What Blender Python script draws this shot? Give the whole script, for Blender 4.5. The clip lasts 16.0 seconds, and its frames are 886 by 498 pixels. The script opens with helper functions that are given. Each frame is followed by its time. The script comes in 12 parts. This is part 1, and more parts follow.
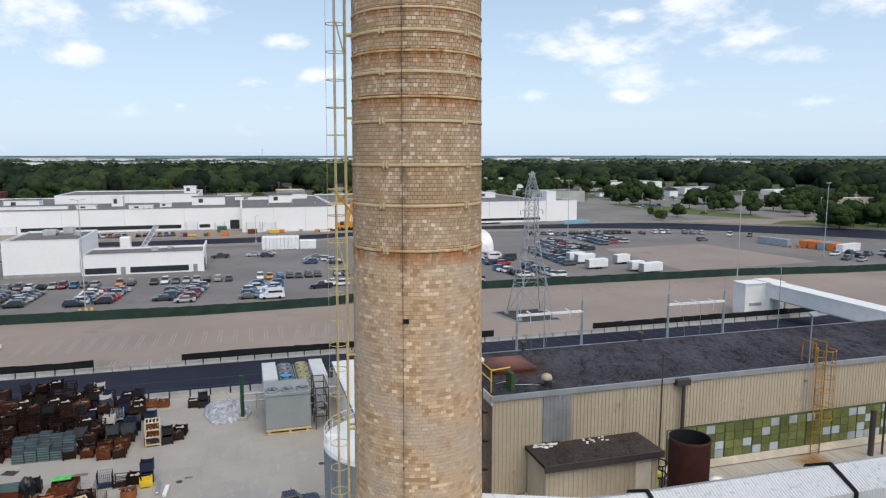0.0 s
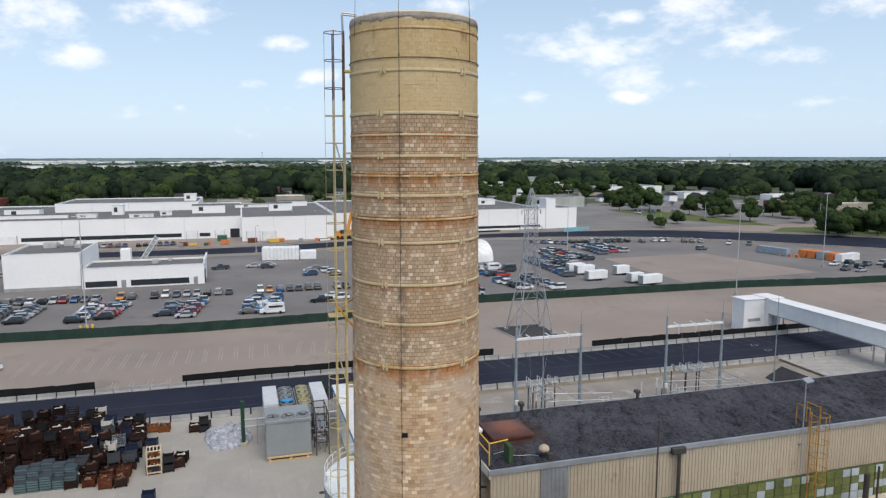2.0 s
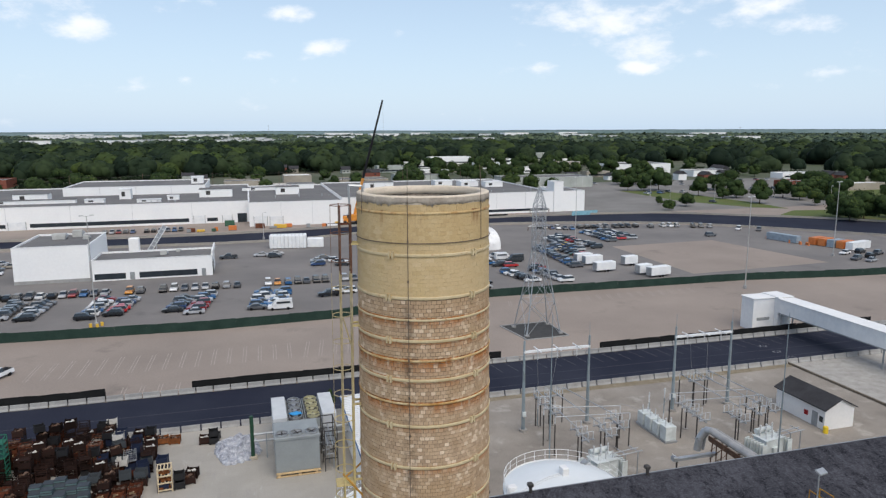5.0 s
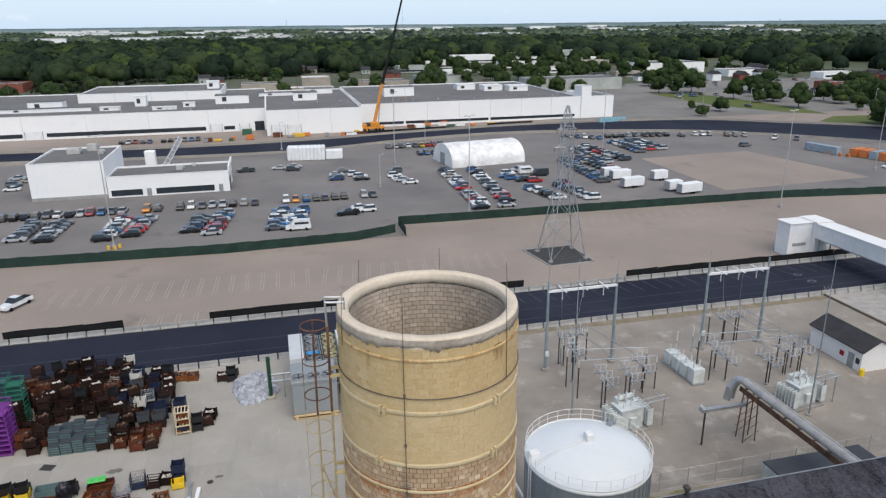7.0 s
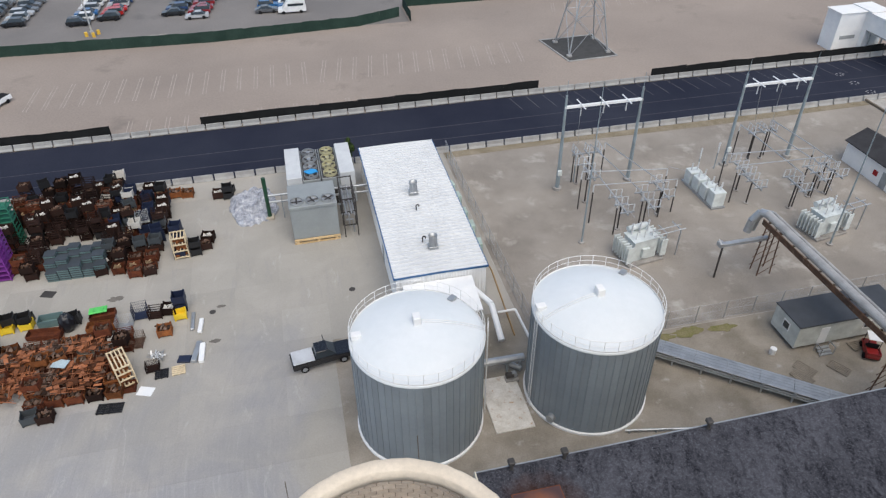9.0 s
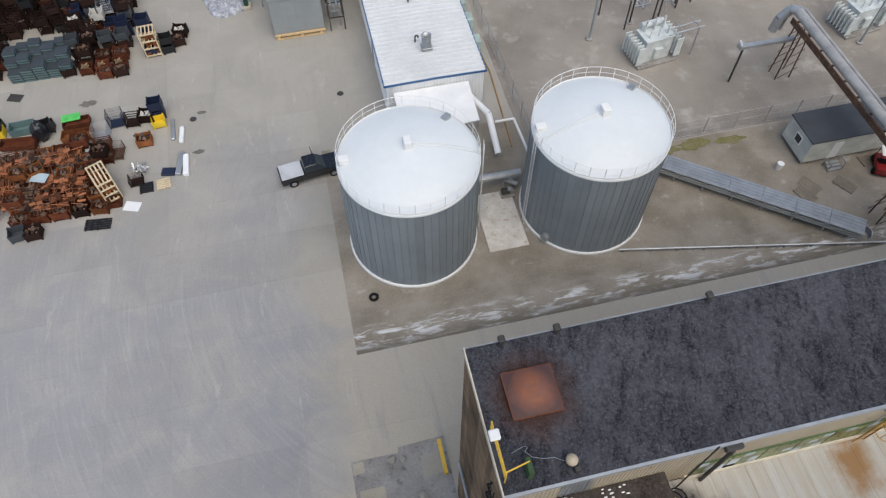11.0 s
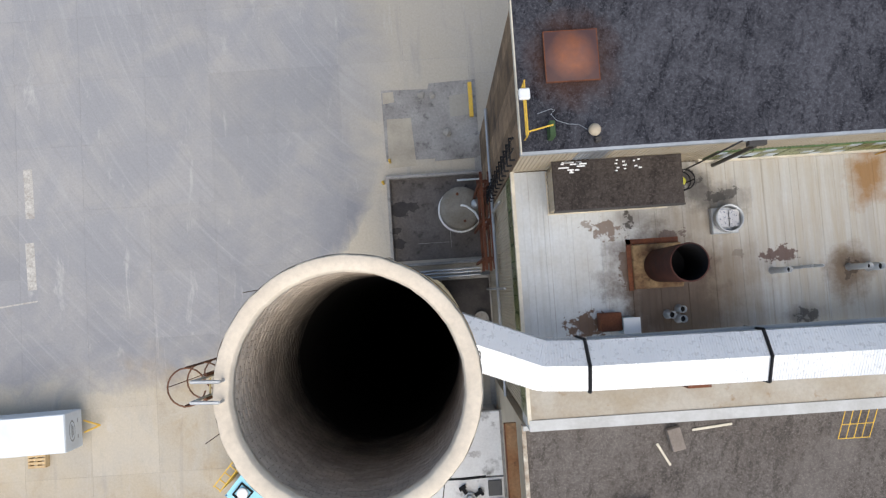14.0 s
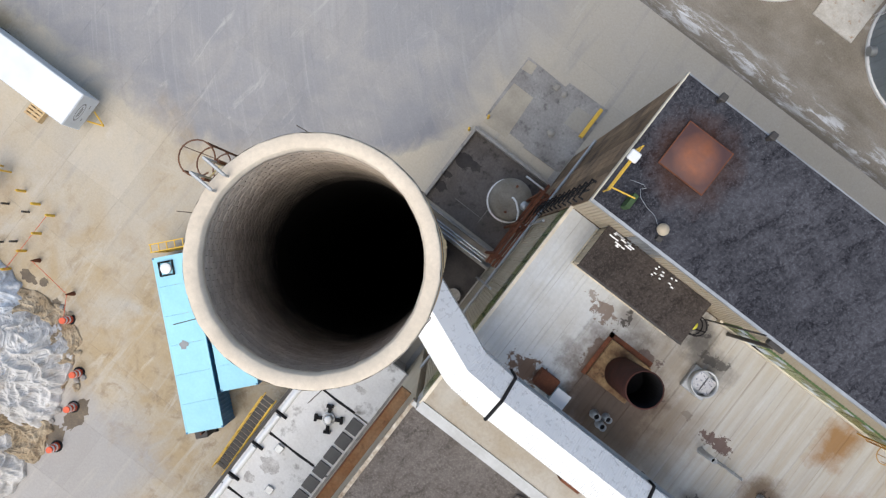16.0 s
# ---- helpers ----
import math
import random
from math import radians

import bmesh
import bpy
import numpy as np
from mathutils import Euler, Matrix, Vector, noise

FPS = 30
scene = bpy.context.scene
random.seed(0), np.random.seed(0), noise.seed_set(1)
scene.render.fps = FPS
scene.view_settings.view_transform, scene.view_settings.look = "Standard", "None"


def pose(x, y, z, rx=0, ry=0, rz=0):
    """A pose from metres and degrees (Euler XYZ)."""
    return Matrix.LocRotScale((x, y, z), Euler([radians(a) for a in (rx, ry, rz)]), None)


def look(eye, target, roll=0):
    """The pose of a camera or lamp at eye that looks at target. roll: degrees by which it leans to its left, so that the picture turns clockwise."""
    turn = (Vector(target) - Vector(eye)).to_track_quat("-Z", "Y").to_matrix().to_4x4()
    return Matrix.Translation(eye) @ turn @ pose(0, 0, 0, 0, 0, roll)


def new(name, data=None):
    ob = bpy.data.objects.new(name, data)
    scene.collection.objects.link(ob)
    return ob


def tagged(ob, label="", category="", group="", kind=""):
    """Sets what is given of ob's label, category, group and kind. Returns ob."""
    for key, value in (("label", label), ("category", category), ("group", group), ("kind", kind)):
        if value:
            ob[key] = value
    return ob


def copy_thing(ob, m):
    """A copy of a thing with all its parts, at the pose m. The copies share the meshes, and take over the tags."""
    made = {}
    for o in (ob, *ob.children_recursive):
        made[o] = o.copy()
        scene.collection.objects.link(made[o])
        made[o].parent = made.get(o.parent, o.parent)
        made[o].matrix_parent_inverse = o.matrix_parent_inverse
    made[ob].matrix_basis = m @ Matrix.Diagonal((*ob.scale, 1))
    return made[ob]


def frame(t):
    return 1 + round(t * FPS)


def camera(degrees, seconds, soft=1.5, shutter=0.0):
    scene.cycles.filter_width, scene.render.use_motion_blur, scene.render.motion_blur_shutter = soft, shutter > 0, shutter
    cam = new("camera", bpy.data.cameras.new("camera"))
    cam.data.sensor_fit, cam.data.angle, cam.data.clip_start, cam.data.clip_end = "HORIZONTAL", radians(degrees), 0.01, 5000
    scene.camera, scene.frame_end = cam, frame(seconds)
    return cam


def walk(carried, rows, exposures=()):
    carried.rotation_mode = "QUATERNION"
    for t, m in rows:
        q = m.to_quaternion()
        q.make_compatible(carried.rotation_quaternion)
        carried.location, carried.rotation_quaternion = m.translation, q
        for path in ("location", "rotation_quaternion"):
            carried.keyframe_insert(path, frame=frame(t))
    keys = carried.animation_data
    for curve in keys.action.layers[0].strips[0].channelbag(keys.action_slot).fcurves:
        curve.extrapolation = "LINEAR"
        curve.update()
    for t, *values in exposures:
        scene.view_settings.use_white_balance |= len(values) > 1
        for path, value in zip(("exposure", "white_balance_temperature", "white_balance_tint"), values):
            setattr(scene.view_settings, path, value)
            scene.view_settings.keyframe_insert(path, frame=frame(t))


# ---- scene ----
cam = camera(65.5, 16.0, soft=1.3)
PATH = [
    (0, 0.286, 0.824, 32.380, 82.299, -0.000, -0.058),
    (0.5, 0.309, 0.838, 32.941, 82.299, 0.099, -0.100),
    (1, 0.344, 0.815, 33.761, 82.299, 0.099, -0.071),
    (1.5, 0.357, 0.803, 34.609, 82.356, 0.099, -0.071),
    (2, 0.350, 0.785, 35.474, 82.413, 0.099, -0.071),
    (2.5, 0.314, 0.755, 36.348, 82.445, 0.099, -0.071),
    (3, 0.252, 0.765, 37.193, 82.534, 0.099, -0.071),
    (5.5, 0.305, 3.225, 41.540, 78.697, 0.294, 0.935),
    (6, 0.341, 4.741, 42.371, 77.115, 0.390, 1.439),
    (6.5, 0.402, 6.313, 43.295, 75.582, 0.484, 1.858),
    (7, 0.438, 8.000, 44.195, 71.789, 0.570, 2.347),
    (7.5, 0.478, 10.111, 44.894, 66.918, 0.631, 2.700),
    (8, 0.475, 12.074, 45.786, 62.083, 0.585, 2.941),
    (8.5, 0.467, 14.204, 46.609, 57.264, 0.561, 3.113),
    (11, 0.575, 21.267, 48.011, 33.239, 0.275, 3.289),
    (11.5, 0.595, 21.452, 48.003, 28.275, 0.190, 3.082),
    (12, 0.597, 21.577, 47.955, 23.290, 0.159, 2.797),
    (12.5, 0.580, 21.683, 47.910, 18.263, 0.127, 2.690),
    (13, 0.546, 21.740, 47.889, 13.331, 0.081, 2.399),
    (13.5, 0.525, 21.757, 47.941, 8.378, 0.030, 3.555),
    (14, 0.507, 21.787, 48.052, 3.476, -0.009, 12.433),
    (14.5, 0.493, 21.810, 48.163, -0.145, 0.002, 24.109),
    (15, 0.475, 21.803, 48.229, -0.108, -0.012, 36.031),
    (15.5, 0.500, 21.808, 48.341, -0.008, -0.001, 47.943),
    (16, 0.489, 21.808, 48.350, 0.020, -0.019, 53.814),
]
walk(cam, [(t, pose(x, y, z, rx, ry, rz)) for t, x, y, z, rx, ry, rz in PATH], [(0, -0.05), (5.5, -0.08), (6.5, -0.04), (7.0, 0.0), (7.5, 0.1), (8.5, 0.15), (11, 0.02), (12.0, 0.1), (12.5, 0.27), (13.0, 0.3), (13.5, 0.33), (14.5, 0.28), (16, 0.28)])

# ---- light: hazy sun from the south, high cumulus ----
SUN_TO = Vector((0.28, -0.58, 1.0)).normalized()
lamp = bpy.data.lights.new("sun", "SUN")
lamp.energy, lamp.angle, lamp.color = 2.75, radians(65), (1.0, 0.915, 0.79)
sun = new("sun", lamp)
sun.matrix_world = look(SUN_TO * 300, (0, 0, 0))


def build_world():
    w = bpy.data.worlds.new("sky")
    scene.world = w
    w.use_nodes = True
    nt = w.node_tree
    N, K = nt.nodes, nt.links
    N.clear()
    out = N.new("ShaderNodeOutputWorld")
    bg = N.new("ShaderNodeBackground")
    bg.inputs["Strength"].default_value = 0.128
    sky = N.new("ShaderNodeTexSky")
    sky.sky_type = "NISHITA"
    sky.sun_disc = False
    sky.sun_elevation = math.asin(SUN_TO.z)
    sky.sun_rotation = math.atan2(SUN_TO.x, SUN_TO.y)
    sky.air_density, sky.dust_density, sky.ozone_density = 1.0, 1.2, 1.2
    tc = N.new("ShaderNodeTexCoord")
    sep = N.new("ShaderNodeSeparateXYZ")
    K.new(tc.outputs["Generated"], sep.inputs[0])
    # fair-weather cumulus: each puff by its slope to the east and its slope upwards as seen facing north, its half width, half height and body
    puffs = ((-0.56, 0.19, 0.082, 0.036, 1.0), (-0.372, 0.205, 0.062, 0.033, 1.35), (-0.525, 0.137, 0.047, 0.020, 1.2), (-0.222, 0.160, 0.026, 0.011, 0.95), (-0.268, 0.101, 0.028, 0.009, 1.1), (-0.185, 0.112, 0.030, 0.015, 0.9),
             (-0.375, 0.071, 0.020, 0.010, 0.9), (-0.47, 0.060, 0.055, 0.012, 0.8), (0.352, 0.200, 0.060, 0.042, 1.25), (0.212, 0.151, 0.095, 0.026, 1.1), (0.435, 0.166, 0.068, 0.024, 1.0), (0.484, 0.143, 0.058, 0.016, 1.3),
             (0.296, 0.111, 0.070, 0.020, 1.0), (0.262, 0.084, 0.030, 0.011, 1.25), (0.258, 0.195, 0.028, 0.012, 1.1), (0.585, 0.213, 0.080, 0.024, 1.05), (0.118, 0.083, 0.032, 0.011, 0.9), (0.01, 0.214, 0.036, 0.014, 0.85), (0.545, 0.078, 0.038, 0.010, 0.85))

    def math_node(op, p, q):
        x = N.new("ShaderNodeMath")
        x.operation = op
        for i, v in enumerate((p, q)):
            if isinstance(v, (int, float)):
                x.inputs[i].default_value = v
            else:
                K.new(v, x.inputs[i])
        return x.outputs[0]

    north = math_node("MAXIMUM", sep.outputs["Y"], 0.05)
    flat_sky = N.new("ShaderNodeCombineXYZ")
    K.new(math_node("DIVIDE", sep.outputs["X"], north), flat_sky.inputs[0])
    K.new(math_node("DIVIDE", sep.outputs["Z"], north), flat_sky.inputs[1])
    body = None
    for cx, cz, wx, wz, force in puffs:
        v = N.new("ShaderNodeVectorMath")
        v.operation = "MULTIPLY_ADD"
        K.new(flat_sky.outputs[0], v.inputs[0])
        v.inputs[1].default_value, v.inputs[2].default_value = (1 / wx, 1 / wz, 0), (-cx / wx, -cz / wz, 0)
        ln = N.new("ShaderNodeVectorMath")
        ln.operation = "LENGTH"
        K.new(v.outputs[0], ln.inputs[0])
        one = math_node("MULTIPLY", math_node("SUBTRACT", 1.15, ln.outputs["Value"]), force)
        body = one if body is None else math_node("MAXIMUM", body, one)
    body = math_node("MAXIMUM", body, -0.55)
    stretch = N.new("ShaderNodeMapping")
    stretch.inputs["Scale"].default_value = (1.0, 1.0, 2.0)
    K.new(tc.outputs["Generated"], stretch.inputs["Vector"])
    n1 = N.new("ShaderNodeTexNoise")
    n1.inputs["Scale"].default_value = 17.0
    n1.inputs["Detail"].default_value = 9
    n1.inputs["Roughness"].default_value = 0.58
    K.new(stretch.outputs[0], n1.inputs["Vector"])
    puffy = math_node("ADD", body, math_node("MULTIPLY", math_node("SUBTRACT", n1.outputs["Fac"], 0.5), 4.6))
    ramp = N.new("ShaderNodeMapRange")
    ramp.interpolation_type = "SMOOTHSTEP"
    K.new(puffy, ramp.inputs["Value"])
    ramp.inputs["From Min"].default_value, ramp.inputs["From Max"].default_value, ramp.inputs["To Max"].default_value = 0.0, 1.6, 1.0
    # horizon haze whitens the lowest degrees of the sky
    haze = N.new("ShaderNodeValToRGB")
    haze.color_ramp.elements[0].position, haze.color_ramp.elements[0].color = 0.0, (1, 1, 1, 1)
    haze.color_ramp.elements[1].position, haze.color_ramp.elements[1].color = 0.5, (0.12, 0.12, 0.12, 1)
    K.new(sep.outputs["Z"], haze.inputs[0])
    hz = N.new("ShaderNodeMath")
    hz.operation = "MULTIPLY"
    hz.inputs[1].default_value = 0.72
    K.new(haze.outputs[0], hz.inputs[0])
    m1 = N.new("ShaderNodeMix")
    m1.data_type = "RGBA"
    K.new(hz.outputs[0], m1.inputs["Factor"])
    K.new(sky.outputs[0], m1.inputs["A"])
    m1.inputs["B"].default_value = (5.95, 7.5, 9.4, 1)
    m2 = N.new("ShaderNodeMix")
    m2.data_type = "RGBA"
    K.new(ramp.outputs[0], m2.inputs["Factor"])
    K.new(m1.outputs["Result"], m2.inputs["A"])
    m2.inputs["B"].default_value = (8.2, 8.5, 9.0, 1)
    K.new(m2.outputs["Result"], bg.inputs["Color"])
    K.new(bg.outputs[0], out.inputs[0])


build_world()

# ---- materials ----
A0 = 16.2
MATS = {}


def mat(name, col, rough=0.85, metal=0.0, var=0.18, scale=0.6, fine=9.0, bump=0.15, tint=None, spots=0.0,
        spot_col=(0.05, 0.04, 0.03), island=0.0, each=0.0, coat=0.0, spec=None):
    """A procedural surface: two scales of noise over a base colour, stains, relief, variation from piece to piece."""
    if name in MATS:
        return MATS[name]
    m = bpy.data.materials.new(name)
    m.use_nodes = True
    nt = m.node_tree
    N, K = nt.nodes, nt.links
    b = N["Principled BSDF"]
    geo = N.new("ShaderNodeNewGeometry")

    def noise_node(sc, detail, rgh=0.6):
        n = N.new("ShaderNodeTexNoise")
        n.inputs["Scale"].default_value, n.inputs["Detail"].default_value, n.inputs["Roughness"].default_value = sc, detail, rgh
        K.new(geo.outputs["Position"], n.inputs["Vector"])
        return n

    def mixed(fac, a, bcol, kind="MIX"):
        x = N.new("ShaderNodeMix")
        x.data_type, x.blend_type = "RGBA", kind
        if fac is not None:
            K.new(fac, x.inputs["Factor"])
        for key, val in (("A", a), ("B", bcol)):
            if isinstance(val, tuple):
                x.inputs[key].default_value = (*val[:3], 1)
            else:
                K.new(val, x.inputs[key])
        return x

    def ranged(sock, lo, hi, a=0.0, z=1.0):
        r = N.new("ShaderNodeMapRange")
        K.new(sock, r.inputs["Value"])
        for k, v in zip(("From Min", "From Max", "To Min", "To Max"), (lo, hi, a, z)):
            r.inputs[k].default_value = v
        return r.outputs[0]

    big, small = noise_node(scale, 5), noise_node(fine, 6, 0.7)
    tint = tint or tuple(c * 0.72 for c in col)
    c1 = mixed(ranged(big.outputs["Fac"], 0.35, 0.68), col, tint)
    lo, hi = 1 - var, 1 + var
    k = ranged(small.outputs["Fac"], 0.25, 0.75, lo, hi)
    if each or island:
        src = N.new("ShaderNodeObjectInfo").outputs["Random"] if each else geo.outputs["Random Per Island"]
        w = each or island
        q = N.new("ShaderNodeMath")
        q.operation = "MULTIPLY"
        K.new(k, q.inputs[0])
        K.new(ranged(src, 0, 1, 1 - w, 1 + w), q.inputs[1])
        k = q.outputs[0]
    v = N.new("ShaderNodeVectorMath")
    v.operation = "SCALE"
    K.new(c1.outputs["Result"], v.inputs[0])
    K.new(k, v.inputs["Scale"])
    last = v.outputs[0]
    if spots:
        sp = noise_node(scale * 2.7, 8, 0.65)
        last = mixed(ranged(sp.outputs["Fac"], 0.62 - spots * 0.2, 0.75), last, spot_col).outputs["Result"]
    K.new(last, b.inputs["Base Color"])
    b.inputs["Metallic"].default_value = metal
    K.new(ranged(small.outputs["Fac"], 0.2, 0.8, max(rough - 0.1, 0.02), min(rough + 0.1, 1)), b.inputs["Roughness"])
    b.inputs["Specular IOR Level"].default_value = (0.5 if rough < 0.65 else 0.12) if spec is None else spec
    if coat:
        b.inputs["Coat Weight"].default_value = coat
        b.inputs["Coat Roughness"].default_value = 0.08
    if bump:
        bp = N.new("ShaderNodeBump")
        bp.inputs["Strength"].default_value, bp.inputs["Distance"].default_value = bump, 0.02
        K.new(small.outputs["Fac"], bp.inputs["Height"])
        K.new(bp.outputs[0], b.inputs["Normal"])
    MATS[name] = m
    return m


def glass(name, col=(0.03, 0.04, 0.05), rough=0.08):
    m = mat(name, col, rough=rough, var=0.05, bump=0.0)
    m.node_tree.nodes["Principled BSDF"].inputs["IOR"].default_value = 1.5
    return m


CONCRETE = mat("yard_concrete", (0.36, 0.335, 0.29), var=0.1, scale=0.16, fine=5, bump=0.1, tint=(0.28, 0.27, 0.255), each=0.06)
GRAVEL = mat("gravel", (0.325, 0.295, 0.26), var=0.3, scale=0.1, fine=9, bump=0.5, tint=(0.21, 0.188, 0.165), spots=0.34, spot_col=(0.45, 0.425, 0.385))
LOT = mat("lot_asphalt_tan", (0.315, 0.268, 0.234), var=0.16, scale=0.03, fine=3, bump=0.1, tint=(0.248, 0.212, 0.188), spots=0.14, spot_col=(0.19, 0.165, 0.148))
LOT_DARK = mat("lot_asphalt_grey", (0.215, 0.203, 0.196), var=0.16, scale=0.035, fine=3, bump=0.1, tint=(0.155, 0.148, 0.146), spots=0.2, spot_col=(0.125, 0.12, 0.12))
ROAD = mat("road_asphalt", (0.018, 0.021, 0.036), var=0.3, scale=0.05, fine=4, bump=0.1, tint=(0.031, 0.035, 0.052), rough=0.9, spec=0.1)
EARTH = mat("far_ground", (0.13, 0.135, 0.105), var=0.2, scale=0.01, fine=0.2, bump=0.0, tint=(0.06, 0.08, 0.04))
GRASS = mat("grass", (0.09, 0.13, 0.04), var=0.35, scale=0.08, fine=3, bump=0.3, tint=(0.12, 0.13, 0.05))
WHITE = mat("white_paint", (0.80, 0.80, 0.79), rough=0.5, var=0.05, scale=0.3, fine=3, bump=0.03, tint=(0.72, 0.73, 0.74))
WHITE_METAL = mat("white_sheet", (0.82, 0.83, 0.83), rough=0.35, var=0.05, scale=0.5, fine=4, bump=0.03, tint=(0.70, 0.72, 0.74))
CREAM = mat("cream_cladding", (0.46, 0.395, 0.295), rough=0.6, var=0.08, scale=0.5, fine=6, bump=0.05, tint=(0.40, 0.335, 0.245), spots=0.07, spot_col=(0.30, 0.20, 0.10))
GREY_METAL = mat("galvanised", (0.46, 0.48, 0.50), rough=0.42, metal=0.6, var=0.1, scale=0.8, fine=10, bump=0.05)
GREY_PAINT = mat("grey_paint", (0.30, 0.32, 0.33), rough=0.55, var=0.08, scale=0.6, fine=6, bump=0.05)
DARK_STEEL = mat("dark_steel", (0.05, 0.045, 0.042), rough=0.6, var=0.25, scale=1.5, fine=12, bump=0.1)
RUST = mat("rusty_steel", (0.17, 0.065, 0.035), rough=0.85, var=0.35, scale=1.2, fine=14, bump=0.3, tint=(0.09, 0.04, 0.028))
YELLOW = mat("yellow_paint", (0.72, 0.46, 0.05), rough=0.55, var=0.12, scale=2, fine=12, bump=0.05, tint=(0.6, 0.36, 0.05))
BLACK = mat("black_rubber", (0.018, 0.018, 0.02), rough=0.8, var=0.2, bump=0.1)


def felt(name, base, pale, dark, patch):
    """Old roofing felt: grit at small scale, bald dark patches, pale weathering."""
    m = mat(name, base, rough=0.95, var=0.35, scale=0.35, fine=11, bump=0.9, tint=pale, spec=0.0)
    nt = m.node_tree
    N, K = nt.nodes, nt.links
    b = N["Principled BSDF"]
    c = b.inputs["Base Color"].links[0].from_socket
    geo = N.new("ShaderNodeNewGeometry")
    for sc, lo, hi, col, force in ((5.5, 0.47, 0.60, dark, 0.5), (0.42, 0.50, 0.62, dark, patch * 0.6), (1.9, 0.51, 0.60, dark, 0.6), (0.22, 0.48, 0.66, tuple(x * 1.25 for x in pale), 0.5), (9.0, 0.52, 0.66, tuple(min(x * 1.7, 1) for x in pale), 0.55), (22.0, 0.57, 0.66, tuple(min(x * 2.6, 1) for x in pale), 0.55)):
        n = N.new("ShaderNodeTexNoise")
        n.inputs["Scale"].default_value, n.inputs["Detail"].default_value, n.inputs["Roughness"].default_value = sc, 9, 0.72
        fall = N.new("ShaderNodeMapping")
        fall.inputs["Rotation"].default_value = (0, 0, radians(-A0))
        fall.inputs["Scale"].default_value = (1.5, 0.6, 1) if sc < 3 else (1, 1, 1)
        K.new(geo.outputs["Position"], fall.inputs["Vector"])
        K.new(fall.outputs[0], n.inputs["Vector"])
        r = N.new("ShaderNodeMapRange")
        K.new(n.outputs["Fac"], r.inputs["Value"])
        for k, v in zip(("From Min", "From Max", "To Min", "To Max"), (lo, hi, 0, force)):
            r.inputs[k].default_value = v
        x = N.new("ShaderNodeMix")
        x.data_type = "RGBA"
        K.new(r.outputs[0], x.inputs["Factor"])
        K.new(c, x.inputs["A"])
        x.inputs["B"].default_value = (*col, 1)
        c = x.outputs["Result"]
    K.new(c, b.inputs["Base Color"])
    return m


TAR = felt("tar_roof", (0.044, 0.045, 0.053), (0.078, 0.079, 0.091), (0.006, 0.006, 0.009), 0.8)
TAR_BROWN = felt("brown_roof", (0.115, 0.10, 0.09), (0.15, 0.135, 0.125), (0.05, 0.044, 0.04), 0.5)
DARK_GLASS = glass("dark_glass")

# ---- mesh helpers ----


def site(u, v, z=0.0, rot=0.0):
    """A pose on the works' own grid, which lies 16.2 degrees off the world's axes."""
    return pose(0, 0, 0, 0, 0, A0) @ pose(u, v, z, 0, 0, rot)


def thing(name, m, label, category, group="", kind=""):
    ob = new(name)
    ob.empty_display_size = 0.2
    ob.matrix_world = m
    return tagged(ob, label, category, group, kind)


def mesh_of(bm, name, material, smooth=False):
    me = bpy.data.meshes.new(name)
    bm.normal_update()
    bm.to_mesh(me)
    bm.free()
    for m in material if isinstance(material, (list, tuple)) else [material]:
        me.materials.append(m)
    if smooth:
        for p in me.polygons:
            p.use_smooth = True
    return me


def part(name, bm, material, parent=None, label="", smooth=False, m=None):
    ob = new(name, mesh_of(bm, name, material, smooth))
    if parent is not None:
        ob.parent = parent
    if m is not None:
        ob.matrix_local = m
    if label:
        ob["label"] = label
    return ob


def solid(name, bm, material, m, label, category, group="", kind="", smooth=False):
    ob = part(name, bm, material, None, "", smooth)
    ob.matrix_world = m
    return tagged(ob, label, category, group, kind)


def B(*boxes, bevel=0.0):
    """A bmesh of boxes (x0, x1, y0, y1, z0, z1)."""
    bm = bmesh.new()
    for x0, x1, y0, y1, z0, z1 in boxes:
        box(bm, x0, x1, y0, y1, z0, z1)
    if bevel:
        bmesh.ops.bevel(bm, geom=bm.edges[:], offset=bevel, segments=1, affect="EDGES")
    return bm


def box(bm, x0, x1, y0, y1, z0, z1):
    vs = [bm.verts.new(p) for p in ((x0, y0, z0), (x1, y0, z0), (x1, y1, z0), (x0, y1, z0), (x0, y0, z1), (x1, y0, z1), (x1, y1, z1), (x0, y1, z1))]
    for f in ((0, 3, 2, 1), (4, 5, 6, 7), (0, 1, 5, 4), (1, 2, 6, 5), (2, 3, 7, 6), (3, 0, 4, 7)):
        bm.faces.new([vs[i] for i in f])
    return vs


def tube(bm, a, b, r0, r1=None, n=8, caps=True):
    """A rod or cone from a to b."""
    a, b = Vector(a), Vector(b)
    r1 = r0 if r1 is None else r1
    q = (b - a).to_track_quat("Z", "Y")
    rings = []
    for c, r in ((a, r0), (b, r1)):
        rings.append([bm.verts.new(c + q @ Vector((r * math.cos(2 * math.pi * i / n), r * math.sin(2 * math.pi * i / n), 0))) for i in range(n)])
    for i in range(n):
        j = (i + 1) % n
        bm.faces.new((rings[0][i], rings[0][j], rings[1][j], rings[1][i]))
    if caps:
        bm.faces.new(rings[0][::-1])
        bm.faces.new(rings[1])
    return bm


def T(*rods, n=8):
    bm = bmesh.new()
    for rod in rods:
        tube(bm, *rod, n=n)
    return bm


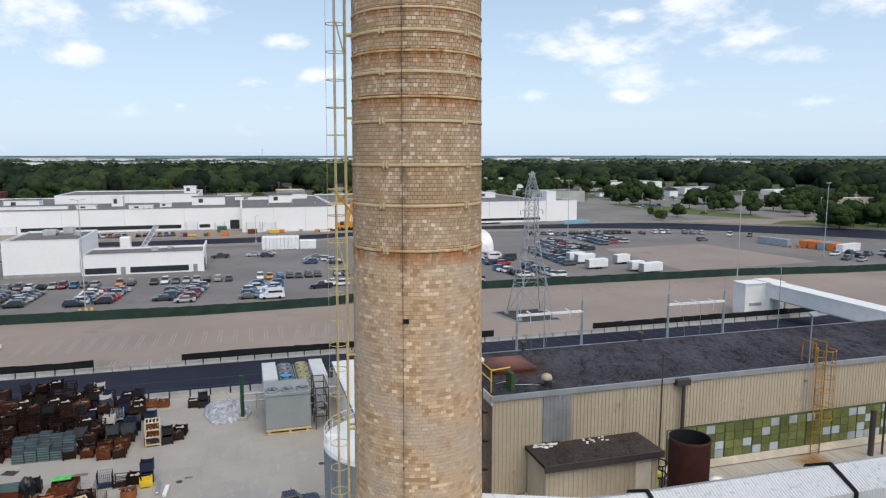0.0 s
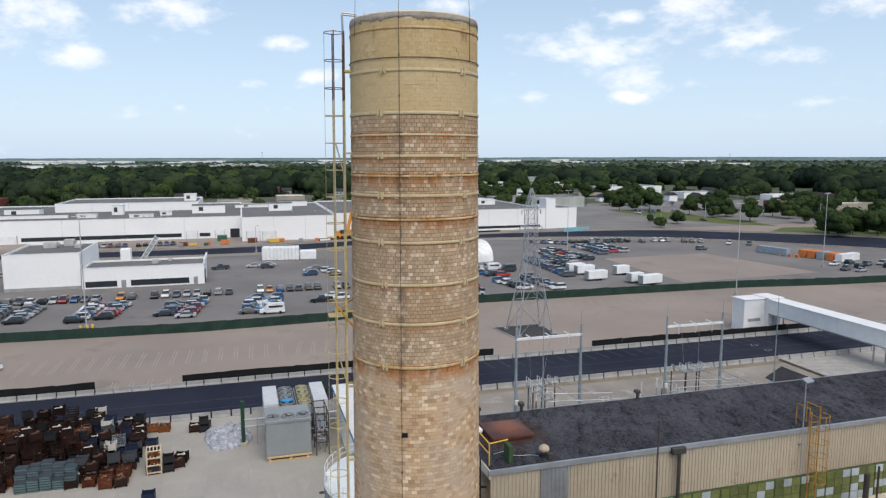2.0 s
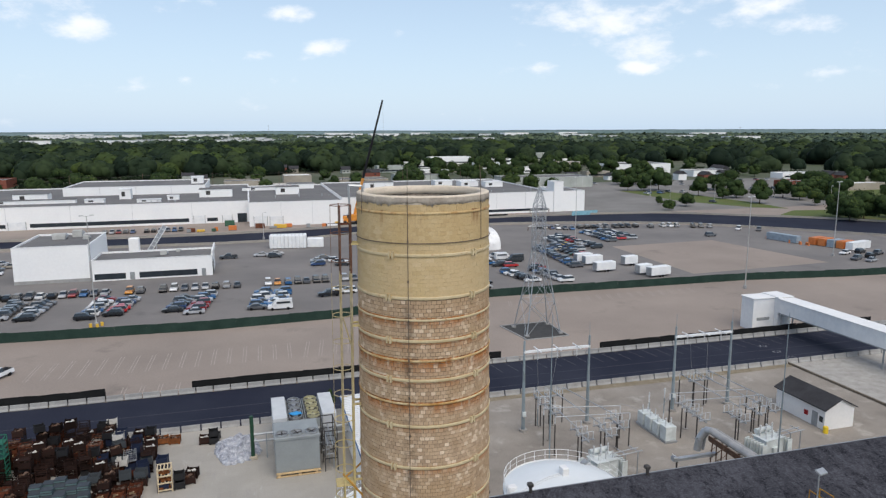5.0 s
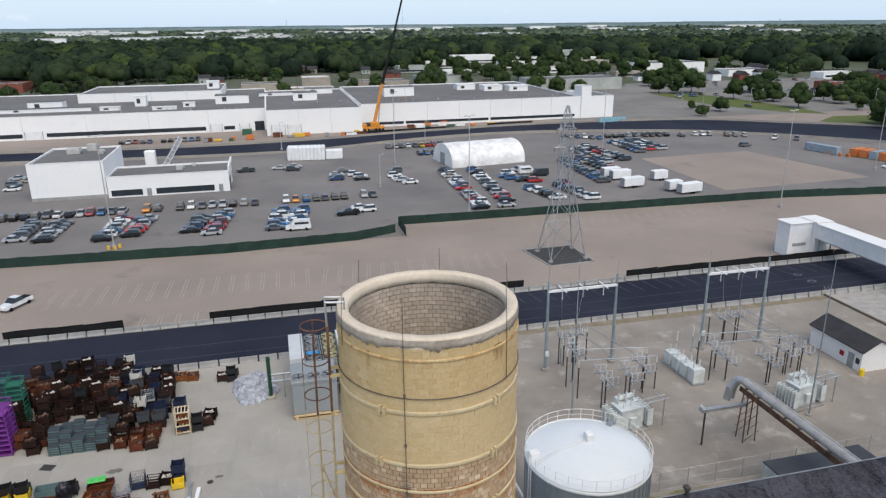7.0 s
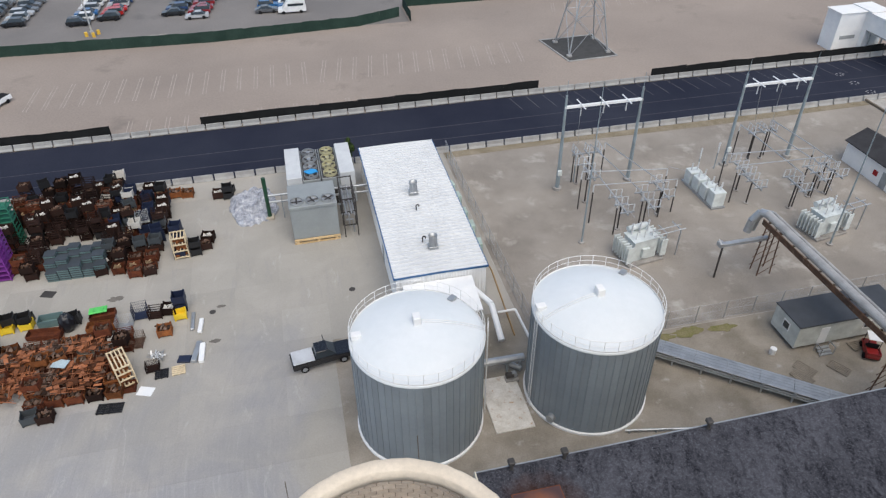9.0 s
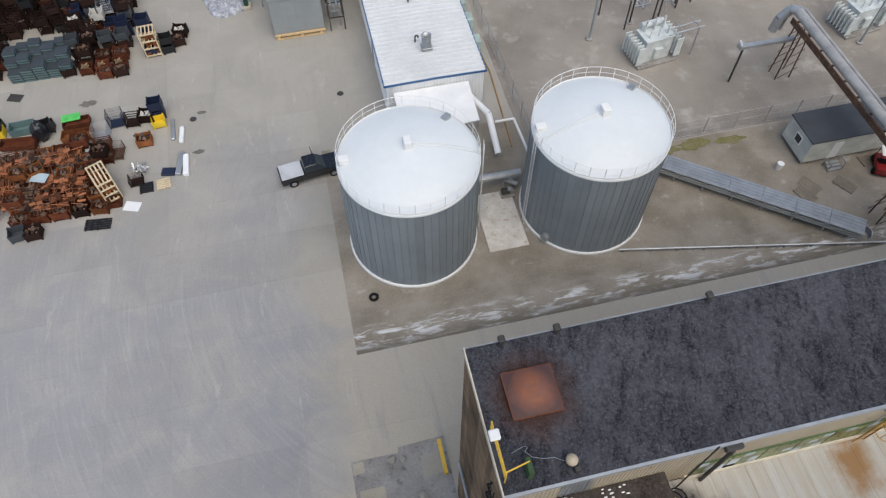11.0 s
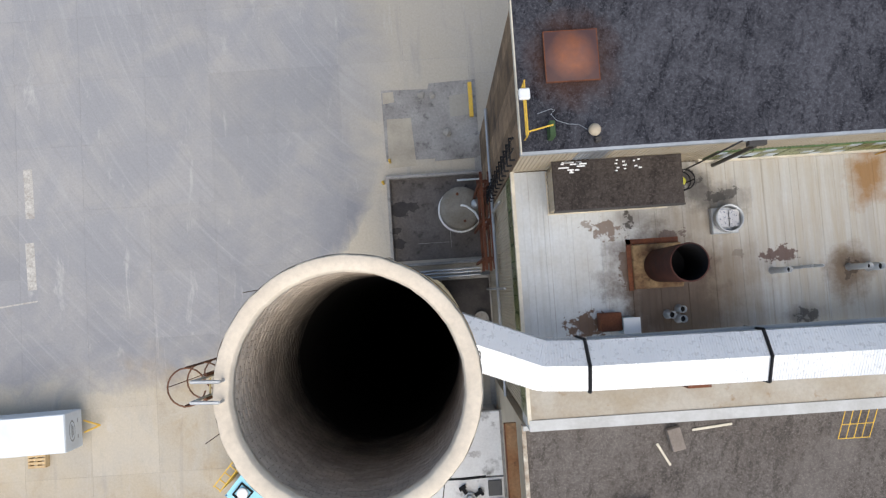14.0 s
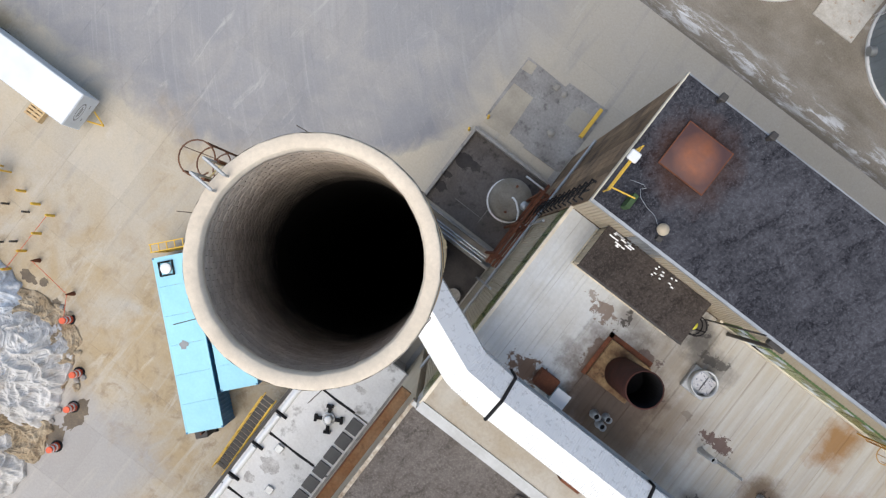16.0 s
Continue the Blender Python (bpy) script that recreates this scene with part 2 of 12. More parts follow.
def lathe(bm, prof, n=32, a0=0.0, a1=360.0):
    """Turns a profile of (radius, height) about the z axis."""
    full = abs(a1 - a0) >= 360
    steps = n if full else n + 1
    rings = []
    for i in range(steps):
        a = radians(a0 + (a1 - a0) * i / n)
        rings.append([bm.verts.new((r * math.cos(a), r * math.sin(a), z)) for r, z in prof])
    for i in range(n):
        r, s = rings[i], rings[(i + 1) % steps]
        for k in range(len(prof) - 1):
            bm.faces.new((r[k], s[k], s[k + 1], r[k + 1]))
    return bm


def ring(bm, c, R, r, n=24, k=6, a0=0.0, a1=360.0):
    """A hoop of round bar about the z axis through c."""
    prof = [(R + r * math.cos(2 * math.pi * j / k), r * math.sin(2 * math.pi * j / k)) for j in range(k)] 
    prof.append(prof[0])
    before = len(bm.verts)
    lathe(bm, [(p[0], p[1] + c[2]) for p in prof], n, a0, a1)
    bm.verts.ensure_lookup_table()
    for v in bm.verts[before:]:
        v.co.x += c[0]
        v.co.y += c[1]
    return bm


def prism(bm, pts, z0, z1):
    """An upright solid over a plan outline (anticlockwise)."""
    lo = [bm.verts.new((x, y, z0)) for x, y in pts]
    hi = [bm.verts.new((x, y, z1)) for x, y in pts]
    n = len(pts)
    bm.faces.new(lo[::-1])
    bm.faces.new(hi)
    for i in range(n):
        j = (i + 1) % n
        bm.faces.new((lo[i], lo[j], hi[j], hi[i]))
    return bm


def P(pts, z0, z1):
    return prism(bmesh.new(), pts, z0, z1)


def corrugated(bm, length, height, pitch=0.25, depth=0.04, thick=0.02):
    """A ribbed sheet standing along x, ribs upright, its face towards -y."""
    xs, n = [], max(1, int(length / pitch))
    p = length / n
    for i in range(n):
        x = i * p
        xs += [(x, 0), (x + p * 0.55, 0), (x + p * 0.65, -depth), (x + p * 0.9, -depth)]
    xs.append((length, 0))
    rows = [[bm.verts.new((x, y, z)) for x, y in xs] for z in (0, height)]
    for i in range(len(xs) - 1):
        bm.faces.new((rows[0][i], rows[0][i + 1], rows[1][i + 1], rows[1][i]))
    return bm


def sheet(bm, pts, z):
    bm.faces.new([bm.verts.new((x, y, z)) for x, y in pts])
    return bm


def moved(bm, m):
    bmesh.ops.transform(bm, matrix=m, verts=bm.verts[:])
    return bm


def joined(*bms):
    """Puts several bmeshes into the first."""
    first = bms[0]
    for b in bms[1:]:
        me = bpy.data.meshes.new("tmp")
        b.to_mesh(me)
        b.free()
        first.from_mesh(me)
        bpy.data.meshes.remove(me)
    return first


def sweep(bm, pts, r, n=6):
    """A round bar bent along the points, in one piece."""
    pts = [Vector(p) for p in pts]
    rings = []
    for i, p in enumerate(pts):
        d = (pts[min(i + 1, len(pts) - 1)] - pts[max(i - 1, 0)]).normalized()
        q = d.to_track_quat("Z", "Y")
        rings.append([bm.verts.new(p + q @ Vector((r * math.cos(2 * math.pi * k / n), r * math.sin(2 * math.pi * k / n), 0))) for k in range(n)])
    for a, b in zip(rings, rings[1:]):
        for k in range(n):
            j = (k + 1) % n
            bm.faces.new((a[k], a[j], b[j], b[k]))
    bm.faces.new(rings[0][::-1])
    bm.faces.new(rings[-1])
    return bm


# ---- vehicles ----
def body_shell(prof, width, tuck):
    """A car body from its side profile (x, z), narrower by tuck at the top."""
    bm = bmesh.new()
    zs = [z for _, z in prof]
    z0, z1 = min(zs), max(zs)
    sides = []
    for s in (-1, 1):
        sides.append([bm.verts.new((x, s * (width / 2 - tuck * (z - z0) / max(z1 - z0, 0.01)), z)) for x, z in prof])
    n = len(prof)
    bm.faces.new(sides[0])
    bm.faces.new(sides[1][::-1])
    for i in range(n):
        j = (i + 1) % n
        bm.faces.new((sides[0][i], sides[1][i], sides[1][j], sides[0][j]))
    bmesh.ops.recalc_face_normals(bm, faces=bm.faces[:])
    bmesh.ops.bevel(bm, geom=bm.edges[:], offset=0.045, segments=2, affect="EDGES")
    return bm


PAINTS = {"black": (0.012, 0.012, 0.014), "white": (0.78, 0.79, 0.80), "silver": (0.42, 0.43, 0.45), "grey": (0.10, 0.105, 0.115), "navy blue": (0.02, 0.05, 0.14), "bright blue": (0.02, 0.11, 0.28), "dark red": (0.22, 0.015, 0.02), "red": (0.45, 0.02, 0.02), "orange": (0.65, 0.26, 0.03), "beige": (0.40, 0.36, 0.30), "dark green": (0.02, 0.05, 0.035), "yellow": (0.70, 0.45, 0.03)}
CARS = {}
WHEEL = mesh_of(T(((0, -0.11, 0), (0, 0.11, 0), 0.33), n=14), "wheel", BLACK)
SHAPES = {
    "saloon": dict(body=[(-2.3, 0.32), (-2.33, 0.82), (-2.1, 0.94), (1.2, 0.92), (2.15, 0.76), (2.32, 0.58), (2.3, 0.32)], cab=[(-1.75, 0.92), (-1.0, 1.40), (0.25, 1.42), (1.15, 0.90)], roof=(-0.98, 0.25, 1.40), w=1.8, axle=1.38),
    "hatchback": dict(body=[(-2.2, 0.36), (-2.25, 0.95), (-2.1, 1.04), (1.1, 1.0), (2.05, 0.88), (2.25, 0.65), (2.22, 0.36)], cab=[(-2.12, 1.02), (-1.75, 1.62), (0.3, 1.66), (1.1, 0.98)], roof=(-1.75, 0.3, 1.63), w=1.86, axle=1.35),
    "van": dict(body=[(-2.8, 0.38), (-2.85, 1.15), (-2.8, 1.2), (1.9, 1.15), (2.7, 1.0), (2.85, 0.7), (2.82, 0.38)], cab=[(-2.8, 1.18), (-2.7, 2.35), (0.9, 2.4), (1.9, 1.13)], roof=(-2.7, 0.9, 2.36), w=2.0, axle=1.75),
    "pickup": dict(body=[(-2.8, 0.45), (-2.85, 1.0), (-2.75, 1.12), (1.2, 1.12), (2.55, 1.05), (2.8, 0.85), (2.82, 0.45)], cab=[(-0.9, 1.1), (-0.7, 1.78), (0.5, 1.80), (1.25, 1.1)], roof=(-0.72, 0.5, 1.78), w=1.95, axle=1.8),
}


PAIR = mesh_of(T(((0, -0.88, 0), (0, -0.66, 0), 0.33), ((0, 0.66, 0), (0, 0.88, 0), 0.33), ((0, -0.66, 0), (0, 0.66, 0), 0.06), n=12), "axle", BLACK)


def car(kind, paint, u, v, rot):
    far = v > 202 or u > 62
    key = (kind, paint, far)
    m = site(u, v, 0.0, rot)
    if key in CARS:
        return copy_thing(CARS[key], m)
    s = SHAPES[kind]
    name = {"saloon": "car", "hatchback": "suv_car", "van": "passenger_van", "pickup": "pickup_truck"}[kind]
    word = {"saloon": "saloon car", "hatchback": "hatchback car", "van": "passenger van", "pickup": "pickup truck"}[kind]
    c = thing(name, m, f"{paint} {word} parked on the asphalt lot", word.split()[-1], "parked cars")
    pm = mat("paint_" + paint.replace(" ", "_"), PAINTS[paint], rough=0.3, var=0.04, bump=0, coat=0.5)
    part("body", body_shell(s["body"], s["w"], 0.10), pm, c)
    part("glasshouse", body_shell(s["cab"], s["w"] - 0.16, 0.18), DARK_GLASS if kind != "van" else pm, c, "dark windows" if kind != "van" else "")
    x0, x1, z = s["roof"]
    w = (s["w"] - 0.52) / 2
    part("roof", B((x0, x1, -w, w, z, z + 0.05), bevel=0.03), pm, c)
    if kind == "van":
        part("side_window", B((-2.3, 0.8, -0.93, 0.93, 1.5, 1.95)), DARK_GLASS, c)
    if kind == "pickup":
        part("bed", B((-2.7, -1.0, -0.78, 0.78, 1.13, 1.14)), BLACK, c, "dark open bed")
    for x in (-s["axle"], s["axle"]):
        for y in (0,) if far else (-s["w"] / 2 + 0.1, s["w"] / 2 - 0.1):
            ob = new("axle" if far else "wheel", PAIR if far else WHEEL)
            ob.parent, ob.matrix_local = c, pose(x, y, 0.33)
    CARS[key] = c
    return c

# ---- the ground and the large structure ----
def yard_material():
    """Concrete worn grey by traffic in the middle of the yard, tan with dust towards its edges."""
    m = bpy.data.materials.new("worn_yard")
    m.use_nodes = True
    nt = m.node_tree
    N, K = nt.nodes, nt.links
    b = N["Principled BSDF"]
    b.inputs["Roughness"].default_value = 0.85
    b.inputs["Specular IOR Level"].default_value = 0.25
    geo = N.new("ShaderNodeNewGeometry")
    rot = N.new("ShaderNodeMapping")
    rot.inputs["Rotation"].default_value = (0, 0, radians(-A0))
    K.new(geo.outputs["Position"], rot.inputs["Vector"])

    def tex(sc, det, stretch=(1, 1, 1), rough=0.6):
        mp = N.new("ShaderNodeMapping")
        mp.inputs["Scale"].default_value = stretch
        K.new(rot.outputs[0], mp.inputs["Vector"])
        n = N.new("ShaderNodeTexNoise")
        n.inputs["Scale"].default_value, n.inputs["Detail"].default_value, n.inputs["Roughness"].default_value = sc, det, rough
        n.inputs["Distortion"].default_value = 0.6
        K.new(mp.outputs[0], n.inputs["Vector"])
        return n.outputs["Fac"]

    def rng(s, a, b_, c=0.0, d=1.0):
        r = N.new("ShaderNodeMapRange")
        K.new(s, r.inputs["Value"])
        for k, v in zip(("From Min", "From Max", "To Min", "To Max"), (a, b_, c, d)):
            r.inputs[k].default_value = v
        return r.outputs[0]

    def calc(op, a, b_):
        x = N.new("ShaderNodeMath")
        x.operation = op
        for i, v in enumerate((a, b_)):
            if isinstance(v, (int, float)):
                x.inputs[i].default_value = v
            else:
                K.new(v, x.inputs[i])
        return x.outputs[0]

    def mix(fac, a, b_):
        x = N.new("ShaderNodeMix")
        x.data_type = "RGBA"
        K.new(fac, x.inputs["Factor"])
        for key, v in (("A", a), ("B", b_)):
            if isinstance(v, tuple):
                x.inputs[key].default_value = (*v, 1)
            else:
                K.new(v, x.inputs[key])
        return x.outputs["Result"]

    sep = N.new("ShaderNodeSeparateXYZ")
    K.new(rot.outputs[0], sep.inputs[0])
    wob = rng(tex(0.09, 4), 0.3, 0.7, -9, 9)
    v = calc("ADD", sep.outputs["Y"], wob)
    # the swept traffic area ends in a curve that bends round the chimney
    bend = calc("MAXIMUM", calc("ADD", sep.outputs["X"], 14.0), 0.0)
    inside = calc("ADD", calc("SUBTRACT", sep.outputs["Y"], calc("MULTIPLY", calc("MULTIPLY", bend, bend), 0.045)), rng(tex(0.5, 6), 0.3, 0.7, -0.9, 0.9))
    south, north = rng(inside, 15.2, 17.0), rng(v, 48, 70, 1, 0)
    east = rng(calc("ADD", sep.outputs["X"], calc("MULTIPLY", wob, 0.35)), 0.6, 3.6, 1, 0)
    worn = calc("MULTIPLY", calc("MULTIPLY", south, north), east)
    ends = mix(rng(sep.outputs["Y"], 30, 50), (0.465, 0.415, 0.335), (0.335, 0.318, 0.285))
    c = mix(worn, ends, (0.285, 0.284, 0.292))
    c = mix(calc("MULTIPLY", calc("MULTIPLY", worn, rng(inside, 17, 27, 0.75, 0)), rng(tex(0.3, 6, (1, 1, 1), 0.65), 0.3, 0.6, 0.3, 1)), c, (0.215, 0.217, 0.235))
    c = mix(rng(tex(0.22, 6), 0.42, 0.66, 0, 0.5), c, (0.40, 0.375, 0.34))
    c = mix(rng(tex(0.35, 5, (3.5, 0.5, 1)), 0.56, 0.74, 0, 0.4), c, (0.27, 0.265, 0.265))
    c = mix(rng(tex(0.5, 7, (1.6, 0.4, 1), 0.7), 0.60, 0.72, 0, 0.5), c, (0.52, 0.50, 0.47))
    c = mix(rng(tex(0.16, 8, (1, 1, 1), 0.7), 0.66, 0.78, 0, 0.6), c, (0.19, 0.175, 0.155))
    # sweeping tyre arcs about the turning place
    off = N.new("ShaderNodeVectorMath")
    off.operation = "SUBTRACT"
    off.inputs[1].default_value = (17.0, 52.0, 0.0)
    K.new(rot.outputs[0], off.inputs[0])
    ln = N.new("ShaderNodeVectorMath")
    ln.operation = "LENGTH"
    K.new(off.outputs[0], ln.inputs[0])
    so = N.new("ShaderNodeSeparateXYZ")
    K.new(off.outputs[0], so.inputs[0])
    polar = N.new("ShaderNodeCombineXYZ")
    K.new(calc("MULTIPLY", ln.outputs["Value"], 1.5), polar.inputs[0])
    K.new(calc("MULTIPLY", calc("ARCTAN2", so.outputs[1], so.outputs[0]), 2.6), polar.inputs[1])
    arcs = N.new("ShaderNodeTexNoise")
    arcs.inputs["Scale"].default_value, arcs.inputs["Detail"].default_value, arcs.inputs["Roughness"].default_value, arcs.inputs["Distortion"].default_value = 1.0, 8, 0.7, 2.2
    K.new(polar.outputs[0], arcs.inputs["Vector"])
    c = mix(calc("MULTIPLY", rng(arcs.outputs["Fac"], 0.54, 0.78, 0, 0.45), calc("MAXIMUM", worn, 0.25)), c, (0.46, 0.45, 0.44))
    c = mix(calc("MULTIPLY", rng(arcs.outputs["Fac"], 0.28, 0.46, 0.5, 0), calc("MAXIMUM", worn, 0.2)), c, (0.235, 0.23, 0.235))
    # ochre clay carried over the south corner
    clay = calc("MULTIPLY", rng(v, 16, 7), rng(tex(0.3, 6), 0.36, 0.6))
    c = mix(calc("MULTIPLY", clay, 0.85), c, (0.40, 0.305, 0.18))
    c = mix(calc("MULTIPLY", rng(v, 14, 4), rng(tex(0.8, 8, (1, 1, 1), 0.72), 0.52, 0.66, 0, 0.7)), c, (0.24, 0.175, 0.11))
    c = mix(calc("MULTIPLY", rng(v, 14, 4), rng(tex(0.55, 8, (2.2, 0.5, 1), 0.72), 0.55, 0.7, 0, 0.7)), c, (0.55, 0.50, 0.42))
    # paler scoured concrete at the south end, and tyre tracks running into it
    drift = rng(tex(0.4, 7, (1, 1, 1), 0.65), 0.3, 0.7, -1.4, 1.4)
    pale = calc("MULTIPLY", rng(calc("ADD", sep.outputs["Y"], drift), -1.2, -4.2), rng(calc("ADD", sep.outputs["X"], drift), 2.0, -2.0))
    c = mix(calc("MULTIPLY", pale, 0.9), c, (0.375, 0.365, 0.36))
    c = mix(calc("MULTIPLY", rng(v, 16, 6), rng(tex(0.9, 7, (1.5, 0.09, 1), 0.65), 0.54, 0.7, 0, 0.5)), c, (0.50, 0.47, 0.42))
    k = calc("MULTIPLY", rng(tex(7, 6, (1, 1, 1), 0.7), 0.2, 0.8, 0.88, 1.12), rng(N.new("ShaderNodeObjectInfo").outputs["Random"], 0, 1, 0.945, 1.05))
    sc = N.new("ShaderNodeVectorMath")
    sc.operation = "SCALE"
    K.new(c, sc.inputs[0])
    K.new(k, sc.inputs["Scale"])
    K.new(sc.outputs[0], b.inputs["Base Color"])
    return m


YARD = yard_material()
JOINT = mat("slab_joint", (0.40, 0.385, 0.36), var=0.2)
DIRT = mat("tank_dirt", (0.335, 0.30, 0.255), var=0.22, scale=0.22, fine=8, bump=0.4, tint=(0.20, 0.175, 0.14), spots=0.12, spot_col=(0.46, 0.44, 0.41))


def powder_on(m, v0, v1, col, lo, hi, grain, force):
    """Whitish powder lying in drifts along a strip of the ground."""
    nt = m.node_tree
    N, K = nt.nodes, nt.links
    b = N["Principled BSDF"]
    base = b.inputs["Base Color"].links[0].from_socket
    geo = N.new("ShaderNodeNewGeometry")
    rot = N.new("ShaderNodeMapping")
    rot.inputs["Rotation"].default_value = (0, 0, radians(-A0))
    K.new(geo.outputs["Position"], rot.inputs["Vector"])
    st = N.new("ShaderNodeMapping")
    st.inputs["Scale"].default_value = (0.28, 1.2, 1)
    K.new(rot.outputs[0], st.inputs["Vector"])
    n = N.new("ShaderNodeTexNoise")
    n.inputs["Scale"].default_value, n.inputs["Detail"].default_value, n.inputs["Roughness"].default_value, n.inputs["Distortion"].default_value = grain, 9, 0.7, 0.4
    K.new(st.outputs[0], n.inputs["Vector"])
    sep = N.new("ShaderNodeSeparateXYZ")
    K.new(rot.outputs[0], sep.inputs[0])
    r1 = N.new("ShaderNodeMapRange")
    K.new(n.outputs["Fac"], r1.inputs["Value"])
    r1.inputs["From Min"].default_value, r1.inputs["From Max"].default_value = lo, hi
    r2 = N.new("ShaderNodeMapRange")
    K.new(sep.outputs["Y"], r2.inputs["Value"])
    r2.inputs["From Min"].default_value, r2.inputs["From Max"].default_value, r2.inputs["To Min"].default_value, r2.inputs["To Max"].default_value = v0, v1, force, 0.0
    mul = N.new("ShaderNodeMath")
    mul.operation = "MULTIPLY"
    K.new(r1.outputs[0], mul.inputs[0])
    K.new(r2.outputs[0], mul.inputs[1])
    mix = N.new("ShaderNodeMix")
    mix.data_type = "RGBA"
    K.new(mul.outputs[0], mix.inputs["Factor"])
    K.new(base, mix.inputs["A"])
    mix.inputs["B"].default_value = (*col, 1)
    K.new(mix.outputs["Result"], b.inputs["Base Color"])


powder_on(DIRT, 45.0, 49.5, (0.40, 0.385, 0.365), 0.50, 0.70, 0.9, 0.4)
powder_on(DIRT, 44.5, 45.5, (0.74, 0.75, 0.77), 0.50, 0.60, 1.5, 0.85)
powder_on(DIRT, 43.2, 44.2, (0.13, 0.115, 0.095), 0.30, 0.44, 1.2, 0.85)


def flat(name, pts, z, material, label, category, thick=0.25):
    return solid(name, P(pts, z - thick, z), material, site(0, 0), label, category, kind="structure")


bm = bmesh.new()
sheet(bm, [(-4800, -1500), (4800, -1500), (4800, 4900), (-4800, 4900)], -0.30)
solid("ground", bm, EARTH, Matrix(), "flat dull green and grey ground out to the horizon", "ground", kind="structure")

flat("pavement_lot", [(-330, 111.6), (420, 111.6), (420, 480), (-330, 480)], -0.02, LOT, "wide worn tan asphalt parking lot", "parking lot")
flat("pavement_car_park", [(-130, 149.5), (28.4, 149.2), (28.4, 158.4), (129, 156.2), (205, 149), (300, 141), (255, 180), (222, 217), (198, 242), (172, 261), (130, 275), (90, 280), (50, 273), (10, 261), (-40, 262), (-130, 266)], -0.008, LOT_DARK, "darker grey asphalt under the parked cars", "parking lot", 0.1)
flat("pavement_patch", [(121, 167), (171, 170), (164, 217), (122, 215)], -0.003, LOT, "tan worn patch of asphalt in the lot", "parking lot", 0.1)
flat("road", [(-330, 97.2), (420, 97.2), (420, 111.2), (-330, 111.2)], 0.008, ROAD, "fresh dark blue-black asphalt road", "road")
flat("pavement_gravel", [(23.2, 57.9), (90, 57.9), (90, 96.8), (23.2, 96.8)], 0.0, GRAVEL, "brown gravel and dirt substation yard", "gravel yard")
flat("pavement_asphalt", [(90.3, 57.9), (160, 57.9), (160, 96.8), (90.3, 96.8)], -0.02, mat("old_asphalt", (0.062, 0.060, 0.062), var=0.3, scale=0.12, fine=5, bump=0.2, tint=(0.10, 0.095, 0.09)), "old dark asphalt beyond the substation yard", "asphalt yard")
solid("kerb", B((90.0, 90.28, 57.9, 96.8, -0.2, 0.35), bevel=0.03), mat("brown_kerb", (0.20, 0.17, 0.135), var=0.25), site(0, 0), "low brown kerb at the edge of the gravel", "kerb", kind="structure")
flat("pavement_verge", [(23.3, 95.1), (40, 95.4), (62, 95.0), (89.9, 95.3), (89.9, 96.75), (23.3, 96.75)], 0.006, mat("weedy_verge", (0.19, 0.16, 0.11), var=0.35, scale=0.5, fine=6, bump=0.5, tint=(0.27, 0.235, 0.18), spots=0.2, spot_col=(0.09, 0.085, 0.04)), "brown weedy dirt strip along the road barrier", "verge", 0.05)
flat("pavement_dirt", [(4.81, 43.1), (160, 43.1), (160, 57.8), (23.1, 57.8), (23.1, 64), (4.81, 64)], 0.0, DIRT, "stained brown dirt round the tanks", "dirt")
flat("pavement_base", [(-120, -70), (160, -70), (160, 96.7), (-120, 96.7)], -0.014, JOINT, "dark joints between yard slabs", "yard", 0.2)

# the curved test track beyond the car park


def curve_points(pts, k=6):
    out = []
    for i in range(len(pts) - 1):
        p0, p1, p2, p3 = (np.array(pts[max(0, min(len(pts) - 1, i + d))], float) for d in (-1, 0, 1, 2))
        for s in range(k):
            t = s / k
            out.append(0.5 * (2 * p1 + (p2 - p0) * t + (2 * p0 - 5 * p1 + 4 * p2 - p3) * t * t + (3 * p1 - p0 - 3 * p2 + p3) * t ** 3))
    out.append(np.array(pts[-1], float))
    return out


def band_mesh(outer, inner, z0, z1):
    bm = bmesh.new()
    rows = [[bm.verts.new((p[0], p[1], z)) for p in line] for line, z in ((outer, z1), (inner, z1), (inner, z0), (outer, z0))]
    for r in range(4):
        a, b = rows[r], rows[(r + 1) % 4]
        for i in range(len(a) - 1):
            bm.faces.new((a[i], b[i], b[i + 1], a[i + 1]))
    bmesh.ops.recalc_face_normals(bm, faces=bm.faces[:])
    return bm


TO = curve_points([(-330, 296), (-170, 292), (-92, 289), (-40, 284), (10, 286), (60, 295), (110, 301), (150, 300), (194, 293), (222, 274), (252, 252), (290, 208), (330, 150)])
TI = curve_points([(-330, 272), (-170, 270), (-92, 268), (-40, 263), (10, 262), (50, 274), (90, 281), (130, 276), (172, 262), (198, 243), (222, 218), (260, 175), (296, 125)])
solid("track", band_mesh(TO, TI, -0.2, 0.012), ROAD, site(0, 0), "curving dark asphalt test track", "road", kind="structure")
LINE = mat("worn_white_line", (0.52, 0.50, 0.46), var=0.35, scale=1.2, fine=6, bump=0.0, tint=(0.33, 0.30, 0.27))
STALL = mat("faded_line", (0.385, 0.345, 0.31), var=0.3, scale=0.8, fine=6, bump=0.0, tint=(0.29, 0.25, 0.222))


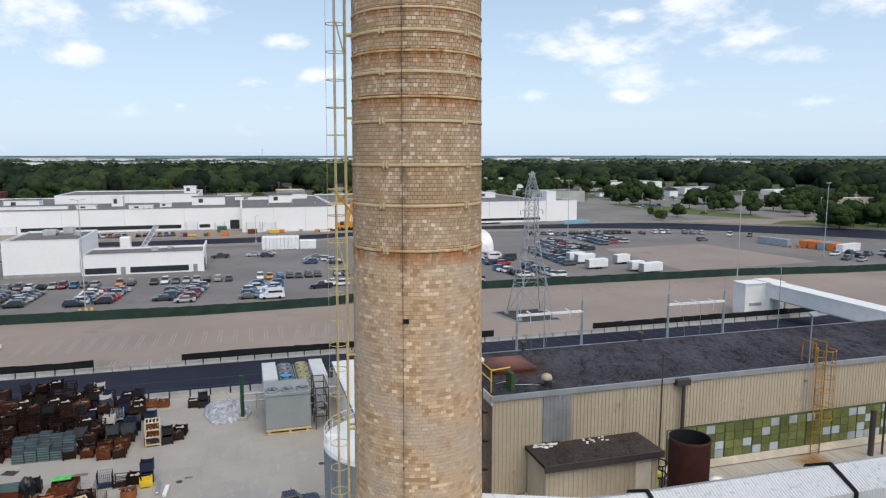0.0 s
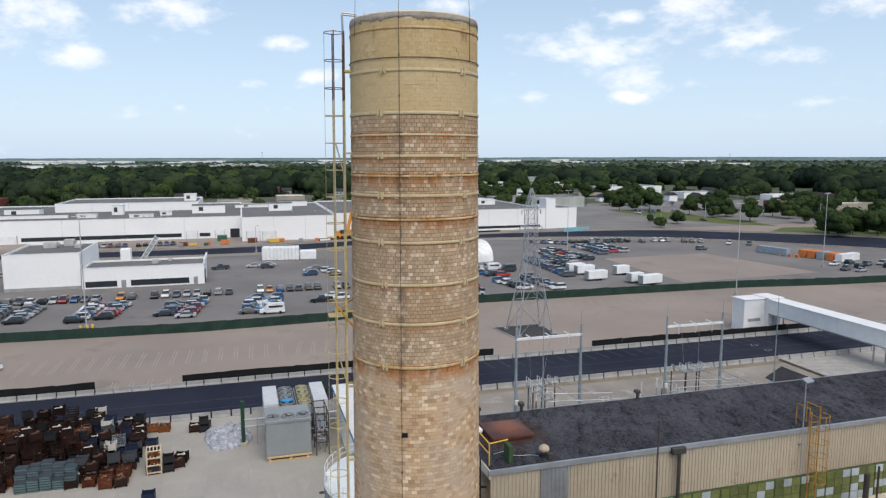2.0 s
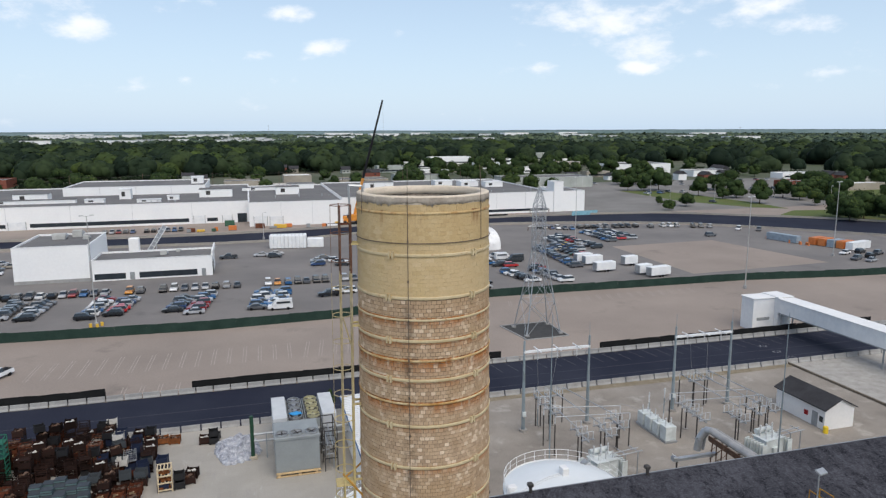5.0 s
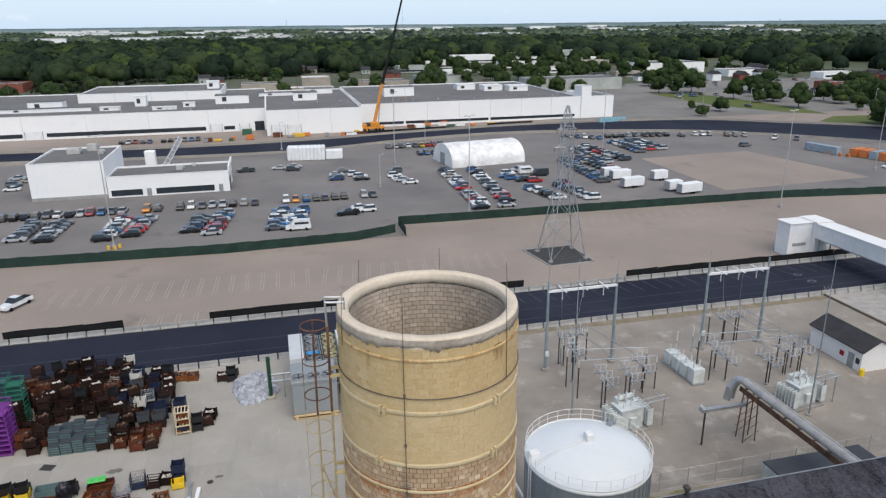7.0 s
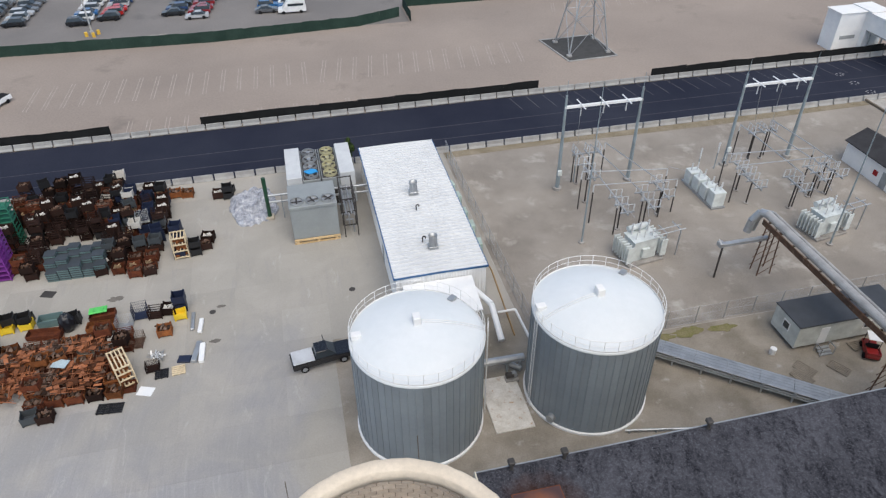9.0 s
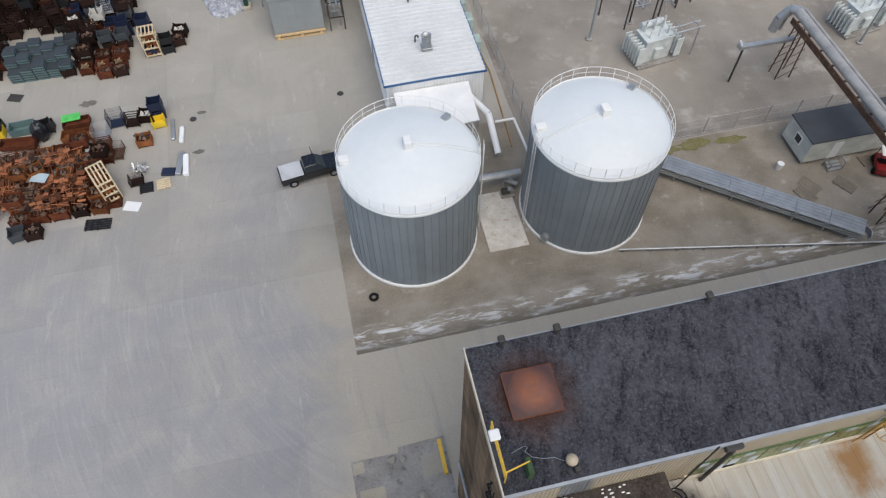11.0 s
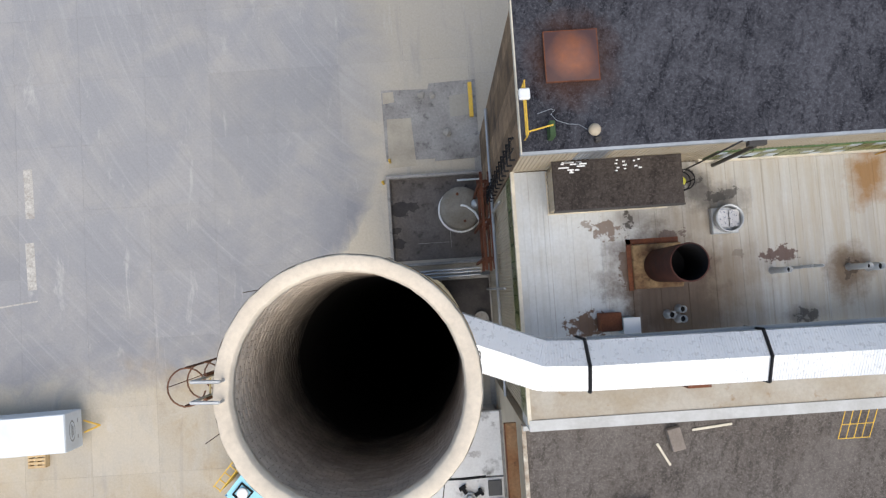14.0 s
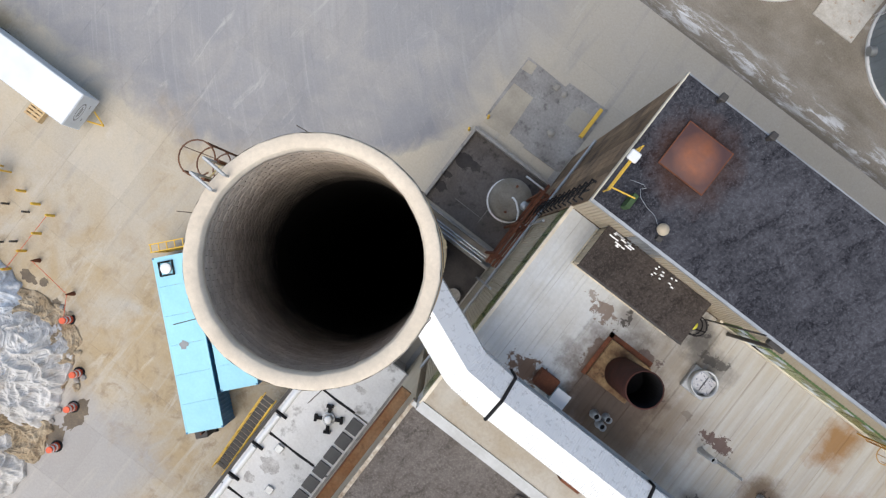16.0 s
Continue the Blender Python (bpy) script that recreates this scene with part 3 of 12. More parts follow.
def line(name, u0, v0, u1, v1, w, z, material, label, twin=False):
    a = math.degrees(math.atan2(v1 - v0, u1 - u0))
    d = math.hypot(v1 - v0, u1 - u0)
    pair = [(0, d, o - w / 2, o + w / 2, 0, 0.004) for o in ((-0.26, 0.26) if twin else (0,))]
    solid(name, B(*pair), material, site(u0, v0, z, a), label, "road marking", "road markings", kind="structure")


for i in range(31):
    u = -36.5 + 2.68 * i
    line("stall_line", u, 124.4, u + (1.3 if i > 16 else 0.2), 133.6, 0.14, -0.0185, STALL, "faded white double parking stall line", True)
for i in range(14):
    u = -20.0 + 2.7 * i
    line("stall_line", u, 113.2, u, 117.2, 0.13, -0.0185, STALL, "faded white double parking stall line", True)
for i in range(18):
    u = 58 + 2.9 * i
    line("stall_line", u, 147.5, u + 1.5, 152.5, 0.14, -0.0185, STALL, "faded white double parking stall line", True)
for i in range(34):
    u = 38 + 2.7 * i
    line("stall_line", u, 106.6, u - 0.8, 111.0, 0.10, 0.0095, mat("thin_line", (0.12, 0.12, 0.13), var=0.3), "thin faint line on new asphalt")
# lane seams carry the road's thin sheen streaks, painted as paler lines
for v in (100.5, 104.2):
    line("lane_seam", -120, v, 160, v, 0.12, 0.0095, mat("seam_sheen", (0.075, 0.077, 0.092), var=0.4), "faint seam in new asphalt with sheen painted pale")
for v0, v1 in ((27.7, 31.2), (22.7, 26.0)):
    line("yard_mark", -21.95, v0, -22.05, v1, 0.62, 0.001, LINE, "worn white painted bar on concrete")
for u, v in ((92.9, 106.3), (93.0, 102.8), (93.2, 99.3)):
    mark = bmesh.new()
    for k in range(7):
        joined(mark, P([(0.7 * math.cos(0.9 * k) + 0.17 * math.cos(0.785 * i), 0.5 * math.sin(0.9 * k) + 0.13 * math.sin(0.785 * i)) for i in range(8)], 0, 0.004))
    solid("paint_mark", mark, mat("road_paint", (0.30, 0.30, 0.31), var=0.3, scale=2), site(u, v, 0.009), "white sprayed paint mark on new asphalt", "road marking", "paint marks", kind="structure")
line("yard_line", -24.5, 21.6, -21.6, 21.9, 0.10, 0.001, LINE, "thin worn white line")
line("lot_line", -40, 153.6, -18, 153.9, 0.18, -0.0065, LINE, "thin worn white line")

# crossings and aprons beyond the track
flat("pavement_far", [(160, 300), (420, 300), (420, 480), (100, 480), (100, 330)], -0.012, mat("pale_asphalt", (0.23, 0.222, 0.212), var=0.1, scale=0.03, fine=2, bump=0.1), "pale asphalt street and car parks", "street", 0.1)
for pts in ([(236, 410), (236, 340), (252, 303), (266, 292), (270, 318), (268, 352), (262, 402)], [(243, 272), (258, 240), (300, 200), (420, 200), (420, 262), (262, 285)], [(330, 300), (420, 300), (420, 380), (340, 370)]):
    flat("grass", pts, 0.0, GRASS, "mown grass verge with dry patches", "grass", 0.2)

# yard slabs, cast in bays
SLAB = mesh_of(B((0.004, 4.596, 0.004, 4.596, -0.2, 0)), "slab", YARD)


def slabs():
    yard = thing("pavement", site(0, 0), "pale worn concrete slabs of the works yard", "yard paving", kind="structure")
    count = 0
    for i in range(-8, 3):
        for j in range(-4, 21):
            u, v = 4.8 + 4.6 * (i - 1), 4.6 * j + 0.45
            if v > 92 or u > 4.5 and v > 34.2 or u > 9:
                continue
            ob = new("slab", SLAB)
            ob.parent = yard
            ob.matrix_local = pose(u, v, 0)
            count += 1
    outer = [B((-120, 4.8 - 4.6 * 9 - 0.02, -70, 96.7, -0.2, 0)), B((-36.6, 14, -70, -18, -0.2, 0)), B((-36.55, 4.79, 92.5, 96.7, -0.2, 0)), B((14, 160, 31.8, 43.08, -0.2, 0)), B((9.42, 13.98, 31.8, 36.04, -0.2, 0)), B((4.81, 23.1, 64.02, 96.7, -0.2, 0)),
             B((9.42, 160, -70, -0.5, -0.2, -0.01))]
    for bm in outer:
        part("bay", bm, YARD, yard)
    part("strip", B((4.82, 9.4, 37.27, 43.08, -0.2, 0)), YARD, yard)
    part("strip", B((9.42, 13.98, 36.06, 43.08, -0.2, 0)), YARD, yard)


slabs()


# low walls along both edges of the track
for line_pts, shift, lab in ((TO, 0.6, "outer"), (TI, -0.9, "inner")):
    a = [p + np.array([0.0, shift]) for p in line_pts]
    c = [p + np.array([0.0, shift + 0.4]) for p in line_pts]
    solid("track_barrier", band_mesh(c, a, -0.1, 0.85), CONCRETE, site(0, 0), f"low grey concrete wall along the {lab} track edge", "barrier", kind="structure")

# ---- the chimney ----
CX, CY, CTOP = -0.42, 20.29, 39.05
CHIM = pose(CX, CY, 0, 0, 0, 0)


def chim_r(z):
    return 1.74 + 0.0087 * (39.05 - z)


def brick_mat(name, base, dark, light, cast, few=0.0, stains=0.0, single=False):
    """Burnt brick: each piece takes its own shade; broad patches of weathering; rust runs below the steel bands."""
    m = bpy.data.materials.new(name)
    m.use_nodes = True
    nt = m.node_tree
    N, K = nt.nodes, nt.links
    b = N["Principled BSDF"]
    b.inputs["Roughness"].default_value = 0.9
    b.inputs["Specular IOR Level"].default_value = 0.2
    geo = N.new("ShaderNodeNewGeometry")
    rand = N.new("ShaderNodeObjectInfo").outputs["Random"] if single else geo.outputs["Random Per Island"]

    def noise(scale, detail, stretch=(1, 1, 1), rough=0.6):
        mp = N.new("ShaderNodeMapping")
        mp.inputs["Scale"].default_value = stretch
        K.new(geo.outputs["Position"], mp.inputs["Vector"])
        n = N.new("ShaderNodeTexNoise")
        n.inputs["Scale"].default_value, n.inputs["Detail"].default_value, n.inputs["Roughness"].default_value = scale, detail, rough
        K.new(mp.outputs[0], n.inputs["Vector"])
        return n.outputs["Fac"]

    def rng(sock, lo, hi, c=0.0, d=1.0):
        r = N.new("ShaderNodeMapRange")
        K.new(sock, r.inputs["Value"])
        for k, v in zip(("From Min", "From Max", "To Min", "To Max"), (lo, hi, c, d)):
            r.inputs[k].default_value = v
        return r.outputs[0]

    def calc(op, p, q):
        x = N.new("ShaderNodeMath")
        x.operation = op
        for i, v in enumerate((p, q)):
            if isinstance(v, (int, float)):
                x.inputs[i].default_value = v
            else:
                K.new(v, x.inputs[i])
        return x.outputs[0]

    def mix(fac, p, q, kind="MIX"):
        x = N.new("ShaderNodeMix")
        x.data_type, x.blend_type = "RGBA", kind
        K.new(fac, x.inputs["Factor"])
        for key, v in (("A", p), ("B", q)):
            if isinstance(v, tuple):
                x.inputs[key].default_value = (*v, 1)
            else:
                K.new(v, x.inputs[key])
        return x.outputs["Result"]

    ramp = N.new("ShaderNodeValToRGB")
    e = ramp.color_ramp.elements
    e[0].position, e[0].color = 0.0, (*dark, 1)
    e[1].position, e[1].color = 1.0, (*light, 1)
    for p, c in ((0.22, tuple((x + y) / 2 for x, y in zip(dark, base))), (0.38, base), (0.68 + few, base), (0.86 + few * 0.5, tuple((x + y) / 2 for x, y in zip(light, base)))):
        q = e.new(p)
        q.color = (*c, 1)
    K.new(rand, ramp.inputs[0])
    c = ramp.outputs[0]
    c = mix(rng(noise(0.75, 4), 0.42, 0.62, 0, 0.72), c, cast)
    sep = N.new("ShaderNodeSeparateXYZ")
    K.new(geo.outputs["Position"], sep.inputs[0])
    if stains:
        runs = calc("MULTIPLY", rng(noise(7, 4, (1, 1, 0.3)), 0.33, 0.5), rng(noise(1.3, 3), 0.36, 0.5, 0.15, 1))
        total = None
        for zb, depth, force in ((35.0, 0.4, 1.0), (35.51, 0.28, 0.8), (33.87, 0.35, 1.0), (34.49, 0.25, 0.8), (33.27, 0.2, 0.6), (36.05, 0.25, 0.9), (29.93, 0.5, 1.0), (31.1, 0.2, 0.8), (32.15, 0.25, 0.7)):
            w = calc("MULTIPLY", rng(sep.outputs["Z"], zb - depth, zb - 0.02, 0, force), calc("LESS_THAN", sep.outputs["Z"], zb + 0.06))
            total = w if total is None else calc("MAXIMUM", total, w)
        c = mix(calc("MULTIPLY", calc("MULTIPLY", total, runs), stains), c, (0.37, 0.13, 0.028))
        c = mix(calc("MULTIPLY", calc("MULTIPLY", calc("POWER", total, 3), rng(noise(4, 4), 0.5, 0.6)), 0.85 * stains), c, (0.13, 0.055, 0.022))
        line_x = calc("ABSOLUTE", calc("ADD", sep.outputs["X"], 0.73), 0)
        soot = calc("MULTIPLY", rng(line_x, 0.03, 0.22, 1, 0), rng(noise(3.4, 6), 0.46, 0.56))
        c = mix(calc("MULTIPLY", soot, calc("MULTIPLY", rng(sep.outputs["Z"], 28, 31, 0.25, 0.6), stains)), c, (0.085, 0.062, 0.045))
    else:
        c = mix(rng(noise(1.1, 5, (1, 1, 0.4)), 0.55, 0.74, 0, 0.4), c, (0.50, 0.36, 0.15))
        under = calc("MULTIPLY", rng(sep.outputs["Z"], 38.3, 38.68, 0, 1), calc("LESS_THAN", sep.outputs["Z"], 38.76))
        c = mix(calc("MULTIPLY", under, rng(noise(3.2, 4, (1, 1, 0.12)), 0.56, 0.66, 0, 0.85)), c, (0.20, 0.085, 0.03))
    k = rng(noise(26, 5, (1, 1, 1), 0.7), 0.25, 0.75, 0.86, 1.14)
    v = N.new("ShaderNodeVectorMath")
    v.operation = "SCALE"
    K.new(c, v.inputs[0])
    K.new(k, v.inputs["Scale"])
    K.new(v.outputs[0], b.inputs["Base Color"])
    bp = N.new("ShaderNodeBump")
    bp.inputs["Strength"].default_value, bp.inputs["Distance"].default_value = 0.3, 0.01
    K.new(noise(40, 5), bp.inputs["Height"])
    K.new(bp.outputs[0], b.inputs["Normal"])
    return m


BRICK_BUFF = brick_mat("buff_brick", (0.555, 0.425, 0.240), (0.505, 0.375, 0.20), (0.60, 0.47, 0.285), (0.53, 0.40, 0.225), 0.1)
BRICK_TOP = brick_mat("stained_buff_brick", (0.545, 0.41, 0.225), (0.485, 0.35, 0.18), (0.59, 0.46, 0.27), (0.50, 0.365, 0.185), 0.05)
SHADES = ((0.49, 0.358, 0.238), (0.385, 0.275, 0.18), (0.73, 0.59, 0.44), (0.40, 0.272, 0.155), 0.0, 1.0)
BRICK_GREY = brick_mat("weathered_brick", *SHADES)
BRICK_ONE = brick_mat("single_brick", *SHADES, True)
BRICK_TAN = brick_mat("mottled_brick", (0.56, 0.385, 0.235), (0.385, 0.245, 0.14), (0.78, 0.63, 0.45), (0.50, 0.405, 0.315), 0.1, 1.0)
MORTAR = mat("mortar", (0.22, 0.165, 0.115), var=0.15, scale=2, fine=14, bump=0.2)
def soot_shade_up(m, z0, z1):
    """Baked soot and painted shade, thickening down the flue lining in uneven tongues."""
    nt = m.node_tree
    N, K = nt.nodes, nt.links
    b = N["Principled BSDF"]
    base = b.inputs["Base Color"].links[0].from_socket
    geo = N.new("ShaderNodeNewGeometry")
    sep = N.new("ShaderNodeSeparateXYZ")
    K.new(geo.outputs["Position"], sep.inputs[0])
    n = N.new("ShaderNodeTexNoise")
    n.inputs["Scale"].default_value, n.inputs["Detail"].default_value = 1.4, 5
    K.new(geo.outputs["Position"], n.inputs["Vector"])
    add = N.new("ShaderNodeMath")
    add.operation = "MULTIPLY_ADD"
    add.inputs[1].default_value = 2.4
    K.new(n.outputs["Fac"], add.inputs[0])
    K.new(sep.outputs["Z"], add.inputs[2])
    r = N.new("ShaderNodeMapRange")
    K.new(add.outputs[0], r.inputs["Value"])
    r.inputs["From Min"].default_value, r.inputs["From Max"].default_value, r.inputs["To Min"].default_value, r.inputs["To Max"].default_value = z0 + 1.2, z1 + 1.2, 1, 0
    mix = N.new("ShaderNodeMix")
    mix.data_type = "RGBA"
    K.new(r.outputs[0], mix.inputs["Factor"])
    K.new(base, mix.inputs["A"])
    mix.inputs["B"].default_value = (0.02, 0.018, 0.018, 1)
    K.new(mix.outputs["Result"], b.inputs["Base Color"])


LINING = mat("lining_brick", (0.52, 0.445, 0.365), var=0.16, scale=0.9, fine=9, bump=0.4, tint=(0.38, 0.32, 0.265), island=0.12)
# lower flue: soot, with the shade of the depth painted into the black
SOOT_SHADE = mat("soot", (0.022, 0.02, 0.019), rough=0.95, var=0.2)
LINING_JOINT = mat("lining_joint", (0.20, 0.17, 0.14), var=0.3, scale=1.2, fine=9, tint=(0.20, 0.17, 0.145))
soot_shade_up(LINING, 34.6, 37.9)
soot_shade_up(LINING_JOINT, 34.6, 37.9)
COPING = mat("coping_concrete", (0.67, 0.585, 0.475), var=0.14, scale=1.5, fine=12, bump=0.35, tint=(0.585, 0.505, 0.405))
WASH = mat("cement_wash", (0.40, 0.355, 0.30), var=0.25, scale=1.8, fine=12, bump=0.4, tint=(0.30, 0.26, 0.215))
BAND = mat("band_paint", (0.57, 0.475, 0.30), rough=0.6, var=0.12, scale=2.5, fine=16, bump=0.1, tint=(0.48, 0.375, 0.21), spots=0.16, spot_col=(0.30, 0.12, 0.04))
BAND_RUST = mat("band_rust", (0.60, 0.48, 0.28), rough=0.75, var=0.25, scale=1.6, fine=16, bump=0.2, tint=(0.42, 0.24, 0.08), spots=0.45, spot_col=(0.22, 0.07, 0.02))
CABLE = mat("cable_brown", (0.15, 0.12, 0.095), rough=0.8, var=0.2)
LADDER = mat("ladder_paint", (0.62, 0.50, 0.22), rough=0.6, var=0.25, scale=2, fine=10, bump=0.1, tint=(0.42, 0.33, 0.17))


def chimney():
    ch = thing("chimney", CHIM, "tall round tan brick factory chimney with steel bands", "chimney")
    # core behind the bricks, and the flue
    bm = bmesh.new()
    lathe(bm, [(chim_r(0) - 0.012, -0.02), (chim_r(20) - 0.012, 20), (chim_r(38.9) - 0.012, 38.9)], 96)
    part("core", bm, MORTAR, ch, "recessed grey mortar joints", smooth=True)
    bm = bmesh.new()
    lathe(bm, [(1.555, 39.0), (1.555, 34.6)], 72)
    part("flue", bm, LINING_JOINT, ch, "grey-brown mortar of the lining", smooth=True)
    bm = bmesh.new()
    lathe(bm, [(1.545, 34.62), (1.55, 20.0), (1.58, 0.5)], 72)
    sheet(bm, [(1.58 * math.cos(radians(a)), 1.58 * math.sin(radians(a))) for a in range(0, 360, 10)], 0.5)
    part("lower_flue", bm, SOOT_SHADE, ch, "lower flue black with soot and painted shade", smooth=True)
    bm = bmesh.new()
    lathe(bm, [(1.56, 38.88), (1.515, 38.89), (1.51, 39.0), (1.53, 39.08), (1.545, 39.105), (1.715, 39.11), (1.732, 39.10), (1.740, 39.07), (1.738, 38.93), (1.730, 38.90)], 96)
    for v in bm.verts:
        a = math.atan2(v.co.y, v.co.x)
        k = 0.002 * math.sin(17 * a) + 0.003 * math.sin(41 * a + 1) + 0.003 * math.sin(73 * a)
        v.co.z += k * (1.6 if v.co.z < 38.95 else 0.7)
        v.co.x *= 1 + k * 0.6
        v.co.y *= 1 + k * 0.6
    part("coping", bm, COPING, ch, "worn pale concrete rim", smooth=True)
    # cement smeared over the rim's outer edge, ragged below
    bm = bmesh.new()
    rag = random.Random(21)
    rows_, low = [], 0.0
    for i in range(260):
        a = 2 * math.pi * i / 260
        low = 0.7 * low + 0.3 * rag.uniform(-0.09, 0.06)
        k = 1 + 0.004 * math.sin(17 * a) * 0.5
        zs = (39.075, 39.0, 38.935 + low - (0.035 if rag.random() < 0.12 else 0))
        rows_.append([bm.verts.new(((r * k) * math.cos(a), (r * k) * math.sin(a), z)) for r, z in ((1.742, zs[0]), (1.756, zs[1]), (max(1.751, chim_r(zs[2]) + 0.014), zs[2]), (chim_r(zs[2]) - 0.01, zs[2] - 0.006))])
    for i in range(260):
        p, q = rows_[i], rows_[(i + 1) % 260]
        for j in range(3):
            bm.faces.new((p[j], p[j + 1], q[j + 1], q[j]))
    part("cement_wash", bm, WASH, ch, "ragged grey cement smeared round the rim", smooth=True)

    h = 0.102
    rnd = random.Random(4)

    def course(z0, z1, cls, rad, inward, verts, faces, width, gap=0.008, skip=None):
        k = 0
        z = z0
        while z < z1:
            R = rad(z)
            n = int(2 * math.pi * R / width)
            off = 0.5 * (k % 2) + rnd.uniform(-0.06, 0.06) * (skip is None)
            for i in range(n):
                if skip and skip(k, i, n, z):
                    continue
                a0, a1 = 2 * math.pi * (i + off) / n, 2 * math.pi * (i + 1 + off) / n
                g = gap / R
                a0, a1 = a0 + g / 2, a1 - g / 2
                j = rnd.uniform(-0.004, 0.004)
                zt = min(z + h - gap, z1)
                s = len(verts)
                ro, ri = (R + j, R - 0.03) if not inward else (R + j, R + 0.04)
                for rr in (ri, ro):
                    for aa, zz in ((a0, z), (a1, z), (a1, zt), (a0, zt)):
                        verts.append((rr * math.cos(aa), rr * math.sin(aa), zz))
                q = ((4, 5, 6, 7), (0, 1, 5, 4), (1, 2, 6, 5), (2, 3, 7, 6), (3, 0, 4, 7))
                faces.extend(tuple(s + x for x in f) for f in q)
            z += h
            k += 1

    def in_patch(k, i, n, z):
        """The bricks of the upper shaft that face the open yard are single pieces, set below."""
        return k < 26 and (i / n) * 360 % 360 >= 242 and (i / n) * 360 % 360 < 290

    zones = (("brickwork_buff", 36.58, 37.95, BRICK_BUFF, 0.21, "smooth buff brick courses"),
             ("brickwork_top", 37.95, 38.91, BRICK_TOP, 0.15, "stained buff brick courses below the rim"),
             ("brickwork_weathered", 29.95, 33.9, BRICK_GREY, 0.128, "weathered grey-brown brick courses"),
             ("brickwork_upper", 33.9, 36.58, BRICK_GREY, 0.128, "weathered grey-brown brick courses"),
             ("brickwork_mottled", 16.0, 29.95, BRICK_TAN, 0.165, "mottled tan and brown brick courses"))
    for nm, z0, z1, mt, wd, lab in zones:
        vs, fs = [], []
        course(z0, z1, nm, chim_r, False, vs, fs, wd, 0.0024 if z0 > 36.5 else 0.006 if z0 < 17 else 0.011, in_patch if nm == "brickwork_upper" else None)
        me = bpy.data.meshes.new(nm)
        me.from_pydata(vs, [], fs)
        me.materials.append(mt)
        ob = new("brickwork", me)
        ob.parent = ch
        tagged(ob, lab, kind="stuff")
    one, z, k = None, 33.9, 0
    while k < 26:
        R = chim_r(z)
        n = int(2 * math.pi * R / 0.128)
        if one is None:
            w = math.pi * R / n - 0.007
            one = mesh_of(B((-0.03, 0.0, -w, w, 0, h - 0.014)), "brick", BRICK_ONE)
        for i in range(n):
            if in_patch(k, i, n, z):
                ob = new("brick", one)
                ob.parent = ch
                ob.matrix_local = pose(0, 0, 0, 0, 0, 360 * (i + 0.5 + 0.5 * (k % 2)) / n) @ pose(R + rnd.uniform(-0.004, 0.003), 0, z)
        z += h
        k += 1
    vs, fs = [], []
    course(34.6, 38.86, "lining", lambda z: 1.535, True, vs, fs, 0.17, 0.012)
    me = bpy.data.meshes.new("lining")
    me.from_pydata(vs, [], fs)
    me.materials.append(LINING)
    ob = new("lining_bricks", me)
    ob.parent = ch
    tagged(ob, "grey lining bricks with soot and painted shade below", kind="stuff")

    # steel bands with their clamps
    bands = ((38.70, 0, 1), (37.67, 1, 0), (36.60, 1, 0), (36.05, 0, 0), (35.51, 1, 0), (35.0, 0, 1), (34.49, 1, 0), (33.87, 0, 1), (33.27, 1, 0), (32.15, 1, 0), (31.1, 1, 0), (29.93, 1, 1))
    for i, (z, wide, rusty) in enumerate(bands):
        R, hh = chim_r(z), 0.038 if wide else 0.026
        bm = bmesh.new()
        lathe(bm, [(R - 0.01, z - hh), (R + 0.018, z - hh), (R + 0.022, z - hh * 0.6), (R + 0.022, z + hh * 0.6), (R + 0.018, z + hh), (R - 0.01, z + hh)], 80)
        bd = part("band", bm, BAND_RUST if rusty else BAND, ch, "rust-streaked steel band" if rusty else "cream-painted steel band", smooth=True)
        if wide:
            for a in (-117 + (i % 2) * 3, -41 - (i % 3) * 2, 62, 141):
                ca, sa = math.cos(radians(a)), math.sin(radians(a))
                bm = B((-0.07, -0.025, -0.02, 0.05, -0.085, 0.085), (0.025, 0.07, -0.02, 0.05, -0.085, 0.085), (-0.05, 0.05, 0.0, 0.025, -0.03, 0.03))
                part("clamp", bm, BAND, bd, m=Matrix.Translation(((R + 0.02) * ca, (R + 0.02) * sa, z)) @ pose(0, 0, 0, 0, 0, a + 90) @ pose(0, 0, 0, 0, 0, 180))
    # conduit ring and lightning cables
    bm = bmesh.new()
    ring(bm, (0, 0, 37.97), chim_r(37.97) + 0.02, 0.011, 64)
    part("conduit", bm, CABLE, ch, "thin grey conduit ring")
    for a, z0 in ((-100, 16), (-33, 37.97), (27, 38.6), (85, 38.6), (147, 38.6), (212, 38.6)):
        ca, sa = math.cos(radians(a)), math.sin(radians(a))
        pts = [((chim_r(z) + 0.035) * ca, (chim_r(z) + 0.035) * sa, z) for z in (z0, 39.0)]
        rods = [(pts[0], pts[1], 0.008), (pts[1], (1.74 * ca, 1.74 * sa, 39.0 + (0.85 if a < 0 else 0.6)), 0.006)]
        part("lightning_cable", T(*rods, n=6), CABLE, ch, "dark lightning conductor cable")
        if z0 < 20:
            for z in range(17, 39):
                r = chim_r(z) + 0.03
                part("cable_clip", B((r * ca - 0.02, r * ca + 0.02, r * sa - 0.02, r * sa + 0.02, z, z + 0.05)), CABLE, ch)
    bm = B((-0.075, 0.075, -0.08, 0.02, -0.055, 0.055))
    a = radians(-97.5)
    r = chim_r(28.085) - 0.03
    part("peep_hole", bm, BLACK, ch, "small black opening", m=pose(r * math.cos(a), r * math.sin(a), 28.08, 0, 0, -7.5))
    return ch


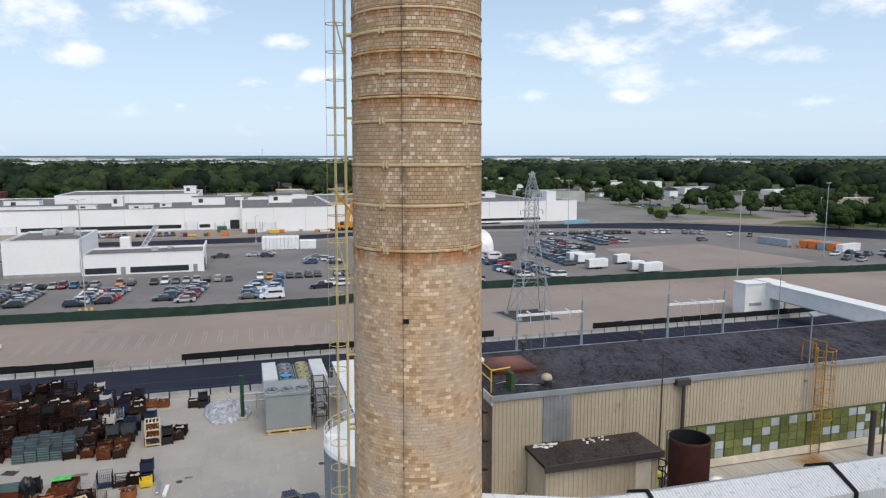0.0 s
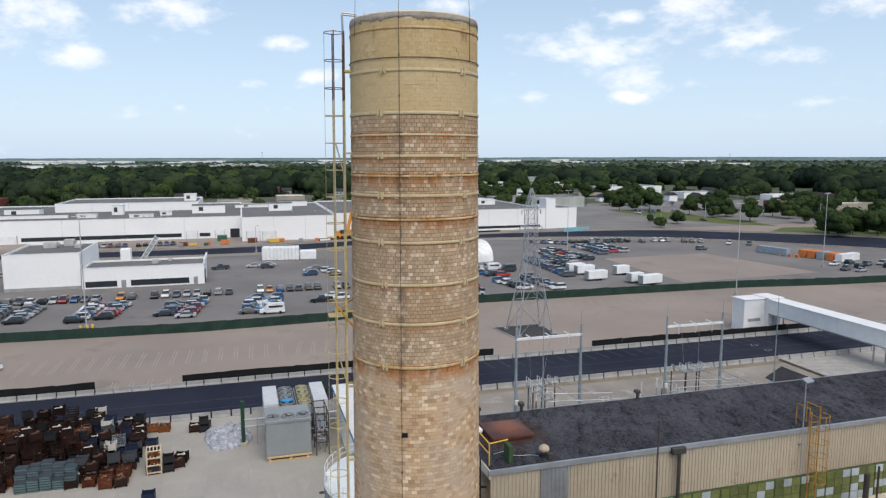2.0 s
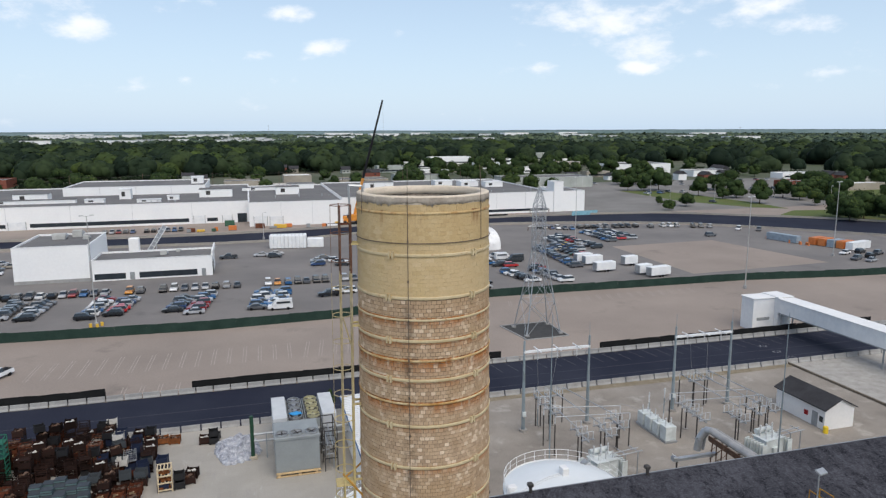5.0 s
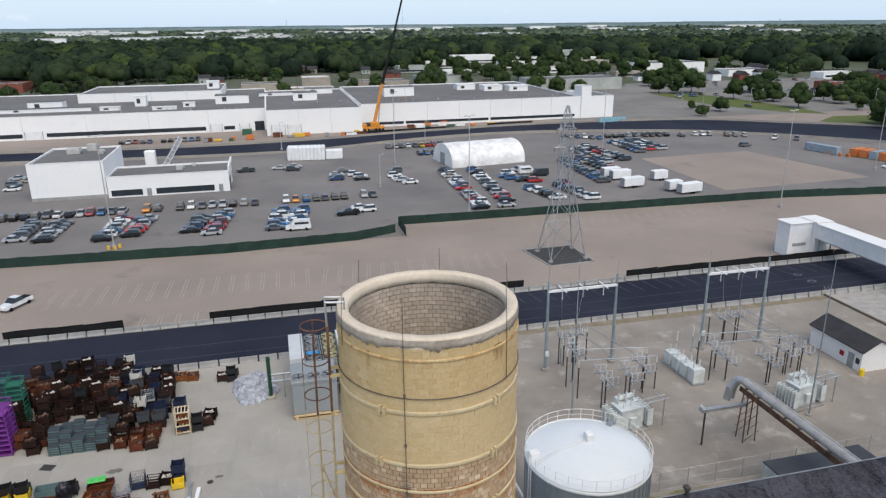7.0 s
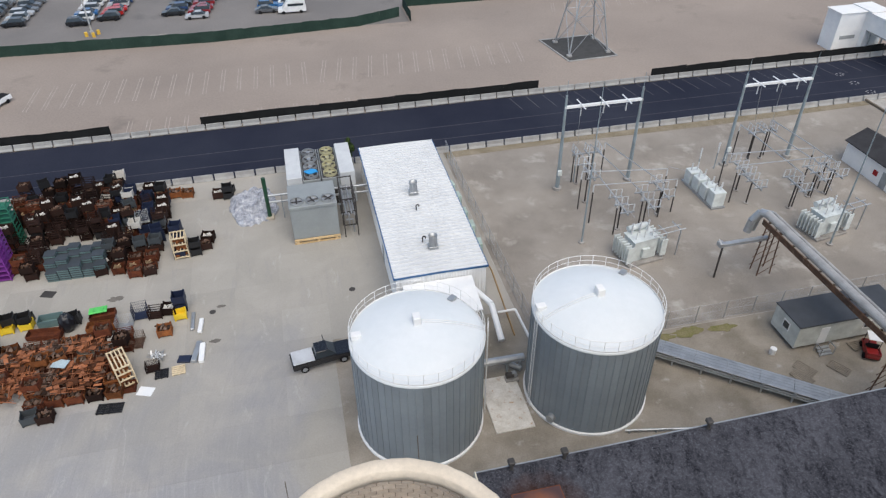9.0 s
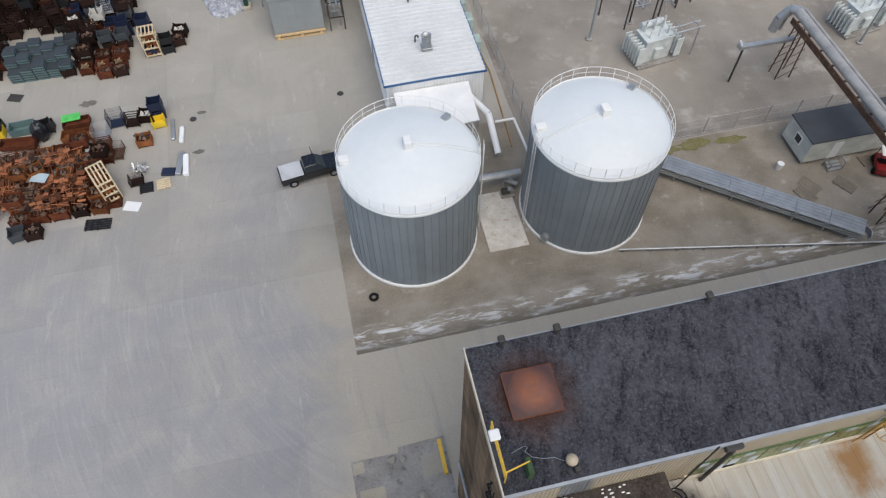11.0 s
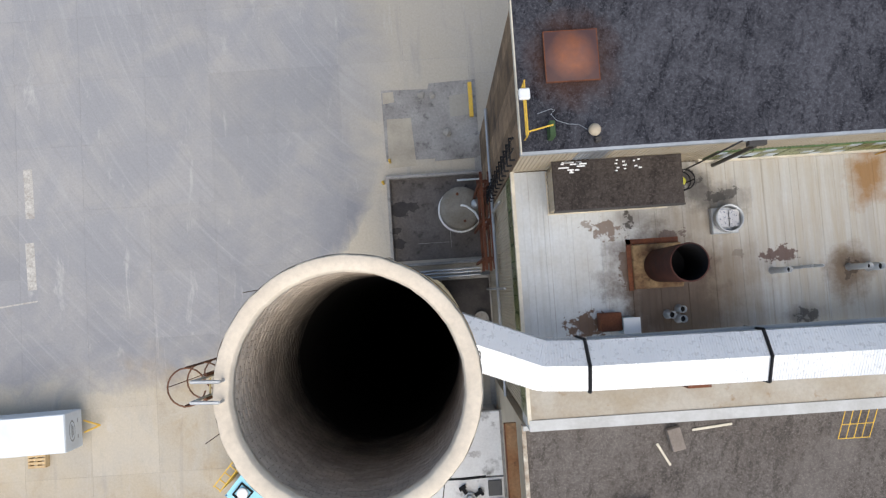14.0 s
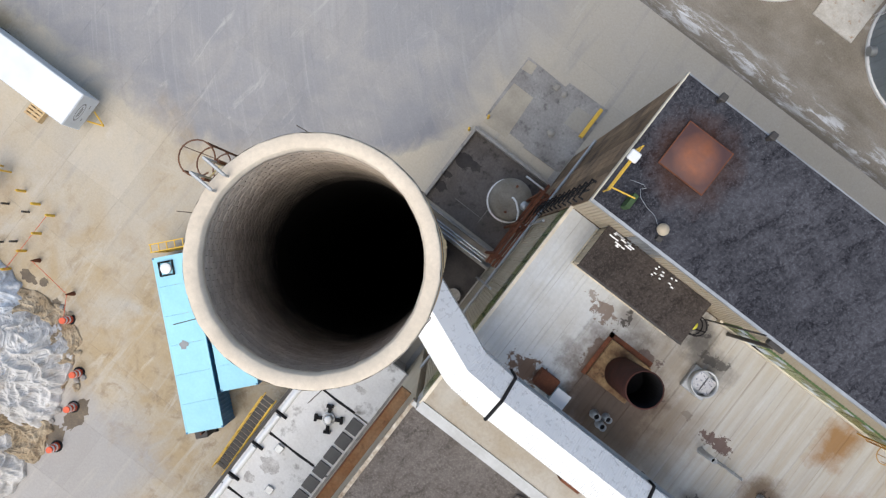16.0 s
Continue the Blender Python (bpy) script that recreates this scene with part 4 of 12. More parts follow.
LADDER_RUST = mat("ladder_rust", (0.075, 0.042, 0.034), rough=0.8, var=0.35, scale=2, fine=12, bump=0.2, tint=(0.20, 0.10, 0.06))
LADDER_GREY = mat("ladder_worn", (0.36, 0.31, 0.22), rough=0.7, var=0.25, scale=2, fine=10, bump=0.1, tint=(0.50, 0.40, 0.20))


def ladder():
    la = thing("caged_ladder", CHIM @ pose(0, 0, 0, 0, 0, 193), "yellow and rusty steel ladder with hooped safety cage", "ladder")
    # local x points out from the chimney
    top, bot, R = 38.8, 3.0, 0.255

    def at(z):
        return chim_r(z) + 0.19

    stages = ((bot, 33.4, LADDER, "yellow painted"), (33.4, 37.0, LADDER_GREY, "worn grey and yellow"), (37.0, top, LADDER_RUST, "rust-brown"))

    def paint(z):
        return LADDER if z < 33.4 else LADDER_GREY if z < 37.0 else LADDER_RUST

    for z0, z1, mt, lab in stages:
        for y in (-0.16, 0.16):
            part("rail", T(((at(z0), y, z0), (at(z1), y, z1), 0.028), n=6), mt, la, lab + " rail")
        for a in (-85, 0, 85):
            xo, yo = R + R * math.cos(radians(a)), R * math.sin(radians(a))
            part("cage_strip", T(((at(z0) + xo, yo, z0), (at(z1) + xo, yo, z1), 0.006 if a == 0 else 0.017), n=5), mt, la)
    rung = mesh_of(T(((0, -0.16, 0), (0, 0.16, 0), 0.012), n=5), "rung", LADDER)
    z = bot + 0.2
    while z < top:
        ob = new("rung", rung)
        ob.parent = la
        ob.matrix_local = pose(at(z), 0, z)
        z += 0.3
    for k in range(44):
        z = top - 0.02 - 0.73 * k
        bm = bmesh.new()
        ring(bm, (at(z) + R, 0, z), R, 0.012, 20, 5, -170, 170)
        part("hoop", bm, paint(z), la)
        if k % 3 == 1:
            for y in (-0.19, 0.13):
                part("bracket", B((chim_r(z) - 0.05, at(z), y, y + 0.06, z - 0.3, z - 0.25)), LADDER, la)
        if k in (4, 12, 22):
            part("stay", T(((at(z) + 0.02, 0.16, z - 0.9), (at(z) + R, 0.28, z), 0.02), n=5), paint(z), la)
    # a pair of galvanised grab rails bent over the rim
    for y in (-0.13, 0.13):
        part("grab_rail", T(((1.935, y, top - 0.3), (1.95, y, 39.28), 0.02), ((1.95, y, 39.28), (1.60, y, 39.26), 0.024), ((1.60, y, 39.26), (1.59, y, 39.03), 0.02), n=6), GREY_METAL, la, "galvanised grab rail over the rim")
    # a work platform bracket part way up
    z = 31.2
    part("platform_bracket", T(((chim_r(z) - 0.03, 0.2, z - 0.5), (at(z) + 0.32, 0.25, z + 0.25), 0.03), ((chim_r(z) - 0.03, -0.2, z + 0.3), (at(z) + 0.25, -0.22, z - 0.1), 0.03), n=5), mat("ladder_orange", (0.62, 0.33, 0.06), rough=0.6), la, "orange-yellow rest bracket")
    part("rest_plate", B((at(z) + 0.02, at(z) + 0.5, -0.22, 0.22, z - 0.14, z - 0.1)), LADDER, la)
    return la


chimney()
ladder()

# ---- boiler house and its roofs ----
def tin_material():
    """Galvanised sheet gone chalky in the west and tan in the east, with rust and smut where things leak on it."""
    m = mat("tin_roof", (0.50, 0.53, 0.555), rough=0.55, metal=0.1, var=0.09, scale=0.35, fine=7, bump=0.05, tint=(0.42, 0.42, 0.41))
    nt = m.node_tree
    N, K = nt.nodes, nt.links
    b = N["Principled BSDF"]
    c = b.inputs["Base Color"].links[0].from_socket
    geo = N.new("ShaderNodeNewGeometry")
    rot = N.new("ShaderNodeMapping")
    rot.inputs["Rotation"].default_value = (0, 0, radians(-A0))
    K.new(geo.outputs["Position"], rot.inputs["Vector"])

    def noise(scale, detail, stretch):
        mp = N.new("ShaderNodeMapping")
        mp.inputs["Scale"].default_value = stretch
        K.new(rot.outputs[0], mp.inputs["Vector"])
        n = N.new("ShaderNodeTexNoise")
        n.inputs["Scale"].default_value, n.inputs["Detail"].default_value, n.inputs["Roughness"].default_value = scale, detail, 0.65
        K.new(mp.outputs[0], n.inputs["Vector"])
        return n.outputs["Fac"]

    def rng(sock, lo, hi, p=0.0, q=1.0):
        r = N.new("ShaderNodeMapRange")
        K.new(sock, r.inputs["Value"])
        for k, v in zip(("From Min", "From Max", "To Min", "To Max"), (lo, hi, p, q)):
            r.inputs[k].default_value = v
        return r.outputs[0]

    def calc(op, p, q):
        x = N.new("ShaderNodeMath")
        x.operation = op
        for i, v in enumerate((p, q)):
            if isinstance(v, (int, float)):
                x.inputs[i].default_value = v
            else:
                K.new(v, x.inputs[i])
        return x.outputs[0]

    def mix(fac, p, col):
        x = N.new("ShaderNodeMix")
        x.data_type = "RGBA"
        K.new(fac, x.inputs["Factor"])
        K.new(p, x.inputs["A"])
        x.inputs["B"].default_value = (*col, 1)
        return x.outputs["Result"]

    sep = N.new("ShaderNodeSeparateXYZ")
    K.new(rot.outputs[0], sep.inputs[0])
    streak = noise(1.1, 6, (2.4, 0.16, 1))
    cloud = noise(0.9, 7, (1, 1, 1))
    grit = noise(2.6, 10, (1, 1, 1))
    X, Y = sep.outputs["X"], sep.outputs["Y"]
    c = mix(calc("MULTIPLY", rng(X, 13.5, 17.5), rng(streak, 0.3, 0.7, 0.35, 0.95)), c, (0.345, 0.305, 0.24))
    c = mix(rng(noise(1.6, 7, (1.2, 0.10, 1)), 0.52, 0.70, 0, 0.4), c, (0.30, 0.28, 0.25))
    c = mix(calc("MULTIPLY", rng(X, 27, 37), rng(cloud, 0.35, 0.6, 0, 0.7)), c, (0.36, 0.19, 0.07))
    # dirt held in the side laps of the sheets
    lap = calc("ABSOLUTE", calc("SUBTRACT", calc("FRACT", calc("MULTIPLY", X, 1 / 0.78), 0), 0.5), 0)
    c = mix(calc("MULTIPLY", rng(lap, 0.035, 0.0), rng(noise(1.4, 6, (1.3, 0.22, 1)), 0.44, 0.62, 0.05, 0.6)), c, (0.17, 0.145, 0.115))
    # rust washed down the sheets from the stack
    west = rng(calc("ADD", X, rng(grit, 0.3, 0.7, 0.2, -0.2)), 14.25, 14.7)
    wash = calc("MULTIPLY", calc("MULTIPLY", west, rng(X, 17.4, 21.2, 1, 0)), rng(Y, 22.7, 21.4))
    c = mix(calc("MULTIPLY", wash, rng(streak, 0.30, 0.58, 0.6, 0.97)), c, (0.078, 0.044, 0.023))

    def spot(c, u, v, r, ky, force, col, crisp):
        d = N.new("ShaderNodeVectorMath")
        d.operation = "LENGTH"
        sh = N.new("ShaderNodeVectorMath")
        sh.operation = "MULTIPLY_ADD"
        K.new(rot.outputs[0], sh.inputs[0])
        sh.inputs[1].default_value = (1 / r, 1 / (r * ky), 0)
        sh.inputs[2].default_value = (-u / r, -v / (r * ky), 0)
        K.new(sh.outputs[0], d.inputs[0])
        if crisp:
            f = rng(calc("ADD", d.outputs["Value"], rng(grit, 0.3, 0.7, 0.75, -0.75)), 0.62, 0.76, force, 0)
        else:
            f = rng(calc("ADD", d.outputs["Value"], rng(cloud, 0.25, 0.75, 0.55, -0.55)), 0.35, 1.15, force, 0)
        return mix(f, c, col)

    soft = ((18.4, 20.3, 1.9, 0.8, 0.55, (0.16, 0.115, 0.07)), (15.9, 19.6, 1.9, 0.8, 0.9, (0.07, 0.042, 0.024)), (17.2, 19.4, 1.5, 0.8, 0.75, (0.10, 0.065, 0.038)), (15.9, 21.0, 2.2, 0.75, 0.9, (0.06, 0.036, 0.024)), (17.4, 22.9, 1.9, 0.45, 0.5, (0.15, 0.115, 0.08)), (18.6, 24.1, 1.3, 0.5, 0.75, (0.07, 0.062, 0.056)), (17.6, 24.9, 0.9, 0.7, 0.75, (0.055, 0.05, 0.046)), (15.0, 23.4, 1.1, 0.4, 0.55, (0.09, 0.075, 0.065)),
            (24.15, 20.5, 1.0, 1.0, 0.85, (0.11, 0.065, 0.03)), (25.25, 24.6, 0.9, 1.3, 0.9, (0.24, 0.12, 0.03)), (28.0, 21.5, 1.6, 1.0, 0.6, (0.24, 0.10, 0.035)), (22.0, 18.7, 0.8, 0.6, 0.65, (0.10, 0.09, 0.08)), (17.5, 18.5, 1.6, 0.35, 0.6, (0.10, 0.075, 0.05)))
    flakes = ((13.75, 22.95, 0.62, 0.7, 0.85, (0.15, 0.105, 0.08)), (13.0, 23.2, 0.36, 0.6, 0.7, (0.17, 0.13, 0.10)), (14.75, 23.2, 0.22, 2.2, 0.9, (0.04, 0.034, 0.03)), (16.5, 22.55, 0.7, 0.4, 0.85, (0.085, 0.055, 0.045)), (17.45, 24.95, 0.55, 0.9, 0.9, (0.035, 0.03, 0.028)), (18.5, 24.05, 0.6, 0.4, 0.85, (0.045, 0.04, 0.036)), (19.1, 24.2, 0.45, 0.6, 0.8, (0.05, 0.045, 0.04)),
              (21.1, 21.4, 0.85, 0.5, 0.92, (0.085, 0.045, 0.036)), (12.6, 18.85, 0.95, 0.7, 0.95, (0.11, 0.058, 0.03)), (22.1, 18.75, 0.5, 0.8, 0.8, (0.05, 0.045, 0.04)), (24.1, 20.6, 0.4, 1.0, 0.9, (0.05, 0.03, 0.016)), (17.4, 21.2, 0.7, 0.8, 0.9, (0.05, 0.028, 0.022)), (19.3, 21.6, 0.3, 0.6, 0.6, (0.13, 0.10, 0.08)), (14.5, 21.2, 0.35, 3.0, 0.8, (0.075, 0.04, 0.022)))
    for crisp, marks in ((False, soft), (True, flakes)):
        for u, v, r, ky, force, col in marks:
            c = spot(c, u, v, r * 1.15, ky, force, col, crisp)
    K.new(c, b.inputs["Base Color"])
    return m


TIN = tin_material()
PLANK = mat("weathered_west_wall", (0.25, 0.172, 0.108), rough=0.85, var=0.35, scale=0.5, fine=6, bump=0.2, tint=(0.07, 0.052, 0.042), each=0.3)
GREEN_GLASS = mat("green_pane", (0.14, 0.16, 0.045), rough=0.3, var=0.15, scale=1, fine=5, bump=0.05, tint=(0.10, 0.12, 0.04), each=0.3)
PALE_PANE = mat("pale_pane", (0.46, 0.52, 0.56), rough=0.4, var=0.1, scale=1, fine=5, bump=0.03, each=0.2)
GREEN_STEEL = mat("green_sash", (0.07, 0.13, 0.05), rough=0.6, var=0.2, bump=0.05)
HOOD = mat("rusty_hood", (0.26, 0.088, 0.035), rough=0.6, metal=0.1, var=0.15, scale=0.9, fine=7, bump=0.05, tint=(0.16, 0.075, 0.06))
BEIGE_TRIM = mat("cream_trim", (0.68, 0.62, 0.50), rough=0.6, var=0.1, scale=1, fine=6, bump=0.05)


SHED_FELT = felt("shed_felt", (0.052, 0.044, 0.040), (0.068, 0.058, 0.053), (0.022, 0.019, 0.018), 0.8)


def ring_stain_sheen(m, u, v, r0, r1, inner, outer, col, wobble):
    """A round tint (stain on the tar, painted sheen on the hood) centred on a point of the site, from strength inner to
    strength outer between two radii.
    """
    nt = m.node_tree
    N, K = nt.nodes, nt.links
    b = N["Principled BSDF"]
    geo = N.new("ShaderNodeNewGeometry")
    d = N.new("ShaderNodeVectorMath")
    d.operation = "DISTANCE"
    K.new(geo.outputs["Position"], d.inputs[0])
    here = site(u, v).translation
    flat_ = N.new("ShaderNodeVectorMath")
    flat_.operation = "MULTIPLY"
    flat_.inputs[1].default_value = (1, 1, 0)
    K.new(geo.outputs["Position"], flat_.inputs[0])
    K.new(flat_.outputs[0], d.inputs[0])
    d.inputs[1].default_value = (here.x, here.y, 0)
    n = N.new("ShaderNodeTexNoise")
    n.inputs["Scale"].default_value, n.inputs["Detail"].default_value = 1.6, 6
    K.new(geo.outputs["Position"], n.inputs["Vector"])
    add = N.new("ShaderNodeMath")
    add.operation = "MULTIPLY_ADD"
    add.inputs[1].default_value = wobble
    K.new(n.outputs["Fac"], add.inputs[0])
    K.new(d.outputs["Value"], add.inputs[2])
    r = N.new("ShaderNodeMapRange")
    K.new(add.outputs[0], r.inputs["Value"])
    for k, x in zip(("From Min", "From Max", "To Min", "To Max"), (r0 + wobble / 2, r1 + wobble / 2, inner, outer)):
        r.inputs[k].default_value = x
    mx = N.new("ShaderNodeMix")
    mx.data_type = "RGBA"
    K.new(r.outputs[0], mx.inputs["Factor"])
    K.new(b.inputs["Base Color"].links[0].from_socket, mx.inputs["A"])
    mx.inputs["B"].default_value = (*col, 1)
    K.new(mx.outputs["Result"], b.inputs["Base Color"])


ring_stain_sheen(TAR, 11.9, 29.1, 0.9, 2.1, 0.6, 0, (0.075, 0.035, 0.022), 1.3)
# hood rust darkens to the edges, which paints in the middle's sheen
ring_stain_sheen(HOOD, 11.9, 29.15, 0.42, 0.98, 0, 0.9, (0.06, 0.03, 0.03), 0.5)


def ribbed(parent, name, x0, y0, z0, length, height, rot, material, label="", pitch=0.16, depth=0.028):
    bm = bmesh.new()
    corrugated(bm, length, height, pitch, depth)
    return part(name, bm, material, parent, label, m=pose(x0, y0, z0, 0, 0, rot))


def blob(n, r, seed, ky=1.0):
    rnd = random.Random(seed)
    return [(r * rnd.uniform(0.6, 1.1) * math.cos(2 * math.pi * i / n), ky * r * rnd.uniform(0.6, 1.1) * math.sin(2 * math.pi * i / n)) for i in range(n)]


def boiler_house():
    bh = thing("boiler_house", site(9.85, 0), "tall boiler house clad in cream ribbed sheet with black tar roof", "factory building")
    Lx, zt, zl = 78.0, 22.76, 18.45
    part("high_block", B((0.06, Lx, 25.74, 31.5, 0, zt - 0.1)), MORTAR, bh, "dark wall core")
    part("low_block", B((0.10, Lx, 15.0, 25.72, 0, zl - 0.15)), MORTAR, bh, "dark wall core")
    # south face of the high block: cream ribbed sheets above a band of sash windows
    for i in range(26):
        x = 0.02 + 3.0 * i
        low = 18.5 if x < 8 else 20.5
        if i != 0:
            ribbed(bh, "cladding_sheet", x, 25.7, low, 2.98, zt - 0.12 - low, 0, CREAM, "cream ribbed cladding sheet")
        else:
            ribbed(bh, "cladding_sheet", x, 25.7, low, 2.2, zt - 0.12 - low, 0, CREAM, "cream ribbed cladding sheet")
            ribbed(bh, "patch_sheet", 2.25, 25.69, 20.6, 1.3, 2.0, 0, GREY_METAL, "bare galvanised patch sheet", pitch=0.18)
    part("flashing", B((-0.1, Lx, 25.58, 25.695, zt - 0.14, zt + 0.07)), GREY_METAL, bh, "grey roof edge flashing")
    part("north_edge", B((-0.1, Lx, 31.53, 31.58, zt - 0.3, zt + 0.06)), GREY_METAL, bh, "pale metal roof edge strip")
    part("west_edge", B((-0.07, -0.021, 25.6, 31.6, zt - 0.3, zt + 0.08)), BEIGE_TRIM, bh, "cream roof edge strip")
    # west wall: weathered boards
    for j in range(12):
        part("wall_board", B((0.0, 0.08, 25.72 + 0.485 * j, 26.19 + 0.485 * j, 0, zt - 0.3)), PLANK, bh, "stained weathered wall board")
    for i in range(26):
        ribbed(bh, "north_sheet", 3.0 * i + 3.0, 31.5, 0, 2.98, zt - 0.32, 180, CREAM)
    part("tar_roof", B((-0.02, Lx, 25.7, 31.52, zt - 0.1, zt + 0.04)), TAR, bh, "black mottled tar roof")
    # low block
    for j in range(7):
        y0 = 15.0 + 1.53 * j
        ribbed(bh, "west_sheet", 0.07, y0 + 1.52, 0, 1.52, 15.6, -90, CREAM, "cream ribbed cladding sheet")
        fr = part("west_window", B((0.02, 0.09, y0 + 0.02, y0 + 1.5, 15.65, 18.2)), GREEN_STEEL, bh, "green steel sash window")
        for a in range(2):
            for c in range(3):
                part("pane", B((0.0, 0.018, y0 + 0.06 + 0.73 * a, y0 + 0.73 + 0.73 * a, 15.72 + 0.83 * c, 16.48 + 0.83 * c)), GREEN_GLASS, fr)
    part("low_edge", B((-0.05, 0.1, 14.9, 25.7, 18.2, 18.55)), BEIGE_TRIM, bh, "pale roof edge trim")
    # ribbed tin roof sheets with standing seams
    prof = [(0, zl - 0.16), (1.199, zl - 0.16), (1.199, zl + 0.022), (1.17, zl + 0.022), (1.13, zl)]
    for xr in (0.9, 0.6, 0.3):
        prof += [(xr + 0.06, zl), (xr + 0.02, zl + 0.009), (xr - 0.02, zl + 0.009), (xr - 0.06, zl)]
    prof.append((0, zl))
    bm = bmesh.new()
    ends = [[bm.verts.new((x, y, z)) for x, z in prof] for y in (15.05, 25.66)]
    for k in range(len(prof)):
        j = (k + 1) % len(prof)
        bm.faces.new((ends[0][k], ends[0][j], ends[1][j], ends[1][k]))
    tin = mesh_of(bm, "roof_sheet", TIN)
    for i in range(64):
        x = 0.1 + 1.2 * i
        ob = new("roof_sheet", tin)
        ob.parent = bh
        ob.matrix_local = pose(x, 0, 0)
    part("parapet", B((0.0, Lx, 14.6, 15.06, 16.0, zl + 0.12)), mat("ledge_grey", (0.50, 0.51, 0.51), rough=0.6, var=0.1, scale=0.7, fine=6, tint=(0.40, 0.40, 0.39)), bh, "pale grey parapet strip")
    part("south_ledge", B((0.1, Lx, 15.07, 16.75, zl - 0.1, zl + 0.07)), mat("dusty_ledge", (0.43, 0.40, 0.35), var=0.12, scale=0.6, fine=6, tint=(0.35, 0.30, 0.23), spots=0.12, spot_col=(0.24, 0.15, 0.07)), bh, "dusty flat ledge along the parapet")
    # window band
    rnd = random.Random(9)
    for i in range(16):
        x = 8.15 + 1.5 * i
        fr = part("window", B((x, x + 1.48, 25.62, 25.7, 18.85, 20.45)), GREEN_STEEL, bh, "green steel sash window with patched panes")
        for a in range(3):
            for c in range(4):
                r = rnd.random() + (0.16 if c < 2 else -0.08) + 0.22 * math.sin(i * 1.9 + a * 0.6)
                mt = GREEN_GLASS if r < 0.74 else PALE_PANE if r < 1.06 else BLACK if r < 1.16 else CREAM
                part("pane", B((x + 0.03 + 0.48 * a, x + 0.48 + 0.48 * a, 25.595, 25.625, 18.89 + 0.39 * c, 19.25 + 0.39 * c)), mt, fr, "" if mt is GREEN_GLASS else "pale replaced pane" if mt is PALE_PANE else "broken black pane" if mt is BLACK else "boarded pane")
    part("blind_band", B((8.15 + 24, Lx, 25.6, 25.7, 18.85, 20.45)), GREEN_STEEL, bh, "green window band")
    part("sill", B((8.0, Lx, 25.55, 25.68, 18.5, 18.86)), BEIGE_TRIM, bh, "pale window sill wall")
    return bh


def south_building():
    sb = thing("south_building", site(9.7, 0), "lower factory block with brown felt roof and pale edges", "factory building")
    part("block", B((0.05, 78, -30, 14.58, 0, 16.9)), CREAM, sb)
    part("roof", B((0.12, 78, -30, 14.4, 16.9, 17.0)), TAR_BROWN, sb, "stained brown felt roof")
    part("north_ledge", B((0.0, 78, 14.4, 14.6, 16.9, 17.35)), MATS["ledge_grey"], sb, "pale metal ledge")
    part("west_ledge", B((-0.06, 0.12, -30, 14.6, 16.6, 17.15)), mat("flaking_paint", (0.55, 0.50, 0.42), var=0.35, scale=2, fine=10, tint=(0.22, 0.16, 0.11)), sb, "flaking pale roof edge")
    part("gutter", B((-0.62, -0.08, -30, 14.3, 14.6, 14.9)), mat("rusty_tan_gutter", (0.25, 0.155, 0.09), rough=0.85, var=0.3, scale=0.7, fine=7, bump=0.2, tint=(0.20, 0.095, 0.045), spots=0.2, spot_col=(0.07, 0.045, 0.03)), sb, "rust-streaked gutter along the west wall")
    part("gutter_lip", B((-0.66, -0.62, -30, 14.3, 14.6, 15.05)), RUST, sb, "rusty gutter lip")
    return sb


WORN_YELLOW = mat("worn_yellow_paint", (0.50, 0.28, 0.035), rough=0.7, var=0.35, scale=1.5, fine=10, bump=0.1, tint=(0.22, 0.10, 0.03))
BIN_LIME = mat("lime_valve", (0.62, 0.60, 0.06), rough=0.5, var=0.1)


